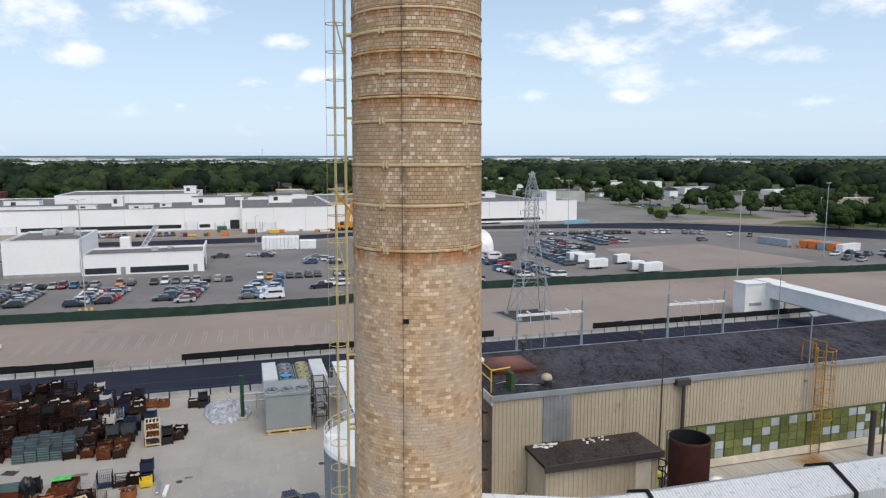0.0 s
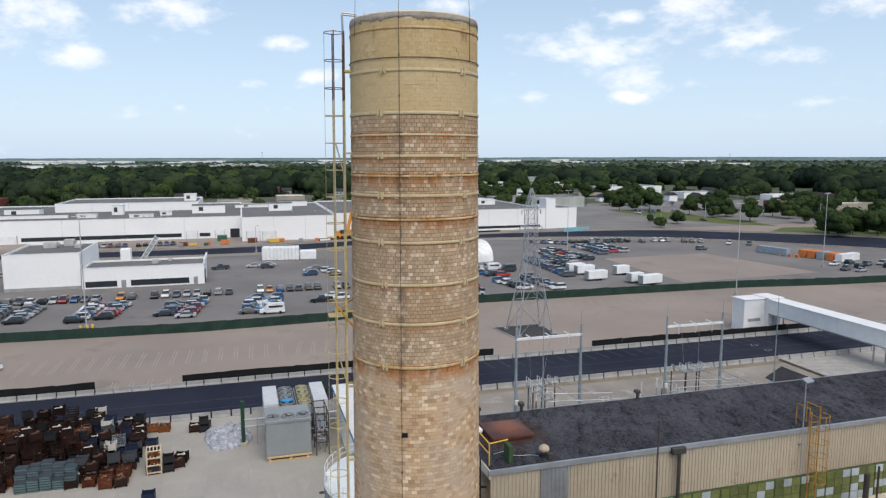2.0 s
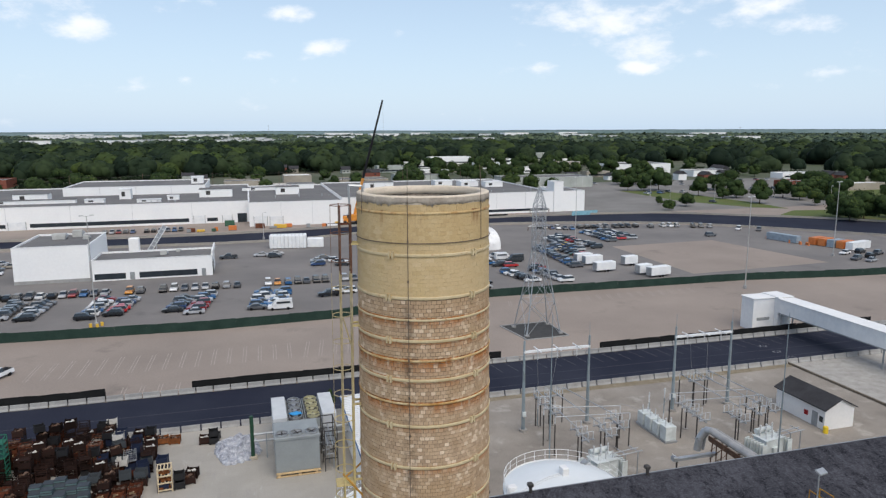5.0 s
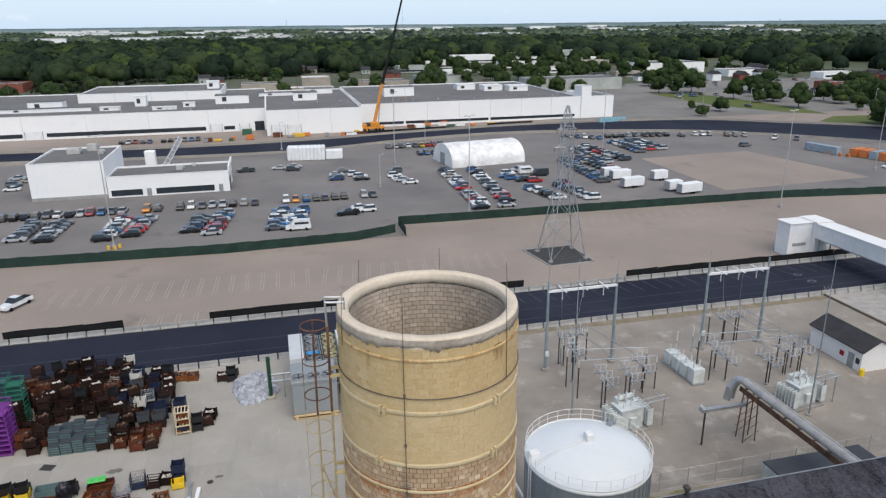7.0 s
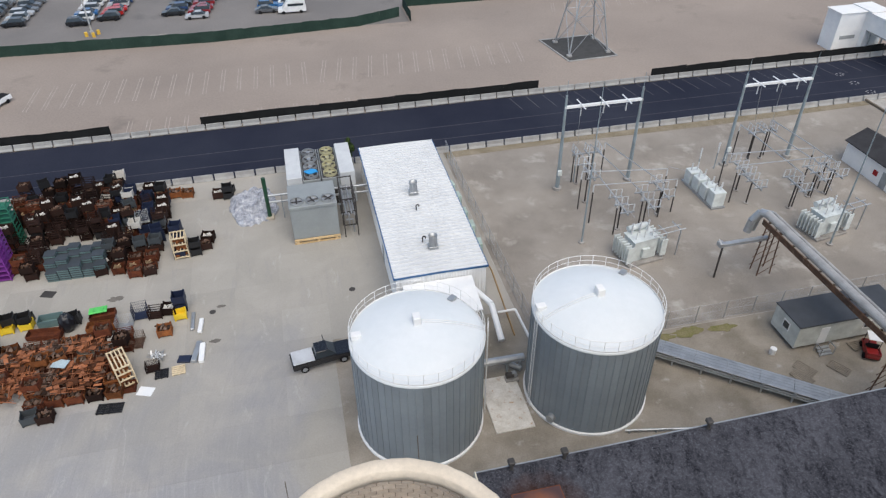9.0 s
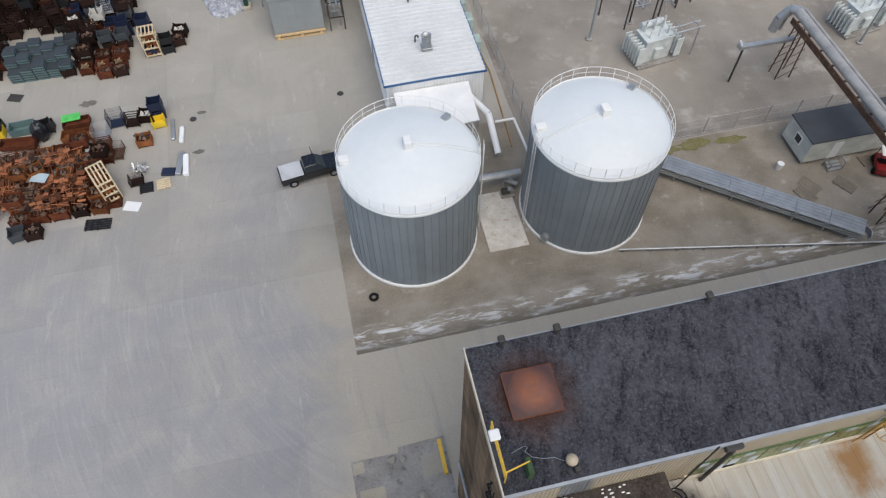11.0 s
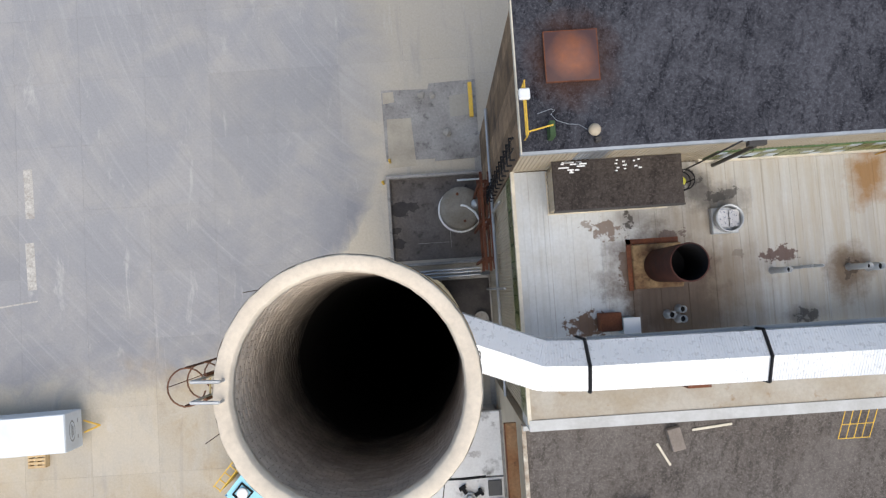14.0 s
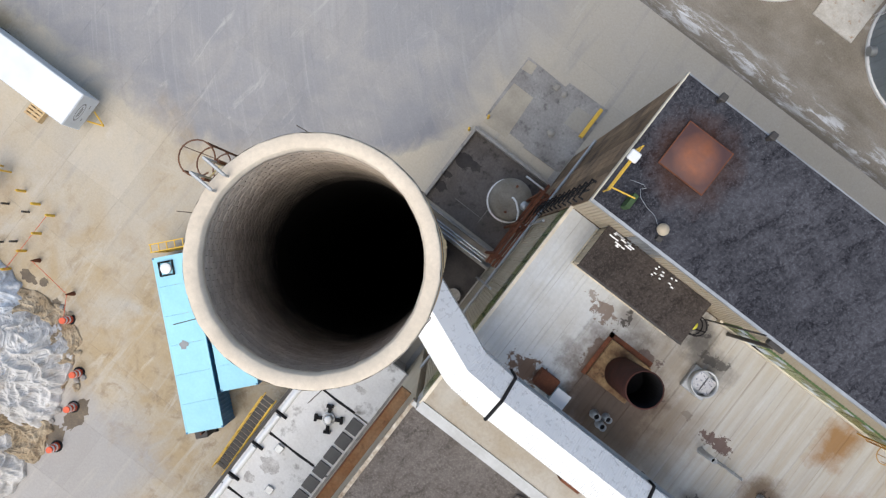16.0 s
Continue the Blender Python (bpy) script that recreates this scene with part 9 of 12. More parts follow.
def gantry(u0, u1, v, label):
    g = thing("line_gantry", site(u0, v), label, "line gantry", "line gantries")
    w = u1 - u0
    for x in (0, w):
        part("pole", T(((x, 0, 0), (x, 0, 12.8), 0.26, 0.13), n=14), STEEL_BLUE, g)
        part("footing", T(((x, 0, 0), (x, 0, 0.35), 0.55), n=18), OLD_PAD, g)
        part("spike", T(((x, 0, 12.8), (x, 0, 14.6), 0.03), n=5), STEEL_BLUE, g)
    part("beam", B((-0.1, w + 0.1, -0.14, 0.14, 11.1, 11.4)), WHITE_METAL, g, "white cross beam")
    for k in range(3):
        x = w * (0.2 + 0.3 * k)
        ins = part("strain_arm", B((x - 0.06, x + 0.06, -1.3, 1.3, 11.4, 11.5)), WHITE_METAL, g)
        part("insulator", insulator(bmesh.new(), x, -0.1, 10.0, 1.1), PORCELAIN, ins)
    part("meter_box", B((-0.25, 0.25, -0.45, -0.2, 2.2, 2.9), bevel=0.03), XF_GREY, g)


def stand(u, v, h, rot, label, arms=3, two=True):
    s = thing("switch_stand", site(u, v, 0, rot), label, "switch stand", "switch stands")
    for x in ((-0.9, 0.9) if two else (0,)):
        part("column", T(((x, 0, 0), (x, 0, h), 0.09), n=8), POST_DARK, s)
        part("footing", T(((x, 0, 0), (x, 0, 0.15), 0.3), n=14), OLD_PAD, s)
    part("crossarm", B((-1.9, 1.9, -0.09, 0.09, h, h + 0.18)), GREY_METAL, s)
    for k in range(arms):
        x = -1.6 + 3.2 * k / max(arms - 1, 1)
        part("switch_base", B((x - 0.08, x + 0.08, -0.85, 0.85, h + 0.18, h + 0.3)), GREY_METAL, s)
        for y in (-0.7, 0.0, 0.7):
            part("insulator", insulator(bmesh.new(), x, y, h + 0.3, 0.95), PORCELAIN, s)
        part("blade", T(((x, -0.75, h + 1.25), (x, 0.75, h + 1.3), 0.035), n=5), GREY_METAL, s)
    return s


def transformer(u, v, rot, label):
    t = thing("transformer", site(u, v, 0, rot), label, "transformer", "transformers")
    part("plinth", B((-2.2, 2.2, -1.6, 1.6, 0, 0.25)), OLD_PAD, t)
    part("tank", B((-1.5, 1.5, -1.0, 1.0, 0.25, 2.8), bevel=0.05), XF_GREY, t)
    part("cover", B((-1.6, 1.6, -1.1, 1.1, 2.8, 2.9)), XF_GREY, t)
    for side in (-1, 1):
        for k in range(7):
            x = side * 1.75
            y = -1.35 + 0.45 * k
            part("radiator", B((x - (0.0 if side > 0 else 0.75), x + (0.75 if side > 0 else 0.0), y - 0.06, y + 0.06, 0.5, 2.6), bevel=0.02), XF_GREY, t, "pale grey radiator fin")
    for k in range(3):
        part("bushing", insulator(bmesh.new(), -1.0 + k, 0.45, 2.9, 1.5, 0.14), PORCELAIN, t)
        part("bushing", insulator(bmesh.new(), -1.0 + k, -0.5, 2.9, 0.9, 0.1), PORCELAIN, t)
    part("conservator", T(((-1.2, 0.95, 3.35), (1.2, 0.95, 3.35), 0.32), n=16), XF_GREY, t)
    for x in (-0.8, 0.8):
        part("bracket", B((x - 0.05, x + 0.05, 0.85, 1.05, 2.9, 3.1)), XF_GREY, t)
    part("control_box", B((-0.5, 0.4, -1.35, -1.0, 0.8, 1.9), bevel=0.03), XF_GREY, t)
    part("bus_frame", T(((2.2, -1.3, 0.2), (2.2, -1.3, 3.4), 0.08), ((4.0, -1.3, 0), (4.0, -1.3, 3.4), 0.08), ((0.6, -1.3, 3.4), (4.6, -1.3, 3.4), 0.07), ((0.6, -0.5, 3.4), (4.6, -0.5, 3.4), 0.07), ((2.2, -1.3, 3.4), (2.2, 0.3, 3.4), 0.06), ((4.0, -1.3, 3.4), (4.0, 0.3, 3.4), 0.06), n=7), GREY_METAL, t)
    return t


GIRDER = mat("weathered_girder", (0.15, 0.085, 0.055), rough=0.85, var=0.3, scale=0.8, fine=9, bump=0.2, tint=(0.075, 0.05, 0.04), spots=0.25, spot_col=(0.27, 0.19, 0.13))
PALE_GREEN = mat("pale_green_casing", (0.42, 0.52, 0.48), rough=0.5, var=0.1, scale=0.8)
MOSS = mat("moss", (0.15, 0.15, 0.055), var=0.4, scale=0.6, fine=7, bump=0.5, tint=(0.22, 0.19, 0.11))


def substation():
    gantry(35.15, 44.75, 84.2, "blue-grey steel line gantry with cross beam")
    gantry(58.6, 68.0, 84.5, "blue-grey steel line gantry with cross beam")
    for u, v in ((33.9, 72.9), (60.8, 66.0)):
        m = thing("lightning_mast", site(u, v), "thin tall grey lightning mast", "mast", "lightning masts")
        part("pole", T(((0, 0, 0), (0, 0, 10), 0.11, 0.08), ((0, 0, 10), (0, 0, 19.5), 0.07, 0.03), n=8), STEEL_BLUE, m)
        part("footing", T(((0, 0, 0), (0, 0, 0.2), 0.35), n=14), OLD_PAD, m)
    # switch stands, two bays
    bay = ((37.4, 80.6, 4.2, 90), (38.9, 84.9, 4.2, 0), (38.9, 74.4, 3.2, 90), (42.2, 74.6, 3.2, 90), (44.8, 76.2, 3.2, 90), (56.8, 78.6, 3.0, 90), (56.4, 75.7, 3.0, 90), (63.4, 85.0, 4.0, 0), (60.8, 73.6, 3.2, 90), (64.6, 75.2, 3.2, 90), (67.0, 75.4, 3.2, 90))
    for u, v, h, rot in bay:
        stand(u, v, h, rot, "grey disconnect switch stand on dark posts", 3, rot == 0)
    bus = [((37.5, 85.4), (38.0, 73.6)), ((39.5, 85.4), (41.4, 74.2)), ((41.5, 85.4), (44.6, 75.6)), ((36.0, 79.4), (46.6, 78.6)), ((36.2, 76.4), (46.6, 76.2)), ((60.4, 85.6), (61.4, 73.8)), ((62.8, 85.6), (64.8, 75.0)), ((65.2, 85.6), (67.0, 75.0)), ((54.5, 79.2), (66.6, 78.8)), ((54.5, 76.4), (67.0, 76.6))]
    for a, b in bus:
        bt = thing("bus_tube", site(*a), "pale horizontal bus tube between switch stands", "bus tube", "bus tubes")
        part("tube", T(((0, 0, 5.2), (b[0] - a[0], b[1] - a[1], 4.6), 0.06), n=6), GREY_METAL, bt)
        part("end_insulator", insulator(bmesh.new(), 0, 0, 4.2, 1.0), PORCELAIN, bt)
        part("end_insulator", insulator(bmesh.new(), b[0] - a[0], b[1] - a[1], 3.6, 1.0), PORCELAIN, bt)
        part("end_post", T(((b[0] - a[0], b[1] - a[1], 0), (b[0] - a[0], b[1] - a[1], 3.65), 0.08), n=7), POST_DARK, bt)
        part("end_post", T(((0, 0, 0), (0, 0, 4.25), 0.08), n=7), POST_DARK, bt)
    for u, v in ((37.8, 85.4), (56.9, 84.0), (53.9, 83.2)):
        a = thing("surge_arrester", site(u, v), "small grey surge arrester on a post", "arrester", "surge arresters")
        part("post", T(((0, 0, 0), (0, 0, 2.4), 0.07), n=7), STEEL_BLUE, a)
        part("stack", insulator(bmesh.new(), 0, 0, 2.4, 1.6, 0.14), PORCELAIN, a)
    # breaker cabinets
    for k in range(4):
        c = thing("breaker_cabinet", site(52.4 - 0.05 * k, 76.2 + 1.75 * k), "pale green-grey breaker cabinet with bushings", "breaker cabinet", "breaker cabinets")
        part("cabinet", B((-0.8, 0.8, -0.7, 0.7, 0.25, 2.2 - 0.2 * (k > 0)), bevel=0.06), XF_GREY, c)
        part("skid", B((-0.9, 0.9, -0.88, 0.88, 0, 0.25)), GREY_METAL, c)
        for x in (-0.4, 0.4):
            part("bushing", insulator(bmesh.new(), x, 0, 2.1 - 0.2 * (k > 0), 1.2, 0.12), PORCELAIN, c)
    transformer(39.0, 69.2, 8, "large pale grey transformer with radiator fins")
    transformer(61.6, 68.6, 8, "large pale grey transformer with radiator fins")
    for a, b in (((40.2, 70.5, 4.2), (42.2, 74.6, 4.6)), ((38.5, 70.4, 4.4), (38.9, 74.4, 4.6)), ((61.0, 70.0, 4.4), (60.8, 73.6, 4.6)), ((62.5, 70.0, 4.4), (64.6, 75.2, 4.6)), ((46.6, 78.6, 4.9), (51.8, 79.5, 3.3)), ((54.5, 79.2, 5.0), (53.0, 79.5, 3.3)), ((37.0, 84.2, 11.0), (37.6, 84.9, 5.6)), ((40.0, 84.2, 11.0), (39.5, 84.9, 5.6)), ((61.0, 84.5, 11.0), (62.0, 85.0, 5.4)), ((64.0, 84.5, 11.0), (64.5, 85.0, 5.4))):
        p = Vector(a)
        q = Vector(b)
        mid = (p + q) / 2 - Vector((0, 0, 0.35))
        solid("jumper_cable", T((p, mid, 0.022), (mid, q, 0.022), n=4), GREY_METAL, site(0, 0), "thin sagging jumper cable", "cable", "jumper cables")
    # pipe bridge
    pb = thing("pipe_bridge", site(50.4, 31.7), "rusty steel pipe bridge with thick silver pipes", "pipe bridge")
    for x, r in ((-0.12, 0.42), (0.62, 0.17)):
        part("pipe", T(((x, 0, 6.6), (x, 33.2, 6.6), r), n=16), mat("lagged_pipe", (0.46, 0.45, 0.44), rough=0.5, metal=0.3, var=0.12, scale=1), pb, "thick silver lagged pipe")
        part("bend", T(((x, 33.2, 6.6), (x - 0.3, 33.9, 6.45), r), ((x - 0.3, 33.9, 6.45), (x - 0.9, 34.1, 5.4), r), ((x - 0.9, 34.1, 5.4), (x - 1.1, 34.1, 4.0), r), n=14), GREY_METAL, pb)
    for x in (-0.6, 0.85):
        part("girder", B((x - 0.06, x + 0.06, 0, 33, 5.6, 6.2)), GIRDER, pb)
    for k in range(17):
        part("cross_beam", B((-0.55, 0.8, 2 * k + 0.4, 2 * k + 0.5, 5.95, 6.1)), GIRDER, pb)
    for y in (32.0, 14.0):
        for x in (-0.62, 0.85):
            for d in (-0.7, 0.7):
                part("leg", T(((x * 1.05, y + d * 0.85, 0), (x * 0.9, y + d * 0.5, 5.7), 0.07), n=5), GIRDER, pb)
        for k in range(5):
            z = 0.4 + 1.05 * k
            for d in (-1, 1):
                part("brace", T(((-0.75, y + d * (0.85 - 0.1 * k), z), (1.0, y + d * (0.8 - 0.1 * k), z + 1.0), 0.04), n=4), GIRDER, pb)
    cb = thing("cable_bridge", site(44.9, 63.9), "grey overhead cable tray on a dark post", "cable tray")
    part("tray", B((0, 5.4, -0.25, 0.25, 4.2, 4.5)), GREY_METAL, cb)
    part("post", T(((0.3, 0, 0), (0.3, 0, 4.2), 0.1), n=8), POST_DARK, cb)
    part("cap", B((-0.3, 0.3, -0.35, 0.35, 4.2, 4.7), bevel=0.04), GREY_METAL, cb)
    for k in range(4):
        part("bushing", insulator(bmesh.new(), -0.2 + 0.02 * k, -0.25 + 0.16 * k, 4.7, 0.3, 0.05), WHITE, cb)
    # control house
    ch = thing("control_house", site(74.6, 73.0), "small white control house with dark gabled roof", "control house")
    W, L_, H = 4.9, 9.0, 2.9
    part("wall", B((0, W, 0, L_, 0, H)), WHITE, ch)
    bm = bmesh.new()
    pr = [(-0.3, H - 0.08), (W / 2, H + 1.35), (W + 0.3, H - 0.08), (W + 0.3, H + 0.06), (W / 2, H + 1.5), (-0.3, H + 0.06)]
    e = [[bm.verts.new((x, y, z)) for x, z in pr] for y in (-0.3, L_ + 0.3)]
    for i in range(6):
        j = (i + 1) % 6
        bm.faces.new((e[0][i], e[0][j], e[1][j], e[1][i]))
    bm.faces.new(e[0])
    bm.faces.new(e[1][::-1])
    part("roof", bm, mat("dark_shingle", (0.055, 0.055, 0.06), rough=0.9, var=0.25, fine=8), ch, "dark shingle roof")
    bm = bmesh.new()
    for y in (0.001, L_ - 0.001):
        bm.faces.new([bm.verts.new(p) for p in ((0, y, H), (W, y, H), (W / 2, y, H + 1.38))])
    part("gable", bm, WHITE, ch)
    part("door", B((-0.05, 0.0, 1.2, 2.2, 0, 2.1)), GREY_PAINT, ch, "grey door")
    part("sign", B((-0.06, 0.0, 2.9, 3.6, 1.0, 1.7)), mat("red_panel", (0.35, 0.03, 0.03)), ch, "red panel box")
    part("window", B((-0.04, 0.0, 0.3, 0.9, 1.0, 1.8)), DARK_GLASS, ch)
    solid("yellow_barrel", lathe(bmesh.new(), [(0.32, 0), (0.34, 0.1), (0.34, 0.8), (0.3, 0.9), (0.001, 0.92)], 18), BIN_YELLOW, site(74.2, 72.3), "bright yellow barrel by the control house", "barrel")
    # site office
    of = thing("site_office", site(46.5, 52.4), "pale grey-green site office trailer with dark roof", "site office")
    wall = mat("grey_green_siding", (0.56, 0.585, 0.555), rough=0.6, var=0.06, scale=1)
    for b in ((0, 11, 0, 0.1), (0, 11, 3.4, 3.5), (0, 0.1, 0.1, 3.4), (10.9, 11, 0.1, 3.4)):
        part("wall", B((*b, 0.5, 3.0)), wall, of)
    part("roof", B((-0.1, 11.1, -0.1, 3.6, 3.0, 3.12)), mat("dark_membrane", (0.05, 0.055, 0.065), rough=0.6, var=0.15), of, "dark membrane roof")
    part("floor", B((0.1, 10.9, 0.1, 3.4, 0.4, 0.5)), wall, of)
    part("door", B((2.4, 3.3, -0.04, 0.0, 0.5, 2.5)), WHITE, of, "pale entrance door")
    for y in (1.2,):
        wn = part("window", B((-0.05, 0.0, y, y + 0.9, 1.5, 2.4)), WHITE, of)
        part("pane", B((-0.06, -0.05, y + 0.08, y + 0.82, 1.58, 2.32)), DARK_GLASS, wn)
    wn = part("window", B((7.0, 7.9, -0.05, 0.0, 1.5, 2.4)), WHITE, of)
    part("pane", B((7.08, 7.82, -0.06, -0.05, 1.58, 2.32)), DARK_GLASS, wn)
    for x in (0.5, 3.5, 6.5, 9.5):
        part("pier", B((x, x + 0.4, 0.3, 3.2, 0, 0.4)), OLD_PAD, of)
    st = thing("timber_steps", site(48.7, 51.2), "small grey timber steps to the office door", "steps")
    for k in range(3):
        part("tread", B((0, 1.3, 0.3 * k, 0.3 * k + 0.28, 0.14 * k + 0.05, 0.14 * k + 0.14)), GREY_METAL, st)
    for u, v, rot in ((52.2, 51.0, 5), (50.4, 49.0, 120), (46.3, 48.6, 110), (47.3, 49.6, 118)):
        p = thing("timber_pallet", site(u, v, 0, rot), "weathered grey timber pallet on dirt", "pallet", "timber pallets")
        for k in range(6):
            part("slat", B((0, 1.9, 0.2 * k, 0.2 * k + 0.14, 0.1, 0.14)), mat("grey_timber", (0.30, 0.26, 0.21), var=0.25), p)
        for x in (0.1, 0.9, 1.7):
            part("runner", B((x, x + 0.09, 0, 1.15, 0, 0.1)), mat("grey_timber", (0.30, 0.26, 0.21)), p)
    solid("white_bucket", T(((0, 0, 0), (0, 0, 0.7), 0.26, 0.3), n=16), WHITE, site(44.6, 52.6), "white plastic drum on the dirt", "drum")
    for x in (1.32, -0.08):
        part("step_rail", B((x, x + 0.06, 0, 0.9, 0.85, 0.95), (x, x + 0.06, 0, 0.06, 0, 0.85), (x, x + 0.06, 0.84, 0.9, 0, 0.85)), GREY_METAL, st)
    # red utility cart with a pale canopy
    uc = thing("utility_cart", site(53.4, 50.6, 0, 60), "small red utility cart with cream canopy", "utility cart")
    part("body", B((-1.2, 1.2, -0.6, 0.6, 0.3, 0.75), bevel=0.08), mat("cart_red", (0.30, 0.018, 0.018), rough=0.4, var=0.1), uc)
    part("bed", B((-1.2, -0.2, -0.6, -0.55, 0.75, 1.0), (-1.2, -0.2, 0.55, 0.6, 0.75, 1.0), (-1.2, -1.15, -0.55, 0.55, 0.75, 1.0)), MATS["cart_red"], uc)
    part("seat", B((-0.15, 0.3, -0.5, 0.5, 0.75, 0.95), (-0.2, -0.1, -0.5, 0.5, 0.95, 1.35), bevel=0.03), BLACK, uc, "black bench seat")
    part("canopy", B((-0.35, 0.95, -0.6, 0.6, 1.85, 1.93), bevel=0.03), WHITE, uc, "cream canopy roof")
    for x in (-0.3, 0.85):
        for y in (-0.55, 0.5):
            part("canopy_post", B((x, x + 0.05, y, y + 0.05, 0.7, 1.86)), BLACK, uc)
    for x in (-0.75, 0.8):
        for y in (-0.6, 0.6):
            part("wheel", T(((x, y - 0.1, 0.28), (x, y + 0.1, 0.28), 0.28), n=16), BLACK, uc)
    # moss and weeds along the foot of the fence
    for k, (u, v, r, ky) in enumerate(((35.5, 56.9, 1.6, 0.4), (38.6, 57.0, 1.9, 0.35), (42.0, 56.8, 1.5, 0.4), (30.2, 57.0, 1.2, 0.4))):
        solid("moss", P([(a, b) for a, b in blob(22, r, 300 + k, ky)], -0.05, 0.03), MOSS, site(u, v), "yellow-green moss and weeds along the fence", "moss", kind="stuff")
    # pale green condensers between the shed and the fence
    for k in range(5):
        cu = thing("condenser_unit", site(21.6, 73.5 + 3.1 * k, 0, -4 + 3 * k), "pale blue-green condenser box beside the shed", "condenser", "condenser units")
        part("casing", B((0, 0.8, 0, 1.3, 0.1, 1.5 + 0.3 * (k % 2)), bevel=0.04), PALE_GREEN, cu)
        part("grille", B((0.8, 0.83, 0.12, 1.18, 0.3, 1.3)), GREY_PAINT, cu, "grey grille")
        part("skid", B((0.05, 0.75, 0.05, 0.2, 0, 0.1), (0.05, 0.75, 1.1, 1.25, 0, 0.1)), DARK_STEEL, cu)
    # chain-link fences
    fence("chain_fence", [(24.0, 57.9), (46.0, 58.1), (80.0, 58.1)], 2.2, 3.0, "grey chain-link fence round the substation", None)
    fence("chain_fence", [(23.9, 58.2), (23.6, 78), (23.5, 96.4)], 2.2, 3.0, "grey chain-link fence round the substation", None)
    solid("yellow_hose", T(((0, 0, 0.06), (0.6, 10, 0.06), 0.08), ((0.6, 10, 0.06), (-0.4, 22, 0.06), 0.08), n=6), mat("tan_hose", (0.33, 0.22, 0.11)), site(22.0, 60.5), "tan pipe lying along the fence", "pipe")


def fence(name, pts, h, bay, label, skin):
    f = thing(name, site(0, 0), label, "fence", "fences")
    for (x0, y0), (x1, y1) in zip(pts, pts[1:]):
        d = math.hypot(x1 - x0, y1 - y0)
        n = max(1, round(d / bay))
        a = math.degrees(math.atan2(y1 - y0, x1 - x0))
        for i in range(n):
            s = i / n
            m = pose(x0 + (x1 - x0) * s, y0 + (y1 - y0) * s, 0, 0, 0, a)
            w = d / n
            part("post", T(((0, 0, 0), (0, 0, h), 0.04), n=5), GREY_METAL, f, m=m)
            if skin:
                part("screen", B((0.0, w, -0.02, 0.02, 0.05, h - 0.05)), skin, f, m=m)
            else:
                rods = [((0, 0, z), (w, 0, z), 0.015) for z in (0.1, h * 0.5, h - 0.05)]
                bm = T(*rods, n=4)
                for k in range(int(w / 0.18)):
                    x = 0.18 * k
                    tube(bm, (x, 0, 0.1), (min(x + 1.1, w), 0, 0.1 + min(1.1, w - x) * (h - 0.15) / 1.1), 0.005, n=3, caps=False)
                    tube(bm, (x, 0, 0.1 + (h - 0.15)), (min(x + 1.1, w), 0, 0.1 + (h - 0.15) * (1 - min(1.1, w - x) / 1.1)), 0.005, n=3, caps=False)
                part("mesh_panel", bm, GREY_METAL, f, m=m)
    return f


substation()
pickup_truck()


# ---- road edges, fences and the parking lots ----
GREEN_SCREEN = mat("green_screen", (0.020, 0.040, 0.032), rough=0.8, var=0.25, scale=0.3, fine=5, bump=0.2, tint=(0.03, 0.055, 0.045))
BLACK_SCREEN = mat("black_screen", (0.016, 0.017, 0.018), rough=0.8, var=0.25, scale=0.4, fine=5, bump=0.2)
BARRIER = mat("barrier_concrete", (0.36, 0.36, 0.35), rough=0.85, var=0.15, scale=0.6, fine=6, bump=0.2, tint=(0.27, 0.27, 0.27))
POLE = mat("galvanised_pole", (0.50, 0.50, 0.49), rough=0.5, metal=0.3, var=0.08, scale=0.5, fine=6, bump=0.05)


def screen_fence(pts, h, material, label):
    """Posts with fabric stretched between them, sagging a little from post to post."""
    rnd = random.Random(int(abs(pts[0][0]) * 7))
    f = thing("screened_fence", site(0, 0), label, "fence", "screened fences")
    for (u0, v0), (u1, v1) in zip(pts, pts[1:]):
        d = math.hypot(u1 - u0, v1 - v0)
        n = max(1, round(d / 6.0))
        a = math.degrees(math.atan2(v1 - v0, u1 - u0))
        for i in range(n):
            s = i / n
            bm = bmesh.new()
            w = d / n
            hs = [h + rnd.uniform(-0.1, 0.08) for _ in range(4)]
            lo = [bm.verts.new((w * k / 3, 0.05 * math.sin(k * 2.1 + i), -0.02)) for k in range(4)]
            hi = [bm.verts.new((w * k / 3, -0.06 * math.sin(k * 1.7 + i), hs[k])) for k in range(4)]
            lo2 = [bm.verts.new((x.co.x, x.co.y + 0.03, x.co.z)) for x in lo]
            hi2 = [bm.verts.new((x.co.x, x.co.y + 0.03, x.co.z)) for x in hi]
            for k in range(3):
                bm.faces.new((lo[k], lo[k + 1], hi[k + 1], hi[k]))
                bm.faces.new((lo2[k + 1], lo2[k], hi2[k], hi2[k + 1]))
                bm.faces.new((hi[k], hi[k + 1], hi2[k + 1], hi2[k]))
            part("screen", bm, material, f, m=pose(u0 + (u1 - u0) * s, v0 + (v1 - v0) * s, 0, 0, 0, a))
    return f


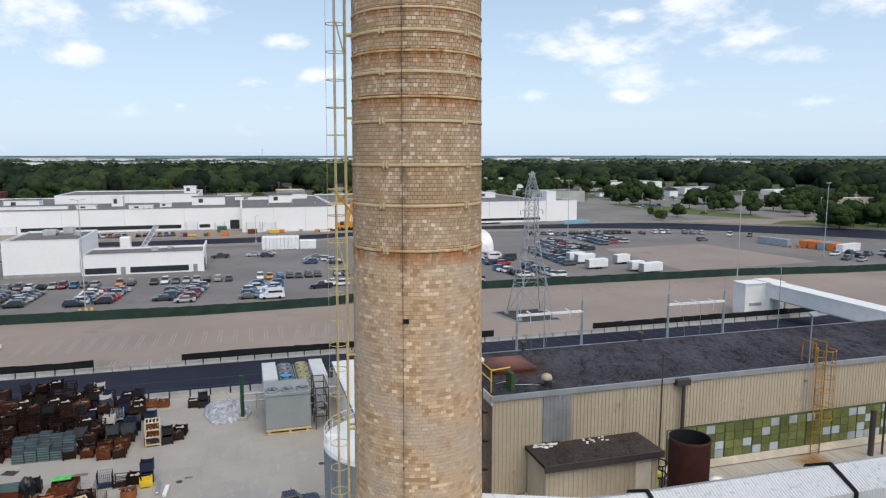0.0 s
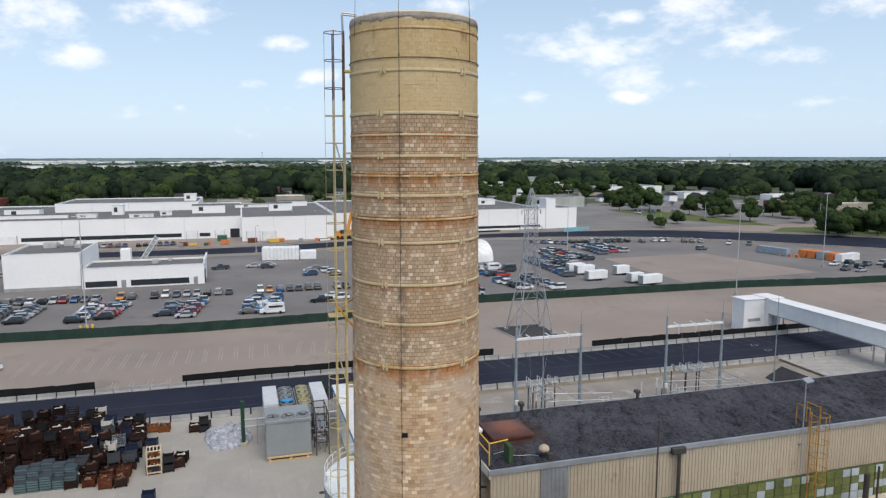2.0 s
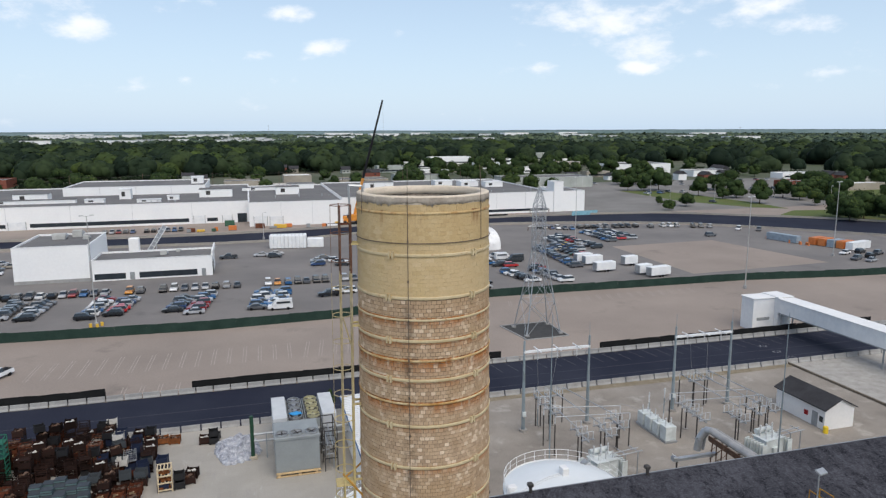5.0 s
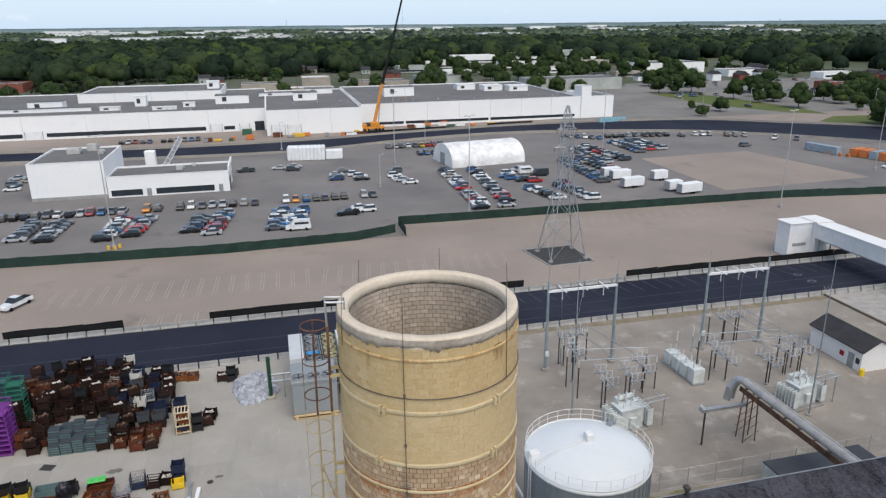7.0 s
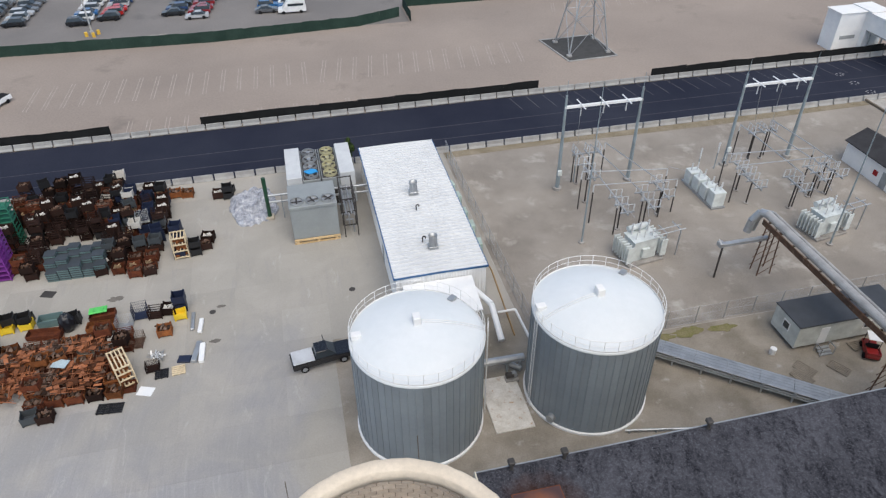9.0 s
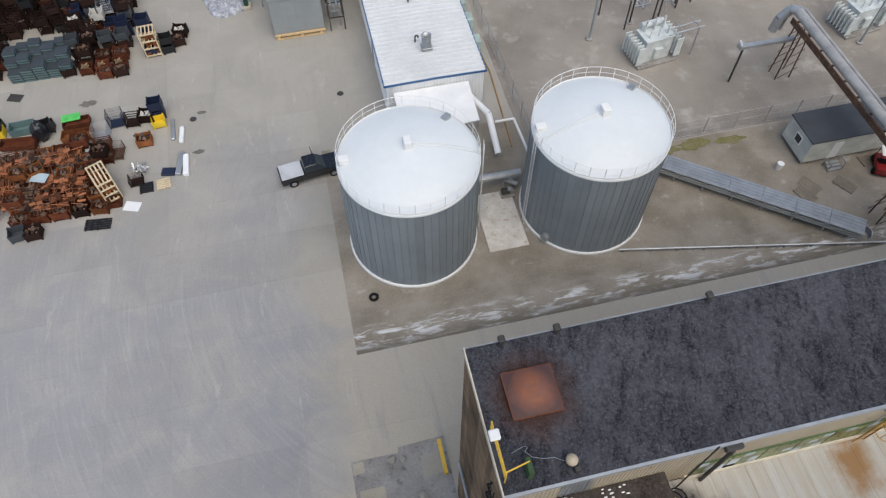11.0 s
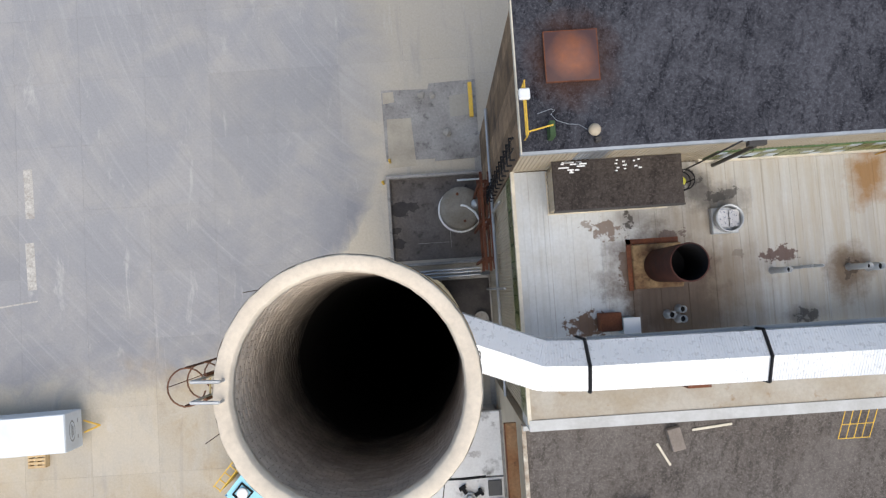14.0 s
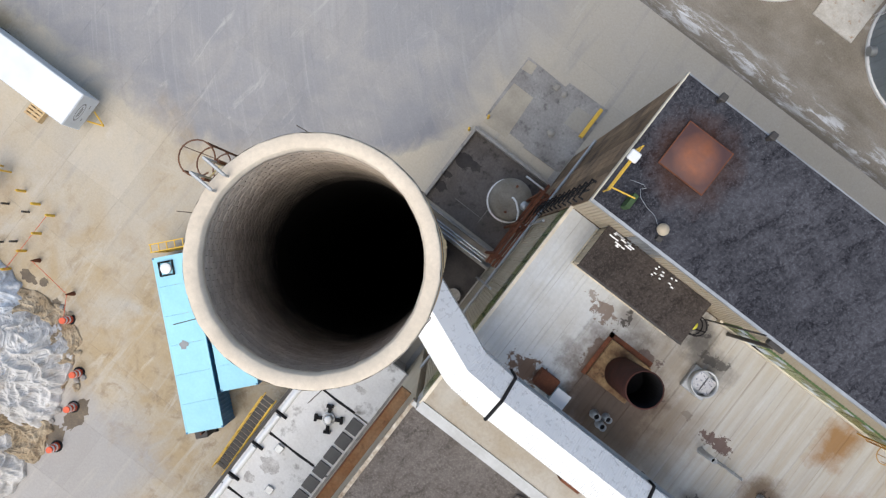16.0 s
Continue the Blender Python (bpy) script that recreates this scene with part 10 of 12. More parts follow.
screen_fence([(-130, 149.4), (-50.6, 149.4), (-8.8, 147.3), (18.5, 148.9), (27.1, 152.5)], 2.0, GREEN_SCREEN, "long fence hung with dark green screen")
screen_fence([(28.8, 149.0), (28.8, 158.2), (84.5, 157.0), (129, 156), (158.6, 152), (205, 149), (300, 140)], 2.0, GREEN_SCREEN, "stepped fence hung with dark green screen")
for u0, u1 in ((-38.5, -22.0), (-9.5, 42.5), (62, 125)):
    screen_fence([(u0, 112.5), (u1, 112.5)], 1.7, BLACK_SCREEN, "black screened fence beside the new road")

BLOCK = None
for i in range(88):
    m = site(-96 + 2.6 * i, 111.75, -0.02)
    if BLOCK is None:
        bm = bmesh.new()
        prof = [(-0.3, 0), (0.3, 0), (0.3, 0.08), (0.14, 0.33), (0.09, 0.81), (-0.09, 0.81), (-0.14, 0.33), (-0.3, 0.08)]
        ends = [[bm.verts.new((x, y, z)) for y, z in prof] for x in (-1.2, 1.2)]
        bm.faces.new(ends[0][::-1])
        bm.faces.new(ends[1])
        for k in range(8):
            j = (k + 1) % 8
            bm.faces.new((ends[0][k], ends[0][j], ends[1][j], ends[1][k]))
        BLOCK = solid("road_barrier", bm, BARRIER, m, "grey precast concrete road barrier block", "barrier", "road barriers")
    else:
        copy_thing(BLOCK, m)
for i in range(60):
    copy_thing(BLOCK, site(-40 + 2.62 * i, 96.95, 0.0))


def lamp_post(u, v, h, heads, yellow=False, foot=0.75):
    lp = thing("lamp_post", site(u, v, 0, 20), "tall grey lamp post on a concrete foot", "lamp post", "lamp posts")
    bm = bmesh.new()
    lathe(bm, [(0.001, -0.1), (0.42, -0.1), (0.42, foot), (0.36, foot + 0.05), (0.001, foot + 0.05)], 20)
    part("foot", bm, BARRIER, lp, "round concrete foot")
    part("pole", T(((0, 0, foot), (0, 0, h), 0.15, 0.075), n=12), POLE, lp)
    part("base_plate", B((-0.25, 0.25, -0.25, 0.25, foot + 0.05, foot + 0.09)), GREY_METAL, lp)
    for k in range(heads):
        s = 1 if k == 0 else -1
        part("arm", T(((0, 0, h - 0.15), (s * 0.75, 0, h + 0.02), 0.045), n=8), POLE, lp)
        part("lamp_head", B((min(s * 0.6, s * 1.4), max(s * 0.6, s * 1.4), -0.3, 0.3, h - 0.02, h + 0.16), bevel=0.05), mat("lamp_head_grey", (0.55, 0.56, 0.56), rough=0.5), lp)
    if yellow:
        for x, y in ((-1.1, 0), (1.1, 0), (0, -1.1)):
            part("guard_block", B((x - 0.28, x + 0.28, y - 0.28, y + 0.28, -0.05, 0.8), bevel=0.04), YELLOW, lp, "yellow painted guard block")
    return lp


for u, v, h, n, y in ((-31.7, 156.8, 23.5, 2, True), (122.4, 147.6, 23.6, 2, False), (180.3, 177.8, 23.8, 2, False), (47.3, 163.8, 23.4, 2, False), (40.7, 229.9, 23.2, 2, False), (114.8, 229.0, 23.4, 2, False), (30.9, 198.4, 9.0, 1, False), (5.0, 268.0, 10.0, 1, False), (58.0, 262.0, 9.0, 1, False), (225, 335, 9.5, 1, False), (250, 330, 9.5, 1, False), (236, 372, 9.5, 1, False), (300, 300, 10.0, 1, False)):
    lamp_post(u, v, h, n, y)


def pylon():
    """A four-legged lattice tower with crossarms."""
    py = thing("lattice_pylon", site(0, 0), "grey galvanised lattice power pylon on gravel island", "pylon")
    feet = [(52.4, 124.4), (59.8, 124.7), (59.9, 131.4), (52.3, 131.3)]
    cx, cy = 56.1, 127.9
    hs = [0.0, 6.5, 12.0, 16.0, 18.4, 20.8, 23.2, 25.6, 27.6, 29.3]

    def corner(k, z):
        if z < 16:
            s = 1 - 0.70 * (z / 16)
        elif z < 25.6:
            s = 0.30 - 0.03 * (z - 16) / 9.6
        else:
            s = 0.27 - 0.22 * (z - 25.6) / 3.7
        return (cx + (feet[k][0] - cx) * s, cy + (feet[k][1] - cy) * s, z)

    for k in range(4):
        part("leg", T((corner(k, 0), corner(k, 16), 0.13, 0.10), (corner(k, 16), corner(k, 25.6), 0.10, 0.07), (corner(k, 25.6), corner(k, 29.3), 0.07, 0.05), n=6), GREY_METAL, py)
        part("footing", B((feet[k][0] - 0.4, feet[k][0] + 0.4, feet[k][1] - 0.4, feet[k][1] + 0.4, -0.1, 0.35), bevel=0.04), BARRIER, py, "concrete footing")
        q = (k + 1) % 4
        for z0, z1 in zip(hs, hs[1:]):
            part("brace", T((corner(k, z0), corner(q, z1), 0.05), (corner(q, z0), corner(k, z1), 0.05), n=5), GREY_METAL, py)
            part("tie", T((corner(k, z1), corner(q, z1), 0.045), n=5), GREY_METAL, py)
    for z, w in ((25.0, 2.0), (21.6, 2.4)):
        for s in (-1, 1):
            tip = (cx + s * w, cy, z)
            part("crossarm", T(((cx, cy - 0.3, z + 0.8), tip, 0.045), ((cx, cy - 0.3, z), tip, 0.05), ((cx, cy + 0.3, z), tip, 0.05), n=5), GREY_METAL, py)
            bm = bmesh.new()
            for i in range(6):
                ring(bm, (tip[0], tip[1], z - 0.12 - 0.13 * i), 0.05, 0.06, 8, 5)
            part("insulator", bm, mat("brown_insulator", (0.12, 0.07, 0.05), rough=0.3), py)


pylon()
isle = [(51.6, 122.3), (60.7, 122.7), (60.3, 133.2), (49.9, 133.0)]
flat("pavement_island", isle, 0.05, mat("dark_gravel", (0.075, 0.075, 0.075), var=0.35, scale=0.8, fine=14, bump=0.5), "dark gravel island under the pylon", "gravel island", 0.1)
for a, b in zip(isle, isle[1:] + isle[:1]):
    d = math.hypot(b[0] - a[0], b[1] - a[1])
    solid("kerb", B((0, d, -0.12, 0.12, -0.05, 0.18), bevel=0.02), BARRIER, site(a[0], a[1], 0, math.degrees(math.atan2(b[1] - a[1], b[0] - a[0]))), "pale concrete kerb round gravel island", "kerb", kind="structure")


def gallery():
    """White enclosed conveyor bridge: a pier beyond the road and the gallery that crosses it."""
    g = thing("conveyor_gallery", site(0, 0), "white sheet-clad conveyor gallery bridging the road", "conveyor bridge")
    part("pier_wall", B((98, 103.1, 115.5, 119, -0.1, 6.5)), WHITE_METAL, g)
    part("pier_roof", B((97.8, 103.2, 115.3, 119.2, 6.5, 6.68), bevel=0.03), WHITE, g)
    part("head_box", B((103.1, 106.6, 114.5, 119, -0.1, 6.7)), WHITE_METAL, g)
    part("gallery_floor", B((103.1, 106.5, 62, 114.5, 3.5, 3.7)), GREY_PAINT, g)
    for u in (103.1, 106.4):
        for k in range(20):
            v = 62 + 2.625 * k
            part("side_panel", B((u, u + 0.1, v + 0.01, v + 2.615, 3.7, 6.5)), WHITE_METAL, g)
    for k in range(20):
        v = 62 + 2.625 * k
        part("roof_panel", B((102.9, 106.7, v + 0.01, v + 2.615, 6.5, 6.62), bevel=0.02), WHITE, g)
    part("head_roof", B((102.95, 106.75, 114.3, 119.2, 6.7, 6.85), bevel=0.03), WHITE, g)
    for v in (66, 78, 90, 113.6):
        for u in (103.4, 106.2):
            part("column", T(((u, v, -0.1), (u, v, 3.5), 0.14), n=8), GREY_PAINT, g)
    part("vent_slot", B((99, 102, 115.42, 115.5, 2.0, 2.6)), GREY_PAINT, g)


gallery()

# ---- parked cars ----
PAINT_MIX = ["black"] * 7 + ["grey"] * 7 + ["silver"] * 6 + ["white"] * 6 + ["navy blue"] * 3 + ["bright blue"] * 2 + ["dark red"] * 2 + ["red"] + ["beige"] + ["dark green"]


def lay_cars():
    rnd = random.Random(5)

    def one(u, v, rot, paint=None, kind=None):
        kind = kind or rnd.choice(("saloon", "hatchback", "hatchback"))
        car(kind, paint or rnd.choice(PAINT_MIX), u + rnd.uniform(-0.12, 0.12), v + rnd.uniform(-0.25, 0.25), rot + rnd.uniform(-2, 2) + rnd.choice((0, 180)))

    row = ["grey", "black", "black", "grey", "grey", "white", "black", "silver", "dark red", "bright blue", "grey", "silver"]
    for i, c in enumerate(row):
        one(-62.0 + 2.42 * i, 187.6, 90, c)
    for u, c in ((-29.7, "orange"), (-27.1, "grey"), (-21.9, "black"), (-19.2, "white"), (-16.6, "grey"), (-14.0, "silver"), (-11.5, "silver"), (-9.0, "black"), (-6.3, "silver"), (-3.7, "grey"), (4.3, "white"), (6.9, "orange"), (9.4, "bright blue"), (12.0, "black"), (14.5, "grey"), (17.0, "black"), (19.5, "black"), (24.6, "silver"), (27.2, "grey")):
        one(u, 187.4, 90, c)
    mixes = (["black", "grey", "grey", "black", "navy blue"], ["black", "grey", "silver", "dark red", "red", "grey"], ["silver", "white", "black", "bright blue", "dark red"], ["bright blue", "navy blue", "silver", "red", "black"],
             ["black", "navy blue", "grey", "black"], ["navy blue", "bright blue", "silver", "dark red"], ["white", "bright blue", "grey", "navy blue"], ["bright blue", "grey", "navy blue", "white"])
    cols = ((-53.7, 167.6, -53.0, 180.4, "silver"), (-47.8, 166.0, -47.0, 180.0, "black"), (-35.2, 163.3, -34.0, 180.0, "black"), (-29.9, 165.0, -28.3, 178.0, "black"), (-17.5, 164.7, -15.4, 176.0, "black"), (-12.6, 161.6, -10.4, 178.0, "silver"), (1.3, 162.0, 2.9, 177.0, "grey"), (5.6, 163.2, 7.6, 176.8, "bright blue"))
    for mix, (u0, v0, u1, v1, first) in zip(mixes, cols):
        n = int((v1 - v0) / 2.4)
        for i in range(n + 1):
            s = i / n
            one(u0 + (u1 - u0) * s, v0 + (v1 - v0) * s, 0, first if i == 0 else rnd.choice(mix))
    one(6.3, 160.6, 0, "white", "van")
    for u, v, c, k in ((-6.9, 230, "black", "pickup"), (3.3, 231, "silver", "saloon"), (8.4, 232.5, "silver", "saloon"), (7.6, 228.2, "black", "hatchback"), (18.6, 170, "black", "pickup"), (23.6, 172, "white", "hatchback"), (22.2, 174.6, "white", "saloon"), (19.8, 210, "navy blue", "hatchback"), (20.0, 213, "black", "saloon"), (20.2, 216.0, "silver", "saloon"), (26.9, 208, "black", "saloon"), (26.8, 211, "white", "hatchback"), (25.6, 214.6, "white", "hatchback"), (22.6, 221, "grey", "saloon"), (37.8, 203, "silver", "saloon"), (37.6, 206, "white", "saloon"), (37.0, 209.4, "white", "hatchback"), (38.5, 216.7, "grey", "hatchback"), (39.7, 199.6, "white", "saloon")):
        one(u, v, 0, c, k)
    for i, c in enumerate(("grey", "silver", "black", "white", "black", "yellow", "red", "dark red", "grey")):
        one(43.5 + 2.5 * i, 260, 90, c)
    for i in range(5):
        one(52 + 2.5 * i, 243.5, 90)
    for i in range(17):
        s = i / 16
        if rnd.random() < 0.93:
            one(53.2 - 1.2 * s, 212 - 43 * s, 0, ("red" if i in (14, 9) else "white" if i in (15, 2, 4) else None))
    for i in range(10):
        one(62.2 - 0.3 * i, 211 - 4.4 * i, 0)
    for u, v, c, k in ((57.9, 166.9, "silver", "saloon"), (51.0, 166.5, "black", "saloon"), (68.9, 199.6, "bright blue", None), (70.5, 203.2, "white", "hatchback"), (71.9, 193.4, "black", None), (69.8, 196.4, "bright blue", None), (79.2, 198.9, "black", "van"), (77.0, 203.0, "white", "van"), (75.4, 207.0, "silver", None), (75.0, 191.0, "red", None), (81.8, 186.5, "dark red", None)):
        one(u, v, 0, c, k)
    for i in range(6):
        one(70.6 + 0.55 * i, 183 - 2.4 * i, 0)
    for i in range(7):
        one(79.6 + 0.35 * i, 183.5 - 2.6 * i, 0, "white" if i == 6 else None)
    for i in range(13):
        one(95.0 - 0.1 * i, 217.7 - 2.7 * i, 0)
    for i in range(9):
        one(101.0 + 0.25 * i, 219 - 3.1 * i, 0)
    for i in range(11):
        one(107.2, 235 - 2.45 * i, 0, "yellow" if i == 6 else None)
    for i in range(9):
        one(112.6 + 0.3 * i, 240 - 3.3 * i, 0)
    for i in range(6):
        one(115.0 + 2.4 * i, 263.8 - 1.4 * i, 80)
    for i in range(5):
        one(131.5 + 2.9 * i, 258.6 - 0.2 * i, 85, "black" if i < 3 else None)
    for i in range(4):
        one(146.5 + 2.9 * i, 256.4 - 0.3 * i, 85, "black")
    for u, v, r, c in ((160.5, 252.5, 80, "grey"), (167.0, 253.0, 75, "white"), (169.8, 252.2, 75, "white"), (172.5, 251.3, 75, "silver"), (178, 247.8, 65, "black"), (181, 246.4, 65, "grey"), (184, 244.8, 65, "silver"), (191.0, 236.0, 45, "white"), (197.0, 231.3, 45, "grey"), (169.5, 225.0, 0, "grey"), (187, 179.6, 20, "white"), (182, 170.8, 20, "grey"), (184.5, 167.4, 20, "silver"), (193.5, 180.0, 20, "black"), (197, 176.5, 20, "grey"), (190, 173, 20, "black"), (203, 176, 20, "silver"), (200, 171, 20, "black")):
        one(u, v, r, c)
    for i in range(22):
        one(127.6 + 5.0 * (i % 3) + rnd.uniform(-0.4, 0.4), 245.5 - 2.9 * (i // 3), 0)
    for i in range(16):
        one(-66 + 2.6 * i, 300.0, 90) if i not in (0, 1, 2, 3, 9) else None
    for u, v in ((-72, 228), (-69.5, 233), (-70.6, 222), (-74, 238), (-66, 240)):
        one(u, v, 0)
    one(-41.4, 127.4, 62, "white", "pickup")
    for i in range(36):
        one(230 + rnd.uniform(0, 170), rnd.choice((440, 447, 462, 385, 392, 330)) + rnd.uniform(-2, 2), 90)


lay_cars()


def box_trailer(u, v, l, rot, label="white enclosed box trailer parked on asphalt"):
    tr = thing("box_trailer", site(u, v, 0, rot), label, "trailer", "box trailers")
    part("body", B((0, l, -1.2, 1.2, 0.55, 2.9), bevel=0.08), WHITE_METAL, tr)
    part("drawbar", T(((l, 0.4, 0.6), (l + 1.2, 0, 0.55), 0.05), ((l, -0.4, 0.6), (l + 1.2, 0, 0.55), 0.05)), DARK_STEEL, tr)
    part("door_frame", B((-0.04, 0.0, -1.05, 1.05, 0.65, 2.75)), GREY_METAL, tr)
    for x in (l * 0.45, l * 0.45 + 0.9):
        for y in (-1.2, 1.2):
            ob = new("wheel", WHEEL)
            ob.parent, ob.matrix_local = tr, pose(x, y, 0.33)


for u, v, l, r in ((95.3, 177.4, 6.4, 5), (97.0, 187.5, 6, 4), (96.2, 191.5, 5.5, 4), (108.0, 183.6, 4.6, 5), (105.0, 170.6, 4.4, 8), (106.2, 166.6, 6.8, 8)):
    box_trailer(u, v, l, r)


def tent():
    t = thing("fabric_tent", site(57, 217, 0, 8), "large white arched fabric storage tent", "tent")
    bm = bmesh.new()
    L, Wd, H = 26.0, 17.0, 6.8
    n = 18
    rows = []
    for j in range(9):
        x = L * j / 8
        sag = 0.0 if j % 2 == 0 else 0.1
        rows.append([bm.verts.new((x, Wd / 2 - Wd / 2 * math.cos(math.pi * i / n), (H - sag) * math.sin(math.pi * i / n) ** 0.75 - 0.1)) for i in range(n + 1)])
    for a, b in zip(rows, rows[1:]):
        for i in range(n):
            bm.faces.new((a[i], b[i], b[i + 1], a[i + 1]))
    part("cover", bm, mat("tent_fabric", (0.82, 0.82, 0.82), rough=0.6, var=0.05, scale=0.4, fine=4, bump=0.1), t, smooth=True)
    for x, nm in ((0.0, "end_wall"), (L, "end_wall")):
        bm = bmesh.new()
        bm.faces.new([bm.verts.new((x, Wd / 2 - Wd / 2 * math.cos(math.pi * i / n), (H - 0.02) * math.sin(math.pi * i / n) ** 0.75 - 0.1)) for i in range(n + 1)])
        part(nm, bm, WHITE_METAL, t)
    part("doorway", B((-0.05, 0.0, 6.5, 10.5, -0.1, 3.8)), GREY_PAINT, t, "grey roll door")


tent()


def arched_shed():
    s = thing("ribbed_shelter", site(6.4, 244.5, 0, -6), "white ribbed sheet shelter beside the track", "shelter")
    for i in range(10):
        part("roof_panel", B((1.26 * i + 0.01, 1.26 * i + 1.25, 0, 5, 0.0, 4.6), bevel=0.25), WHITE_METAL, s)
    part("annexe", B((12.8, 18.5, 1.5, 5.2, -0.1, 3.0), bevel=0.2), WHITE_METAL, s)


arched_shed()


CRANE_PAINT = mat("crane_orange", (0.72, 0.30, 0.035), rough=0.5, var=0.12, scale=1, fine=6, bump=0.03, tint=(0.58, 0.22, 0.03))


def mobile_crane():
    c = thing("mobile_crane", site(45, 306, 0), "orange-yellow mobile crane with raised telescopic boom", "crane")
    part("carrier", B((-5, 4.5, -1.3, 1.3, 0.8, 1.9), bevel=0.1), CRANE_PAINT, c)
    part("cab", B((-5.2, -3.2, -1.2, 1.2, 1.9, 3.0), bevel=0.15), CRANE_PAINT, c)
    part("turntable", B((-1.6, 2.4, -1.3, 1.3, 1.95, 3.6), bevel=0.12), CRANE_PAINT, c)
    part("counterweight", B((-3.0, -1.6, -1.4, 1.4, 2.0, 3.4), bevel=0.08), DARK_STEEL, c)
    for x in (-4.2, -2.6, 0.8, 2.4, 3.8):
        for y in (-1.15, 1.15):
            ob = new("wheel", WHEEL)
            ob.parent, ob.matrix_local = c, pose(x, y, 0.55) @ Matrix.Scale(1.6, 4)
    for s in (-1, 1):
        part("outrigger", B((-3.6, -3.2, min(s * 1.3, s * 3.4), max(s * 1.3, s * 3.4), 0.7, 1.0), (-3.7, -3.1, s * 3.4 - 0.3, s * 3.4 + 0.3, -0.05, 0.75)), CRANE_PAINT, c)
    a, b, d, e = Vector((0.5, 1.2, 3.4)), Vector((4.5, 1.2, 19.5)), Vector((9.2, 1.2, 36)), Vector((14.0, 1.2, 53.5))
    part("boom", T((a, b, 0.75, 0.65), n=6), CRANE_PAINT, c)
    part("boom_extension", T((b, d, 0.62, 0.55), (d, e, 0.48, 0.40), n=6), BLACK, c, "dark upper boom sections")
    part("ram", T(((2.2, 1.2, 3.0), (3.2, 1.2, 12.0), 0.22), n=8), GREY_METAL, c)
    part("hoist_cable", T((e, e + Vector((0.4, 0, -40)), 0.03), n=5), DARK_STEEL, c)
    part("hook_block", B((14.2, 14.6, 1.0, 1.4, 12.6, 13.6), bevel=0.08), CRANE_PAINT, c)


mobile_crane()

ORANGE = mat("orange_steel", (0.62, 0.20, 0.05), rough=0.6, var=0.12, scale=1, fine=8, bump=0.05, tint=(0.50, 0.15, 0.04))
SLATE_BLUE = mat("slate_blue_steel", (0.30, 0.37, 0.44), rough=0.6, var=0.1, scale=1, fine=8, bump=0.05)


def container(u, v, l, w, rot, material, label):
    c = thing("shipping_container", site(u, v, 0, rot), label, "container", "containers by the track")
    for y, a in ((0, 0), (w, 180)):
        bm = bmesh.new()
        corrugated(bm, l, 2.4, 0.3, 0.05)
        part("side_wall", bm, material, c, m=pose(0 if a == 0 else l, y, 0.12, 0, 0, a))
    part("roof", B((0, l, 0, w, 2.5, 2.6)), material, c)
    part("floor", B((0, l, 0, w, -0.02, 0.14)), DARK_STEEL, c)
    for x in (0.0, l - 0.06):
        part("end_door", B((x, x + 0.06, 0.02, w - 0.02, 0.14, 2.5)), material, c)


container(189.9, 201.7, 12.4, 2.5, 101, SLATE_BLUE, "long slate-blue steel shipping container")
for k, (mt, lab) in enumerate(((ORANGE, "orange steel shipping container"), (ORANGE, "orange steel shipping container with worn top"), (SLATE_BLUE, "slate-blue shipping container among orange ones"), (ORANGE, "orange steel shipping container"), (WHITE_METAL, "white steel shipping container beside orange ones"))):
    container(191.0 + 0.9 * k, 196.5 - 3.1 * k, 6.1 if k < 4 else 10.0, 2.45, 12, mt, lab + " on the lot")
BLUE_BIN = mat("blue_plastic", (0.02, 0.12, 0.35), rough=0.5)
for k, (u, v, mt, nm) in enumerate(((186.0, 214.5, ORANGE, "orange"), (185.5, 211.5, BLUE_BIN, "blue"), (187.2, 209.4, BLUE_BIN, "blue"), (186.6, 203.6, ORANGE, "orange"), (187.4, 199.0, ORANGE, "orange"), (188.6, 196.6, ORANGE, "orange"))):
    b = thing("plastic_barrier", site(u, v, 0, 15 * k), f"{nm} plastic water-filled barrier by containers", "barrier", "plastic barriers")
    part("body", B((0, 1.9, -0.25, 0.25, -0.02, 1.0), bevel=0.1), mt, b)
    part("foot_rail", B((-0.05, 1.95, -0.35, 0.35, -0.02, 0.18), bevel=0.04), mt, b)


# ---- buildings beyond the lots ----
ROOF_GREY = mat("grey_roof_felt", (0.135, 0.135, 0.14), rough=0.9, var=0.15, scale=0.06, fine=2, bump=0.1, tint=(0.18, 0.178, 0.175), spots=0.1, spot_col=(0.09, 0.09, 0.09))
WHITE_WALL = mat("white_wall", (0.86, 0.86, 0.85), rough=0.55, var=0.04, scale=0.08, fine=1.5, bump=0.02, tint=(0.81, 0.815, 0.82))
TAN_WALL = mat("tan_wall", (0.42, 0.38, 0.32), rough=0.8, var=0.1, scale=0.1, fine=2)
RED_WALL = mat("red_wall", (0.25, 0.09, 0.065), rough=0.85, var=0.15, scale=0.1, fine=2)
SAGE_WALL = mat("sage_wall", (0.45, 0.48, 0.45), rough=0.7, var=0.06, scale=0.1, fine=2)
SHINGLE = mat("dark_shingle", (0.12, 0.105, 0.095), rough=0.9, var=0.2, scale=0.3, fine=3, each=0.35)


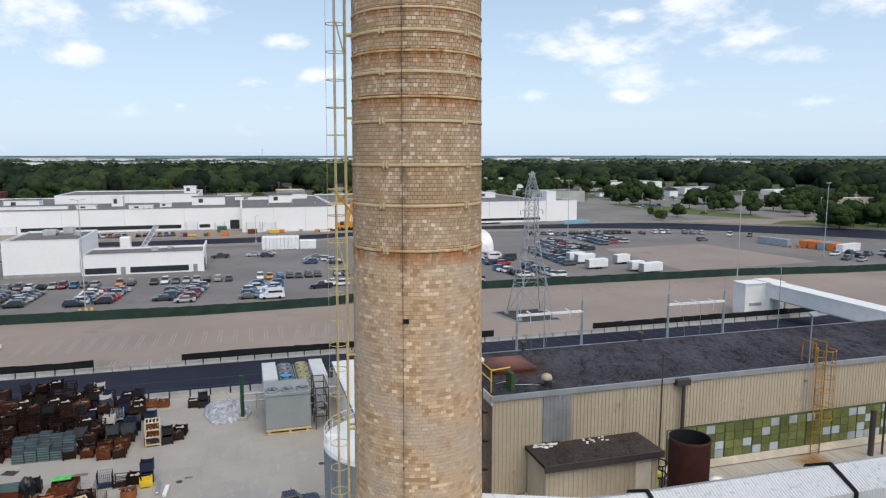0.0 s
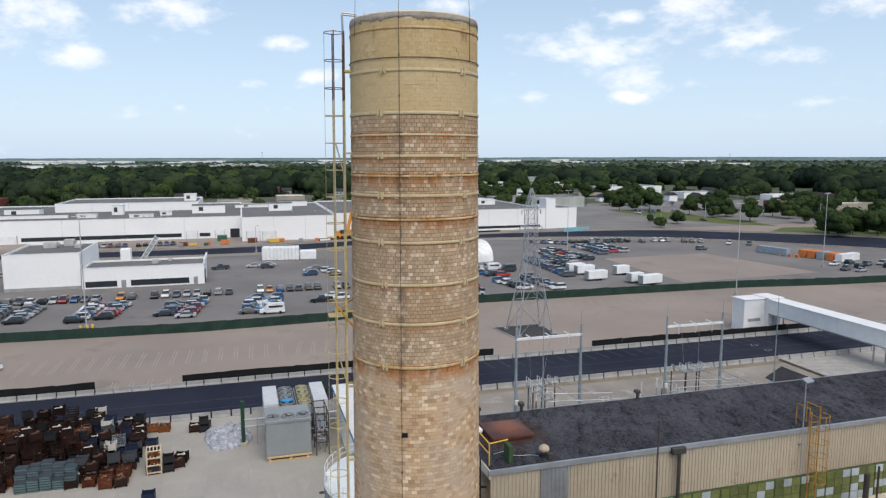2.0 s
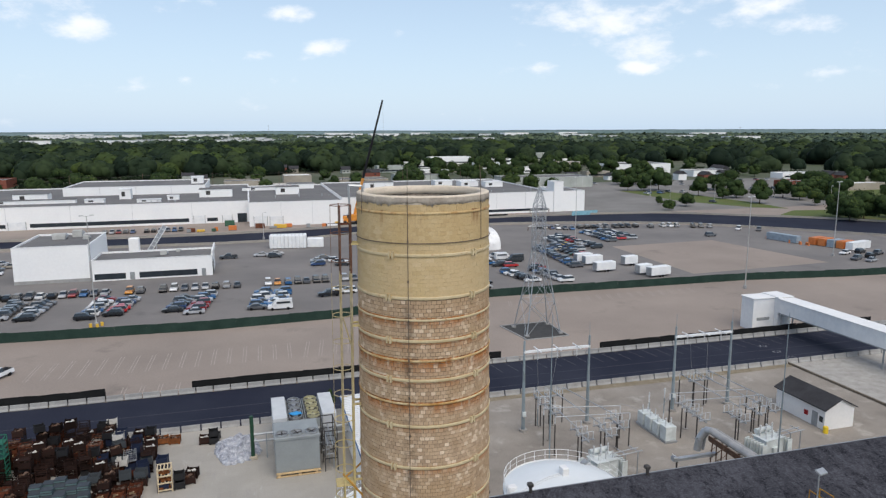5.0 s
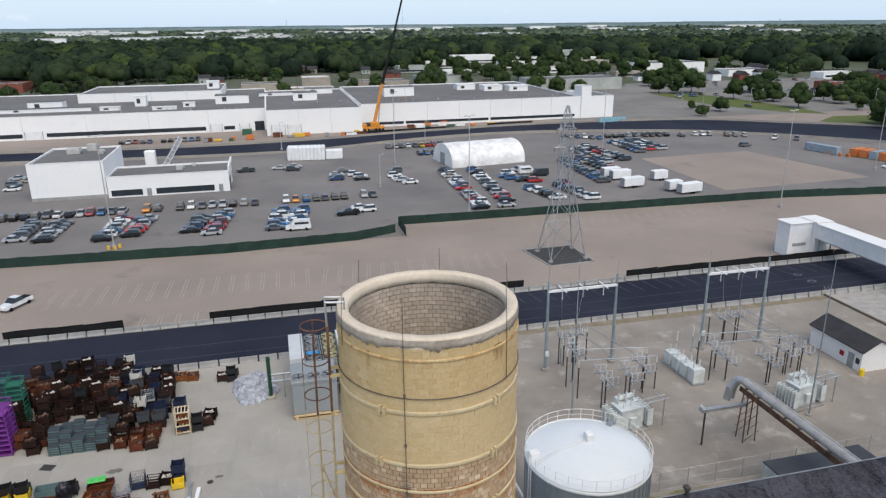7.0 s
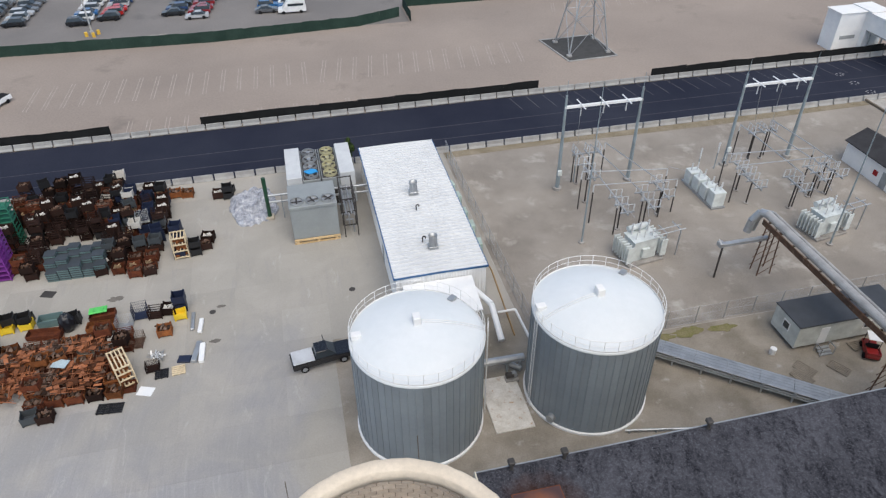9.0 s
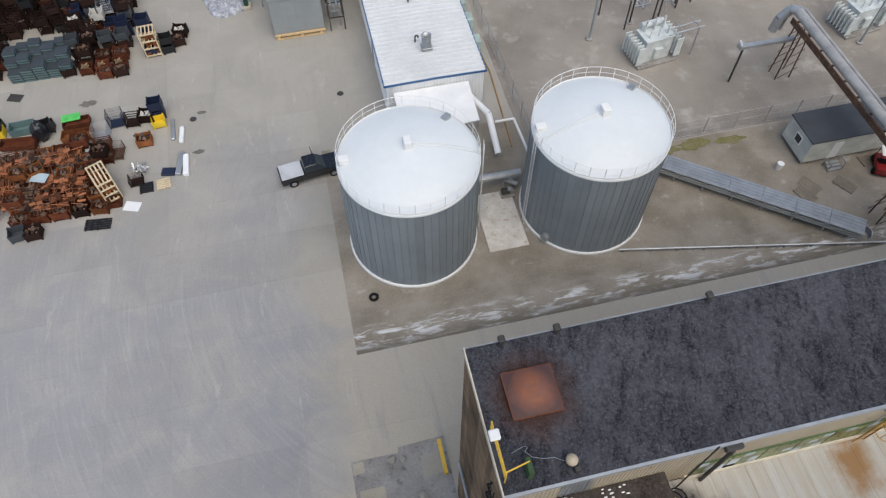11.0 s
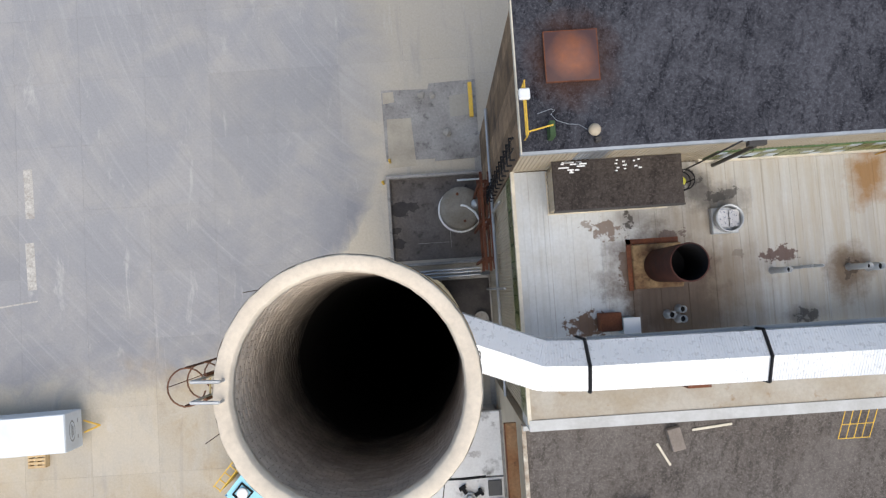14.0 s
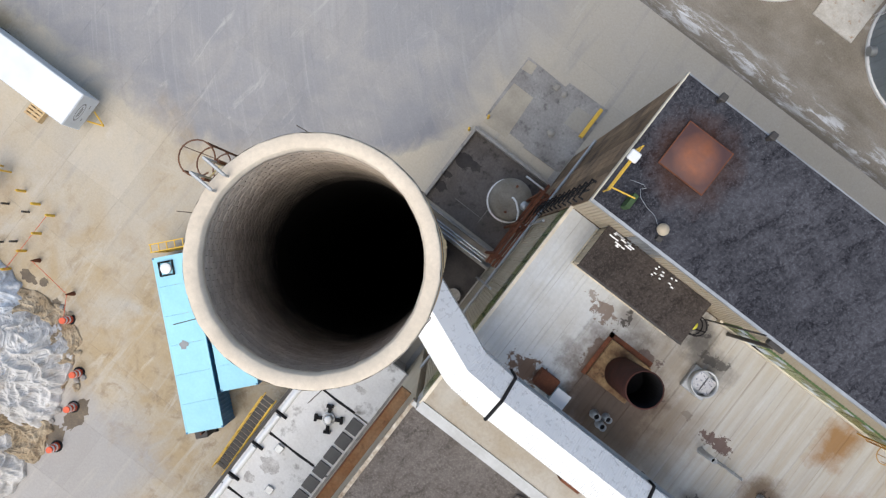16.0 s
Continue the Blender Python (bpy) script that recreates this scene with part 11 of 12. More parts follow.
def block(u0, u1, v0, v1, h, label, wall=WHITE_WALL, roof=ROOF_GREY, seams=0, strip=None, name="industrial_building", parapet=0.5, group="", base=True):
    """A flat-roofed building: four walls with a parapet, roof, panel seams and openings along its front."""
    b = thing(name, site(0, 0), label, "building", group)
    t = 0.35
    for w in ((u0, u1, v0, v0 + t), (u0, u1, v1 - t, v1), (u0, u0 + t, v0 + t, v1 - t), (u1 - t, u1, v0 + t, v1 - t)):
        part("wall", B((*w, -0.3, h)), wall, b)
    part("roof", B((u0 + t, u1 - t, v0 + t, v1 - t, h - parapet - 0.3, h - parapet)), roof, b)
    for k in range(seams):
        u = u0 + (u1 - u0) * (k + 1) / (seams + 1)
        part("wall_seam", B((u - 0.06, u + 0.06, v0 - 0.05, v0, 0, h - 0.1)), mat("seam_grey", (0.62, 0.63, 0.64), rough=0.6), b)
    for a, c, z0, z1 in strip or ():
        part("dark_opening", B((a, c, v0 - 0.06, v0, z0, z1)), DARK_GLASS, b, "dark window strip")
    part("coping", B((u0 - 0.06, u1 + 0.06, v0 - 0.08, v0 + 0.4, h, h + 0.08)), WHITE, b)
    return b


def far_works():
    rnd = random.Random(9)
    # near offices
    b = block(-61, -42.4, 206, 232, 10.0, "tall white windowless block with grey flat roof", strip=())
    part("plinth", B((-61.05, -42.4, 205.9, 206, -0.1, 0.9)), BARRIER, b)
    b = block(-42.0, -10.5, 205, 220, 5.7, "low white workshop with long dark window strips", strip=((-41.2, -33.3, 0.4, 2.0), (-29.8, -14.6, 0.4, 2.0)))
    part("door", B((-32.2, -31.0, 204.9, 205, -0.1, 2.1)), GREY_PAINT, b, "grey steel door")
    part("door", B((-13.4, -12.3, 204.9, 205, -0.1, 2.1)), GREY_PAINT, b, "grey steel door")
    part("dark_opening", B((-10.5, -10.43, 206, 211, -0.05, 3.6)), DARK_STEEL, b, "open dark loading door")
    part("parapet_fin", B((-10.6, -10.2, 205, 220, 5.7, 7.0)), WHITE_WALL, b)
    for u, v, w, d, h in ((-55, 222, 3.5, 2.5, 1.7), (-50.5, 226, 2.6, 2.4, 2.0), (-46.5, 220, 1.6, 1.6, 1.2), (-25, 212, 1.8, 1.4, 1.2), (-21, 216, 1.0, 1.0, 0.9)):
        z = 9.5 if u < -42 else 5.2
        rt = thing("rooftop_unit", site(u, v, z), "pale boxy rooftop air handling unit", "air conditioner", "rooftop units")
        part("casing", B((0, w, 0, d, 0.12, h), bevel=0.06), mat("unit_casing", (0.5, 0.5, 0.48), rough=0.6), rt)
        part("curb", B((0.1, w - 0.1, 0.1, d - 0.1, -0.02, 0.12)), GREY_PAINT, rt)
        part("hood", B((w, w + 0.5, 0.3, d - 0.3, h * 0.4, h * 0.8), bevel=0.05), GREY_METAL, rt)
    # inclined conveyor by the workshop
    cv = thing("inclined_conveyor", site(-34, 240, 0), "grey inclined conveyor frame rising over the workshop", "conveyor")
    tilt = pose(0, 0, -0.3, 0, 33, 0)
    for x in (0.0, 1.3):
        part("truss", moved(B((x, x + 0.2, 0, 0.8, 0, 13.0)), tilt), WHITE_METAL, cv)
    part("belt", moved(B((0.21, 1.29, 0.2, 0.6, 0.2, 12.8)), tilt), GREY_METAL, cv, "pale sheeted belt face")
    for k in range(8):
        part("cross_bar", moved(B((0.21, 1.29, 0.0, 0.18, 1.55 * k + 0.6, 1.55 * k + 0.75)), tilt), WHITE_METAL, cv)
    part("prop", T(((4.6, 0.4, -0.3), (4.6, 0.4, 6.9), 0.15), n=8), GREY_METAL, cv)
    part("hopper", B((-3.5, -0.4, -1.2, 1.6, -0.3, 6.6), bevel=0.2), WHITE_WALL, cv, "white hopper box")
    # the long plant
    dock = [(-135, -97, 0.9, 2.5), (-88, -25.5, 0.9, 2.5), (-18, -13.5, 0.9, 2.4), (-5, -1.0, 0, 4.0)]
    block(-145, 0, 322, 424, 9.5, "long white factory hall with dark dock strip", seams=5, strip=dock, name="factory_hall", group="long plant")
    block(0.05, 40.0, 305, 398, 10.3, "white factory hall with loading doors", seams=2, strip=(), name="factory_hall", group="long plant")
    block(41, 146, 316, 410, 10.2, "white factory hall with dark base strip", seams=6, strip=((41, 60, 0.9, 2.1), (61, 100, 0.9, 2.1), (101, 143, 0.9, 2.1)), name="factory_hall", group="long plant")
    block(146.05, 151, 315.5, 324, 15.0, "tall white stair tower of the plant", name="stair_tower")
    block(151.05, 163, 316, 345, 10.2, "white end bay of the plant", name="end_bay")
    hall = block(-87, -21, 375, 421, 13.2, "white raised hall under long dark roof", name="factory_hall", group="long plant", seams=3)
    part("footing_wall", B((-86.9, -21.1, 375.1, 420.9, 8.0, 9.3)), WHITE_WALL, hall)
    for u, v, w, d, z, h in ((-101, 348, 14, 7, 9.0, 3.7), (-58, 352, 5, 5, 9.0, 4.4), (-22.5, 350, 15, 7, 9.0, 3.8), (-112, 340, 38, 2.5, 9.0, 1.6), (13, 345, 11, 7, 9.8, 3.6), (57, 350, 15, 7, 9.7, 4.4), (-3, 372, 22, 2, 9.8, 1.6), (20, 376, 14, 8, 9.8, 2.6), (100, 372, 10, 8, 9.7, 2.6), (112, 362, 10, 9, 9.7, 2.6), (124, 356, 10, 8, 9.7, 2.6), (-29, 392, 6, 8, 12.7, 3.4), (-70, 338, 8, 3, 9.0, 1.4), (-48, 334, 10, 2, 9.0, 1.2), (-36, 342, 5, 3, 9.0, 1.8)):
        rb = thing("roof_penthouse", site(u, v, z), "white boxy plant room on factory roof", "plant room", "roof plant rooms")
        part("wall", B((0, w, 0, d, -0.05, h)), WHITE_WALL, rb)
        part("roof", B((-0.2, w + 0.2, -0.2, d + 0.2, h, h + 0.25)), ROOF_GREY if w > 10 else WHITE, rb)
        part("louvre", B((w * 0.2, w * 0.2 + min(2, w * 0.3), -0.05, 0, h * 0.3, h * 0.8)), DARK_STEEL, rb)
    for k in range(34):
        u, v = rnd.uniform(-138, 140), rnd.uniform(328, 370)
        if v > 336 and (u < -84 or -60 < u < -4 or 10 < u < 26 or 55 < u):
            v = rnd.uniform(327, 333)
        z = 9.0 if u < 0 else 9.8 if u < 40 else 9.7
        rt = thing("roof_vent", site(u, v, z, rnd.uniform(0, 90)), "small metal roof vent with cowl", "roof vent", "roof vents")
        s = rnd.uniform(0.4, 1.1)
        part("stack", T(((0, 0, -0.05), (0, 0, s), 0.3 * s), n=10), GREY_METAL, rt)
        part("cowl", T(((0, 0, s), (0, 0, s + 0.35 * s), 0.5 * s, 0.15), n=10), GREY_METAL, rt)
    # loading doors and clutter before the plant
    for u, v, w, h in ((-23.5, 321.92, 4.6, 3.6), (-96, 321.92, 6.5, 3.4), (2, 304.92, 5.4, 4.4), (8.6, 304.92, 5.4, 4.2), (-11.4, 321.92, 4, 3.4)):
        d = thing("loading_door", site(u, v, 0), "white sectional loading door in factory wall", "door", "loading doors", kind="structure")
        for k in range(4):
            part("panel", B((0, w, -0.1, 0.06, -0.1 + h * k / 4 + 0.02, -0.1 + h * (k + 1) / 4)), WHITE_METAL, d)
        for x in (-0.15, w):
            part("jamb", B((x, x + 0.15, -0.3, 0.06, -0.1, h)), GREY_PAINT, d)
    sk = thing("green_skip", site(-10.2, 309, 0), "dark green steel waste skip at dock", "skip")
    part("body", B((0, 4, 0, 2.2, 0.1, 2.4), bevel=0.05), mat("skip_green", (0.04, 0.12, 0.07), rough=0.6), sk)
    part("skid", B((0.2, 3.8, 0.3, 0.5, -0.05, 0.1), (0.2, 3.8, 1.7, 1.9, -0.05, 0.1)), DARK_STEEL, sk)
    for k in range(26):
        u = rnd.uniform(-30, 38) if k < 16 else rnd.uniform(60, 100)
        v = rnd.uniform(294, 301) if u < 60 else rnd.uniform(303, 311)
        mt, nm = rnd.choice(((RUST, "rust red"), (GREY_PAINT, "grey"), (SKIP_GREEN, "dark green"), (YELLOW, "yellow"), (ORANGE, "orange"), (WHITE_METAL, "white")))
        st = thing("material_stack", site(u, v, 0, rnd.uniform(-8, 8)), f"{nm} crated materials stacked beside the plant", "crates", "material stacks")
        w, d, h = rnd.uniform(1.5, 4.5), rnd.uniform(1.2, 2.2), rnd.uniform(0.8, 2.0)
        part("crate", B((0, w, 0, d, 0.12, h), bevel=0.05), mt, st)
        part("skid", B((0, w, 0.1, 0.25, -0.05, 0.12), (0, w, d - 0.25, d - 0.1, -0.05, 0.12)), DARK_STEEL, st)
    # dark safety wall in front of the track and tank truck
    for u0, v0, u1, v1 in ((30, 296.5, 76, 301.0), (96, 304.5, 118, 306.2)):
        d, a = math.hypot(u1 - u0, v1 - v0), math.degrees(math.atan2(v1 - v0, u1 - u0))
        solid("track_wall", B((0, d, 0, 0.4, -0.1, 1.1), bevel=0.05), BLACK_SCREEN, site(u0, v0, 0, a), "low black wall along the test track", "wall", kind="structure")
    solid("blue_screen_wall", B((0, 14.4, 0, 0.25, -0.1, 2.0)), mat("pale_blue_panel", (0.26, 0.50, 0.60), rough=0.7), site(147.7, 298.6, 0, 7), "pale blue screen panels beside track", "screen wall", kind="structure")
    # right-hand town blocks
    block(172, 236, 446, 475, 7.5, "low sage grey warehouse with flat roof", SAGE_WALL, seams=7, name="warehouse")
    block(321, 382, 570, 605, 8.5, "white warehouse behind street trees", seams=4, name="warehouse")
    block(368, 405, 515, 535, 5.0, "low white commercial building", name="shop_building")
    block(258, 287, 735, 760, 8.0, "white commercial building with dark windows", strip=((260, 285, 4, 6),), name="shop_building")
    block(356, 410, 366, 386, 4.6, "low white-roofed brown brick shop row", TAN_WALL, WHITE, name="shop_building")
    block(352, 372, 390, 402, 5.2, "low red brick shop with dark front", RED_WALL, ROOF_GREY, strip=((354, 370, 0.4, 2.6),), name="shop_building")
    block(-205, -168, 566, 590, 6.0, "low red brick building among trees", RED_WALL, ROOF_GREY, name="shop_building")
    block(-16, 8, 500, 520, 6.0, "low tan commercial building with grey roof", TAN_WALL, ROOF_GREY, name="shop_building")
    block(26, 47, 540, 560, 6.5, "tan building with white flat roof", TAN_WALL, WHITE, name="shop_building")
    block(14, 44, 478, 492, 4.5, "low white-roofed shed behind the plant", TAN_WALL, WHITE, name="shop_building")
    block(62, 100, 505, 530, 5.0, "low grey-roofed warehouse near trees", TAN_WALL, ROOF_GREY, name="warehouse")
    block(110, 150, 520, 545, 6.0, "grey commercial building beside street", SAGE_WALL, ROOF_GREY, name="shop_building")
    town = ((150, 600, 24, 14, 5), (190, 640, 30, 16, 6), (230, 690, 26, 14, 6), (205, 560, 22, 12, 4.5), (250, 610, 20, 14, 5), (300, 660, 34, 16, 7), (330, 720, 30, 14, 7), (120, 660, 26, 16, 6), (160, 720, 40, 18, 7), (280, 540, 22, 12, 4.5), (400, 800, 50, 20, 9), (350, 860, 44, 18, 9), (210, 800, 50, 20, 8), (290, 830, 36, 18, 8), (420, 470, 30, 14, 4.5))
    for k, (u, v, w, d, h) in enumerate(town):
        block(u, u + w, v, v + d, h, "low flat-roofed commercial building between street trees", (WHITE_WALL, TAN_WALL, WHITE_WALL, SAGE_WALL)[k % 4], (WHITE, ROOF_GREY, mat("pale_roof", (0.6, 0.6, 0.6), rough=0.7))[k % 3], name="commercial_building", group="town buildings", strip=((u + 2, u + w - 2, 0.8, 2.2),))
    for k in range(34):
        u, v = rnd.uniform(-210, 140), rnd.uniform(545, 690)
        if k > 18:
            u, v = rnd.uniform(240, 480), rnd.uniform(420, 560)
        if any(a - 14 < u < c + 6 and e - 14 < v < g + 6 for a, c, e, g in ((321, 382, 570, 605), (368, 405, 515, 535), (280, 302, 540, 552), (420, 450, 470, 484), (-205, -168, 566, 590), (-16, 8, 500, 520), (26, 47, 540, 560), (110, 150, 520, 545))):
            continue
        h = thing("house", site(u, v, 0, rnd.choice((0, 90)) + rnd.uniform(-4, 4)), "small gabled house among trees", "house", "far houses")
        w, d, e = rnd.uniform(8, 13), rnd.uniform(7, 9), rnd.uniform(3, 5)
        part("wall", B((0, w, 0, d, -0.3, e)), rnd.choice((WHITE_WALL, TAN_WALL, RED_WALL, SAGE_WALL)), h)
        bm = bmesh.new()
        vs = [bm.verts.new(p) for p in ((-0.4, -0.4, e), (w + 0.4, -0.4, e), (w + 0.4, d + 0.4, e), (-0.4, d + 0.4, e), (-0.4, d / 2, e + d * 0.33), (w + 0.4, d / 2, e + d * 0.33))]
        for f in ((0, 1, 5, 4), (2, 3, 4, 5), (0, 4, 3), (1, 2, 5), (0, 3, 2, 1)):
            bm.faces.new([vs[i] for i in f])
        part("roof", bm, SHINGLE, h)
        part("window", B((w * 0.2, w * 0.2 + 1.4, -0.05, 0, 1.0, 2.2)), DARK_GLASS, h)
        part("window", B((w * 0.6, w * 0.6 + 1.4, -0.05, 0, 1.0, 2.2)), DARK_GLASS, h)


SKIP_GREEN = mat("crate_green", (0.05, 0.11, 0.07), rough=0.6, var=0.15)
far_works()

POLE_WOOD = mat("pole_wood", (0.14, 0.10, 0.075), rough=0.9, var=0.2, scale=2, fine=8)
for i in range(9):
    p = thing("utility_pole", site(-190 + 42 * i, 474, -0.3), "brown wooden utility pole with crossarm", "utility pole", "utility poles")
    part("post", T(((0, 0, 0), (0, 0, 14), 0.17, 0.11), n=8), POLE_WOOD, p)
    part("crossarm", B((-0.06, 0.06, -1.2, 1.2, 12.9, 13.1)), POLE_WOOD, p)
    if i < 8:
        for y in (-1.1, 1.1):
            part("wire", sweep(bmesh.new(), [(42 * k / 8, y, 13.15 - 1.2 * (1 - (k / 4 - 1) ** 2)) for k in range(9)], 0.03, 4), DARK_STEEL, p)

# pale sheds standing between the far woods
rnd = random.Random(77)
for k in range(34):
    a, d = radians(rnd.uniform(-32, -6) if k < 24 else rnd.uniform(-4, 30)), rnd.uniform(1700, 4200)
    w = thing("distant_warehouse", pose(d * math.sin(a), d * math.cos(a), 0, 0, 0, rnd.uniform(-10, 30)), "pale distant warehouse above the woods", "warehouse", "distant warehouses")
    L, h = rnd.uniform(50, 170), 12 + d / 420
    part("wall", B((0, L, 0, 50, -0.4, h)), WHITE_WALL, w)
    part("roof", B((-0.5, L + 0.5, -0.5, 50.5, h, h + 0.6)), mat("pale_roof", (0.6, 0.6, 0.6), rough=0.7), w)
for a, d, h in ((-14.5, 3300, 62), (22.5, 2700, 45)):
    m = thing("radio_mast", pose(d * math.sin(radians(a)), d * math.cos(radians(a)), -0.3), "thin distant radio mast above woods", "mast", "distant masts")
    part("shaft", T(((0, 0, 0), (0, 0, h), 0.9, 0.5), n=6), GREY_PAINT, m)
    part("platform", T(((0, 0, h - 4), (0, 0, h - 2), 2.2), n=8), GREY_PAINT, m)


# the far country closing the view: low horizon rise, haze painted into its blue-green
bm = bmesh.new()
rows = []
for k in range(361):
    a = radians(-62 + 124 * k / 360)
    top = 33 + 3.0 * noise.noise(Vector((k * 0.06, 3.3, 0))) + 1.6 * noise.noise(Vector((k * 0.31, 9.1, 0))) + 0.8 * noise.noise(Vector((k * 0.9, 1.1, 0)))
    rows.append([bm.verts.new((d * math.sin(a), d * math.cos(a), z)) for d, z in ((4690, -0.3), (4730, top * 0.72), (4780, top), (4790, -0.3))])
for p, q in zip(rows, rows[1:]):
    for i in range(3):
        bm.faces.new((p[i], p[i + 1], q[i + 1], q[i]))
solid("backdrop", bm, mat("hazed_country", (0.17, 0.225, 0.235), rough=0.95, var=0.1, scale=0.006, fine=0.05, bump=0.0, tint=(0.11, 0.16, 0.155), spec=0.0), Matrix(), "wooded rise along the horizon painted hazy blue-green", "backdrop", kind="structure", smooth=True)

# ---- trees ----
LEAF = mat("leaves", (0.027, 0.042, 0.020), rough=0.7, var=0.12, scale=0.02, fine=0.4, bump=0.0, tint=(0.018, 0.030, 0.0175), island=0.10, spec=0.04)
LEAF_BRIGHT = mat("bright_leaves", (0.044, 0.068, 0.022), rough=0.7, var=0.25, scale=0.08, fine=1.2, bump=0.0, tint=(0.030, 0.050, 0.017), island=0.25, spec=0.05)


# leaves of the far woods: distance haze painted into a paler green
LEAF_FAR = mat("hazed_leaves", (0.082, 0.112, 0.074), rough=0.7, var=0.25, scale=0.02, fine=0.3, bump=0.0, tint=(0.056, 0.082, 0.058), island=0.15, spec=0.05)


def own_shade(m, warm):
    """Each tree keeps a shade of its own; a few stand out yellow-green."""
    nt = m.node_tree
    N, K = nt.nodes, nt.links
    b = N["Principled BSDF"]
    c = b.inputs["Base Color"].links[0].from_socket
    at = N.new("ShaderNodeAttribute")
    at.attribute_name = "tree_shade"
    r = N.new("ShaderNodeValToRGB")
    e = r.color_ramp.elements
    e[0].position, e[0].color = 0.0, (0.45, 0.5, 0.62, 1)
    e[1].position, e[1].color = 1.0, warm
    for p, k in ((0.45, (0.9, 0.92, 1.0, 1)), (0.85, (1.45, 1.35, 1.2, 1))):
        q = e.new(p)
        q.color = k
    K.new(at.outputs["Fac"], r.inputs[0])
    x = N.new("ShaderNodeMix")
    x.data_type, x.blend_type = "RGBA", "MULTIPLY"
    x.inputs["Factor"].default_value = 1.0
    K.new(c, x.inputs["A"])
    K.new(r.outputs[0], x.inputs["B"])
    K.new(x.outputs["Result"], b.inputs["Base Color"])


own_shade(LEAF, (2.1, 1.95, 1.15, 1))
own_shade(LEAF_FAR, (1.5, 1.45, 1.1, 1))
own_shade(LEAF_BRIGHT, (1.6, 1.4, 1.1, 1))
BARK = mat("bark", (0.10, 0.075, 0.055), rough=0.95, var=0.3, scale=1.5, fine=12, bump=0.5)


def crown_quads(rng, cx, cy, z0, r, hh, count, size, low=0.62, high=1.08, shade=None, loose=0.22):
    """Leaf clumps as tilted quads scattered over an uneven, lobed crown."""
    n = len(cx)
    ph, th = rng.uniform(0, 2 * np.pi, (n, count)), np.arccos(rng.uniform(-0.55, 1, (n, count)))
    lobes = 1 + 0.22 * np.sin(3 * ph + rng.uniform(0, 6.3, (n, 1))) * np.sin(2.3 * th + rng.uniform(0, 6.3, (n, 1))) + 0.12 * np.sin(5 * ph + rng.uniform(0, 6.3, (n, 1)))
    rad = lobes * rng.uniform(low, high, (n, count))
    d = np.stack([np.sin(th) * np.cos(ph), np.sin(th) * np.sin(ph), np.cos(th)], -1)
    c = d * rad[..., None] * np.stack([r, r, hh], -1)[:, None, :] + np.stack([cx, cy, z0], -1)[:, None, :]
    nrm = d + rng.normal(0, loose, d.shape)
    nrm /= np.linalg.norm(nrm, axis=-1, keepdims=True)
    a = np.cross(nrm, rng.normal(0, 1, d.shape))
    a /= np.linalg.norm(a, axis=-1, keepdims=True)
    b = np.cross(nrm, a)
    s = (size * r)[:, None, None] * rng.uniform(0.6, 1.3, (n, count, 1))
    k = rng.uniform(0.5, 1.1, (n, count, 1))
    q = np.stack([c - a * s - b * s * k * 0.6, c + a * s * 0.8 - b * s * k, c + a * s + b * s * k * 0.7, c - a * s * 0.7 + b * s * k], 2)
    soft = 0.8 * d + 0.2 * nrm
    soft /= np.linalg.norm(soft, axis=-1, keepdims=True)
    return q.reshape(-1, 3), np.repeat(soft.reshape(-1, 3), 4, axis=0), np.repeat(rng.uniform(0, 1, n) if shade is None else shade, count * 4)


def crown_cores(rng, cx, cy, z0, r, hh, shade, around, up):
    """The dense inside of each crown: a lumpy dome that the outer leaves hug."""
    n = len(cx)
    ph = np.linspace(0, 2 * np.pi, around + 1)[None, :, None]
    th = np.linspace(0.0, 2.25, up + 1)[None, None, :]
    p1, p2, p3 = (rng.uniform(0, 6.3, (n, 1, 1)) for _ in range(3))
    bump = 0.93 + 0.09 * np.sin(3 * ph + p1) * np.sin(2.3 * th + p2) + 0.05 * np.sin(5 * ph + p3) * np.sin(3 * th + p1)
    d = np.stack(np.broadcast_arrays(np.sin(th) * np.cos(ph), np.sin(th) * np.sin(ph), np.cos(th) + 0 * ph), -1)
    v = d * bump[..., None] * np.stack([r, r, hh], -1)[:, None, None, :] + np.stack([cx, cy, z0], -1)[:, None, None, :]
    d = np.broadcast_to(d, v.shape)
    pick = lambda a: np.stack([a[:, :-1, :-1], a[:, :-1, 1:], a[:, 1:, 1:], a[:, 1:, :-1]], 3).reshape(-1, 3)
    return pick(v), pick(d), np.repeat(shade, around * up * 4)


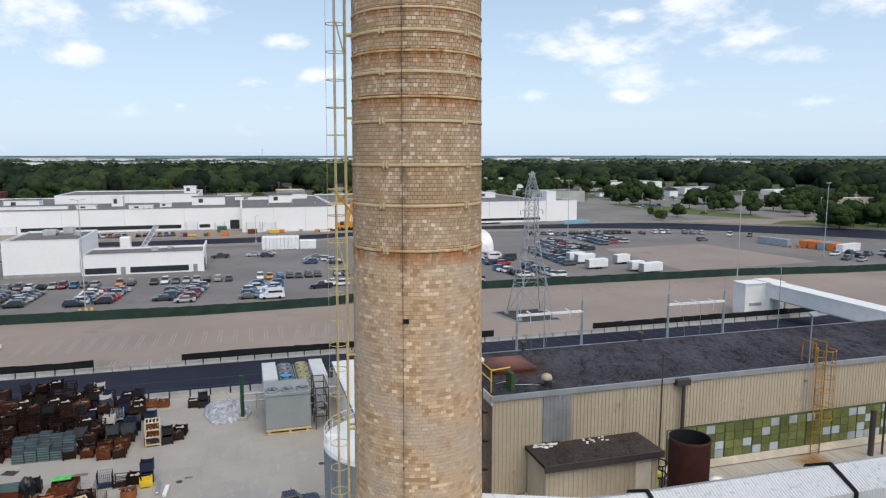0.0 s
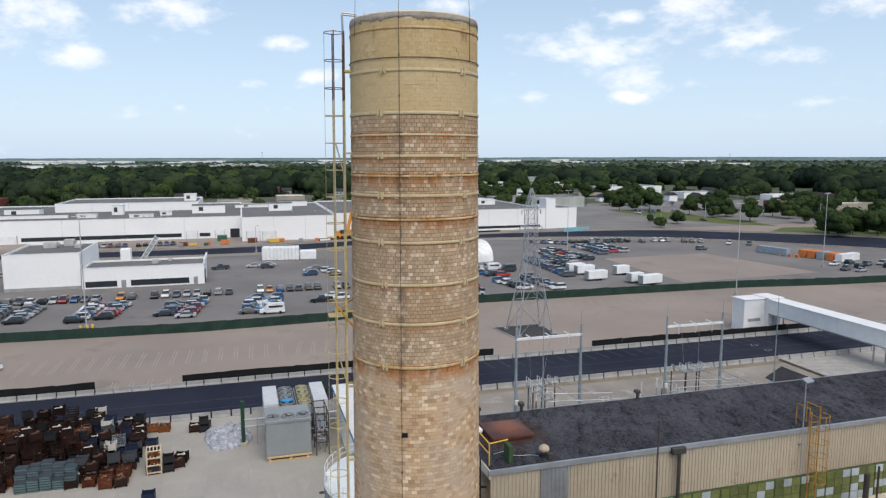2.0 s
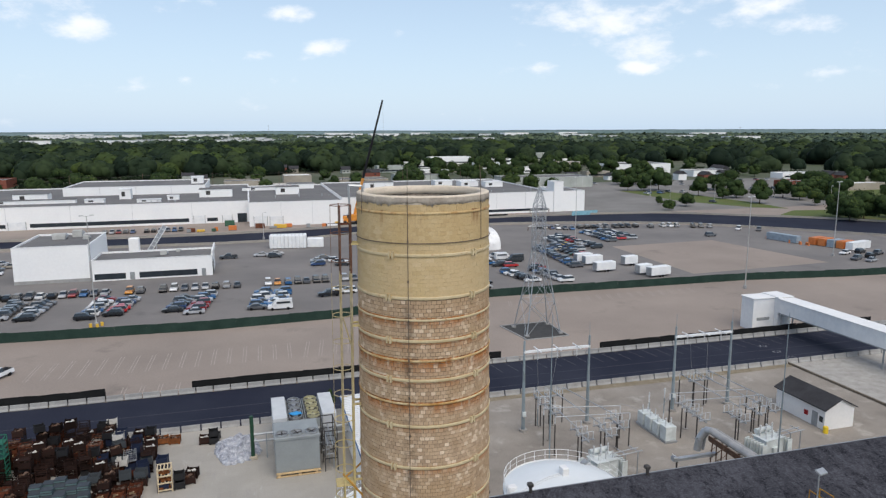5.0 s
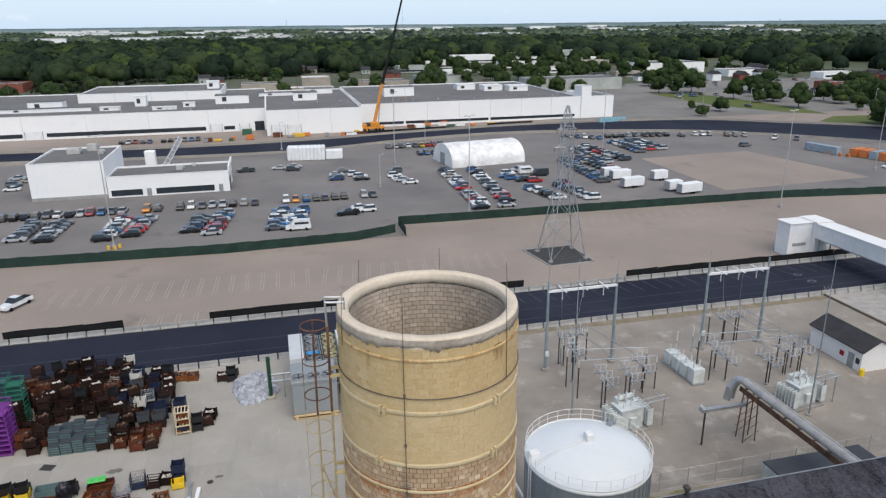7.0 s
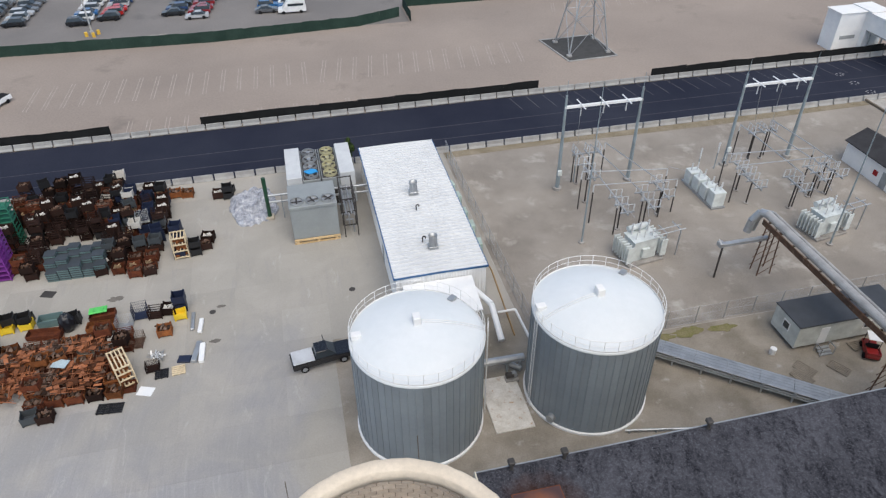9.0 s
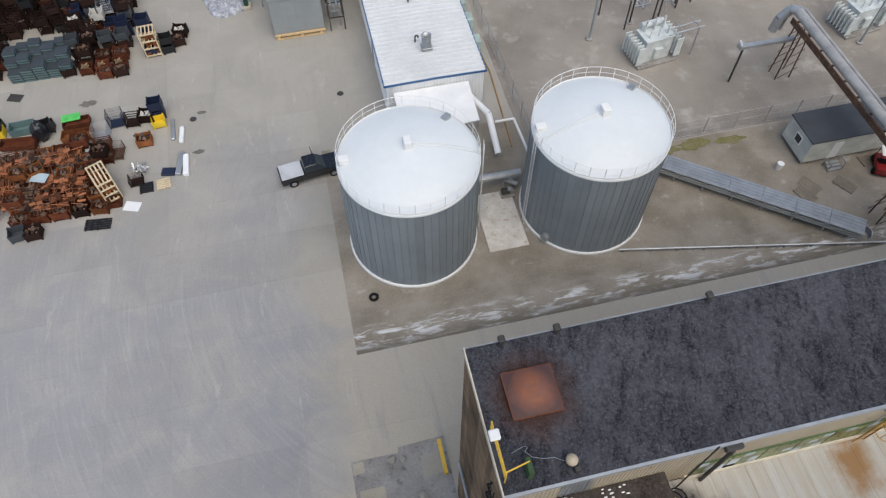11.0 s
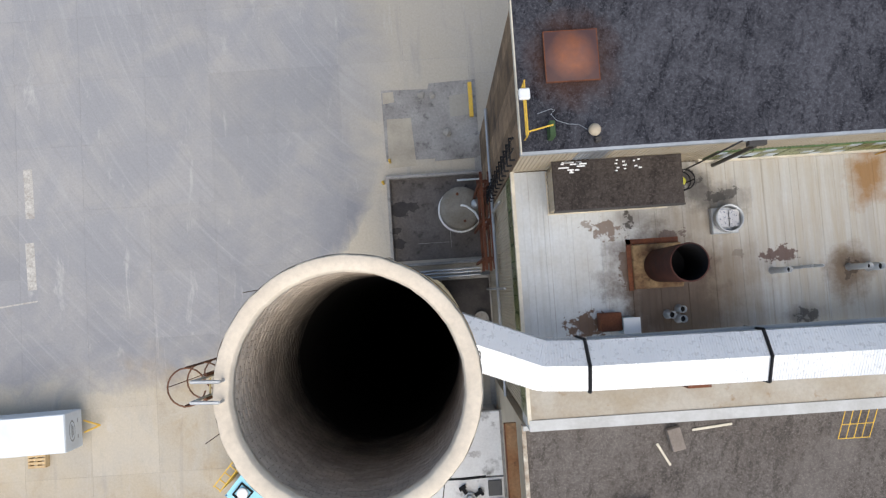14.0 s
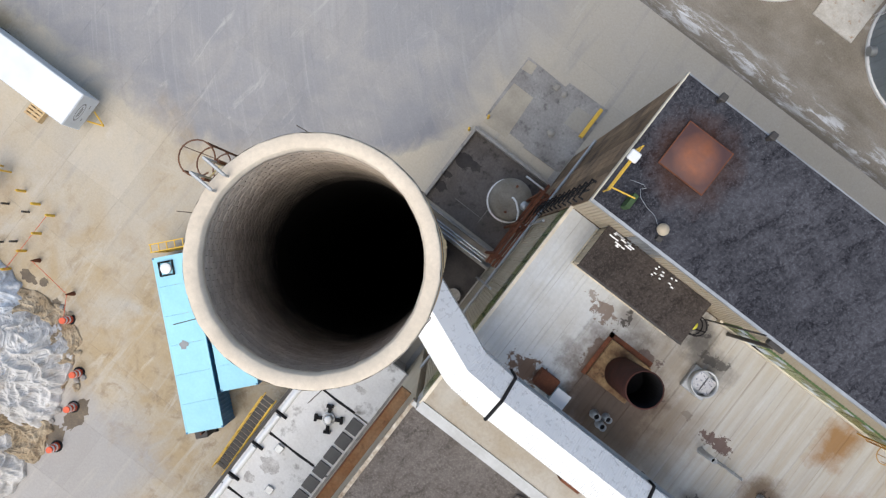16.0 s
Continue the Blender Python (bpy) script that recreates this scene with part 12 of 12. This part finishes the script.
def lobed_crowns(rng, x, y, h, r, lobes, count, size, around, up):
    """Broad billowing crowns: one lobe on top and the others leaning out round it, lower down."""
    n = x.size
    k = np.arange(lobes)
    a = rng.uniform(0, 6.3, (n, 1)) + 6.283 * k / max(lobes - 1, 1) + rng.uniform(-0.35, 0.35, (n, lobes))
    out = rng.uniform(0.3, 0.52, (n, lobes)) * (k > 0)
    lx, ly = x[:, None] + r[:, None] * out * np.cos(a), y[:, None] + r[:, None] * out * np.sin(a)
    lr = r[:, None] * np.where(k == 0, rng.uniform(0.66, 0.82, (n, lobes)), rng.uniform(0.48, 0.66, (n, lobes)))
    top = h[:, None] * np.where(k == 0, 1.0, rng.uniform(0.66, 0.93, (n, lobes)))
    lh = lr * rng.uniform(0.85, 1.1, (n, lobes))
    shade = np.clip(np.repeat(rng.uniform(0, 1, n), lobes) + rng.normal(0, 0.05, n * lobes), 0, 1)
    place = (lx.ravel(), ly.ravel(), (top - lh).ravel(), lr.ravel(), lh.ravel())
    leaves = crown_quads(rng, *place, count, size, 0.90, 1.02, shade, 0.12)
    inside = crown_cores(rng, *place, shade, around, up)
    return tuple(np.concatenate(p) for p in zip(leaves, inside))


def quad_mesh(name, quads, material):
    verts, normals, shade = quads
    me = bpy.data.meshes.new(name)
    nq = len(verts) // 4
    me.vertices.add(len(verts))
    me.vertices.foreach_set("co", verts.astype(np.float32).ravel())
    me.loops.add(nq * 4)
    me.loops.foreach_set("vertex_index", np.arange(nq * 4, dtype=np.int32))
    me.polygons.add(nq)
    me.polygons.foreach_set("loop_start", np.arange(0, nq * 4, 4, dtype=np.int32))
    me.update(calc_edges=True)
    at = me.attributes.new("tree_shade", "FLOAT", "POINT")
    at.data.foreach_set("value", shade.astype(np.float32))
    me.normals_split_custom_set_from_vertices(normals.astype(np.float32))
    me.materials.append(material)
    return me


def edge(u):
    return np.interp(u, [-900, -182, -123, -95, -29, 60, 156, 325, 380, 436, 500, 700, 1200], [540, 570, 545, 620, 630, 695, 700, 780, 690, 575, 450, 330, 250])


def woods():
    rng = np.random.default_rng(4)
    ca, sa = math.cos(radians(A0)), math.sin(radians(A0))
    clear = [(-212, -162, 555, 594), (120, 300, 700, 850), (345, 460, 790, 885), (255, 292, 725, 765), (320, 385, 600, 610)]
    for d0, d1, sp, r0, h0, lobes, count, size, jit, around, up in ((430, 900, 18.5, 11.5, 18, 6, 44, 0.12, 0.46, 10, 6), (900, 1500, 23, 14.0, 17.5, 4, 14, 0.16, 0.48, 8, 4), (1500, 2600, 29, 16, 16.5, 3, 6, 0.24, 0.5, 6, 3), (2600, 4650, 50, 25, 15, 2, 4, 0.3, 0.5, 5, 3)):
        xs, ys = np.meshgrid(np.arange(-0.78 * d1, 0.78 * d1, sp), np.arange(0.5 * d0, d1, sp))
        x, y = xs.ravel() + rng.uniform(-jit, jit, xs.size) * sp, ys.ravel() + rng.uniform(-jit, jit, xs.size) * sp
        u, v = ca * x + sa * y, -sa * x + ca * y
        d = np.hypot(x, y)
        keep = (d >= d0) & (d < d1) & (np.abs(x) < 0.74 * y + 20) & (v > edge(u) + rng.uniform(-14, 22, x.size))
        for a, b, e, g in clear:
            keep &= ~((u > a) & (u < b) & (v > e) & (v < g))
        patch = np.sin(x * 0.011 + 1.3) + np.sin(y * 0.013 + x * 0.004) + rng.normal(0, 0.35, x.size)
        keep &= patch > (-1.15 if d0 < 1500 else -0.55)
        x, y = x[keep], y[keep]
        r = r0 * rng.uniform(0.65, 1.3, x.size)
        h = h0 * (0.55 + 0.45 * r / r0) * rng.uniform(0.75, 1.2, x.size)
        q = lobed_crowns(rng, x, y, h, r, lobes, count, size, around, up)
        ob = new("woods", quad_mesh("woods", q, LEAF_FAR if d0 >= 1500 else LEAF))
        tagged(ob, "dense dark green summer woods to the horizon", "woods", kind="stuff")
    # undergrowth that closes the foot of the woods
    line_u = np.arange(-420, 900, 5.0)
    u = np.repeat(line_u, 2) + rng.uniform(-3, 3, line_u.size * 2)
    v = edge(u) + rng.uniform(-4, 12, u.size)
    keep = np.ones(u.size, bool)
    for a, b, e, g in clear:
        keep &= ~((u > a - 3) & (u < b + 3) & (v > e - 3) & (v < g + 3))
    u, v = u[keep], v[keep]
    q = crown_quads(rng, ca * u - sa * v, sa * u + ca * v, np.full(u.size, 1.6), np.full(u.size, 3.4), np.full(u.size, 2.2), 30, 0.22)
    ob = new("undergrowth", quad_mesh("undergrowth", q, LEAF))
    tagged(ob, "dark green bushes along the woods", "bushes", kind="stuff")


woods()


def tree(u, v, h, r, seed, material=None, label="broad green street tree in full leaf"):
    rng = np.random.default_rng(seed)
    t = thing("tree", site(u, v, -0.2, seed * 40 % 360), label, "tree", "street trees")
    bm = bmesh.new()
    tube(bm, (0, 0, 0), (0.15, 0.1, h * 0.38), 0.035 * h * 0.55, 0.02 * h * 0.55, 9)
    for k in range(6):
        a = 1.05 * k + rng.uniform(-0.3, 0.3)
        z = h * rng.uniform(0.26, 0.38)
        tip = (0.62 * r * math.cos(a), 0.62 * r * math.sin(a), h * rng.uniform(0.55, 0.78))
        tube(bm, (0.1, 0.08, z), tip, 0.010 * h, 0.003 * h, 6)
    part("trunk", bm, BARK, t)
    parts = []
    for k in range(15):
        a = 0.83 * k + rng.uniform(-0.4, 0.4)
        rr = r * rng.uniform(0.34, 0.62) if k else 0
        parts.append((rr * math.cos(a), rr * math.sin(a), h * rng.uniform(0.26, 0.74) if k else h * 0.76, r * rng.uniform(0.40, 0.58)))
    p = np.array(parts)
    place = (p[:, 0], p[:, 1], p[:, 2], p[:, 3], p[:, 3] * 0.85)
    q = tuple(np.concatenate(g) for g in zip(crown_quads(rng, *place, 90, 0.13), crown_cores(rng, *place[:3], place[3] * 0.9, place[4] * 0.9, rng.uniform(0.2, 0.5, len(p)), 8, 5)))
    ob = new("crown", quad_mesh("crown", q, material or LEAF_BRIGHT))
    ob.parent = t
    return t


for k, (u, v, h, r) in enumerate(((263, 405, 17, 8.5), (204, 304, 6, 3.2), (223, 317, 8, 4.2), (265, 365, 13, 6), (267, 345, 8, 3.6), (278, 347, 12, 6), (270, 318, 14, 6.5), (304, 339, 12, 6), (304, 326, 11, 6), (261, 256, 13, 6), (265, 246, 13, 6.5), (268, 236, 14, 6.5), (273, 453, 14, 7), (262, 456, 12, 6), (252, 405, 13, 6), (243, 410, 12, 5.5), (285, 372, 11, 5), (325, 340, 12, 6), (345, 300, 13, 6), (360, 318, 12, 6), (290, 300, 10, 5), (300, 262, 12, 6), (288, 224, 13, 6), (310, 240, 14, 6.5), (182, 430, 12, 6), (196, 428, 9, 5), (166, 428, 13, 7), (158, 470, 12, 6), (215, 330, 5, 2.2), (-150, 480, 11, 6), (-128, 484, 13, 7), (-120, 470, 10, 5), (-172, 492, 12, 7), (12, 470, 9, 5), (58, 490, 10, 5), (76, 500, 11, 6), (-60, 520, 13, 7), (104, 480, 12, 6), (120, 500, 14, 7), (258, 252, 12, 6), (254, 243, 12, 6), (274, 258, 13, 6.5), (284, 248, 13, 6.5), (296, 232, 14, 7), (384, 300, 13, 6), (400, 340, 12, 6), (420, 380, 14, 7), (372, 390, 13, 6))):
    tree(u, v, h, r, k + 1)
sap = tree(10.4, 96.0, 4.6, 1.25, 91, None, "slim yellow-green sapling beside the road barrier")
sap.scale = (0.6, 0.6, 1.15)

# trees scattered through the streets beyond the track
PROTO = [tree(170 + 20 * k, 505 + 9 * k, 11 + k, 5 + 0.6 * k, 200 + k) for k in range(5)]
rnd = random.Random(31)
for k in range(95):
    u, v = rnd.uniform(110, 420), rnd.uniform(490, 770)
    if k > 70:
        u, v = rnd.uniform(290, 430), rnd.uniform(280, 420)
    if k > 84:
        u, v = rnd.uniform(-150, 110), rnd.uniform(490, 600)
    copy_thing(PROTO[k % 5], site(u, v, -0.2, rnd.uniform(0, 360)))
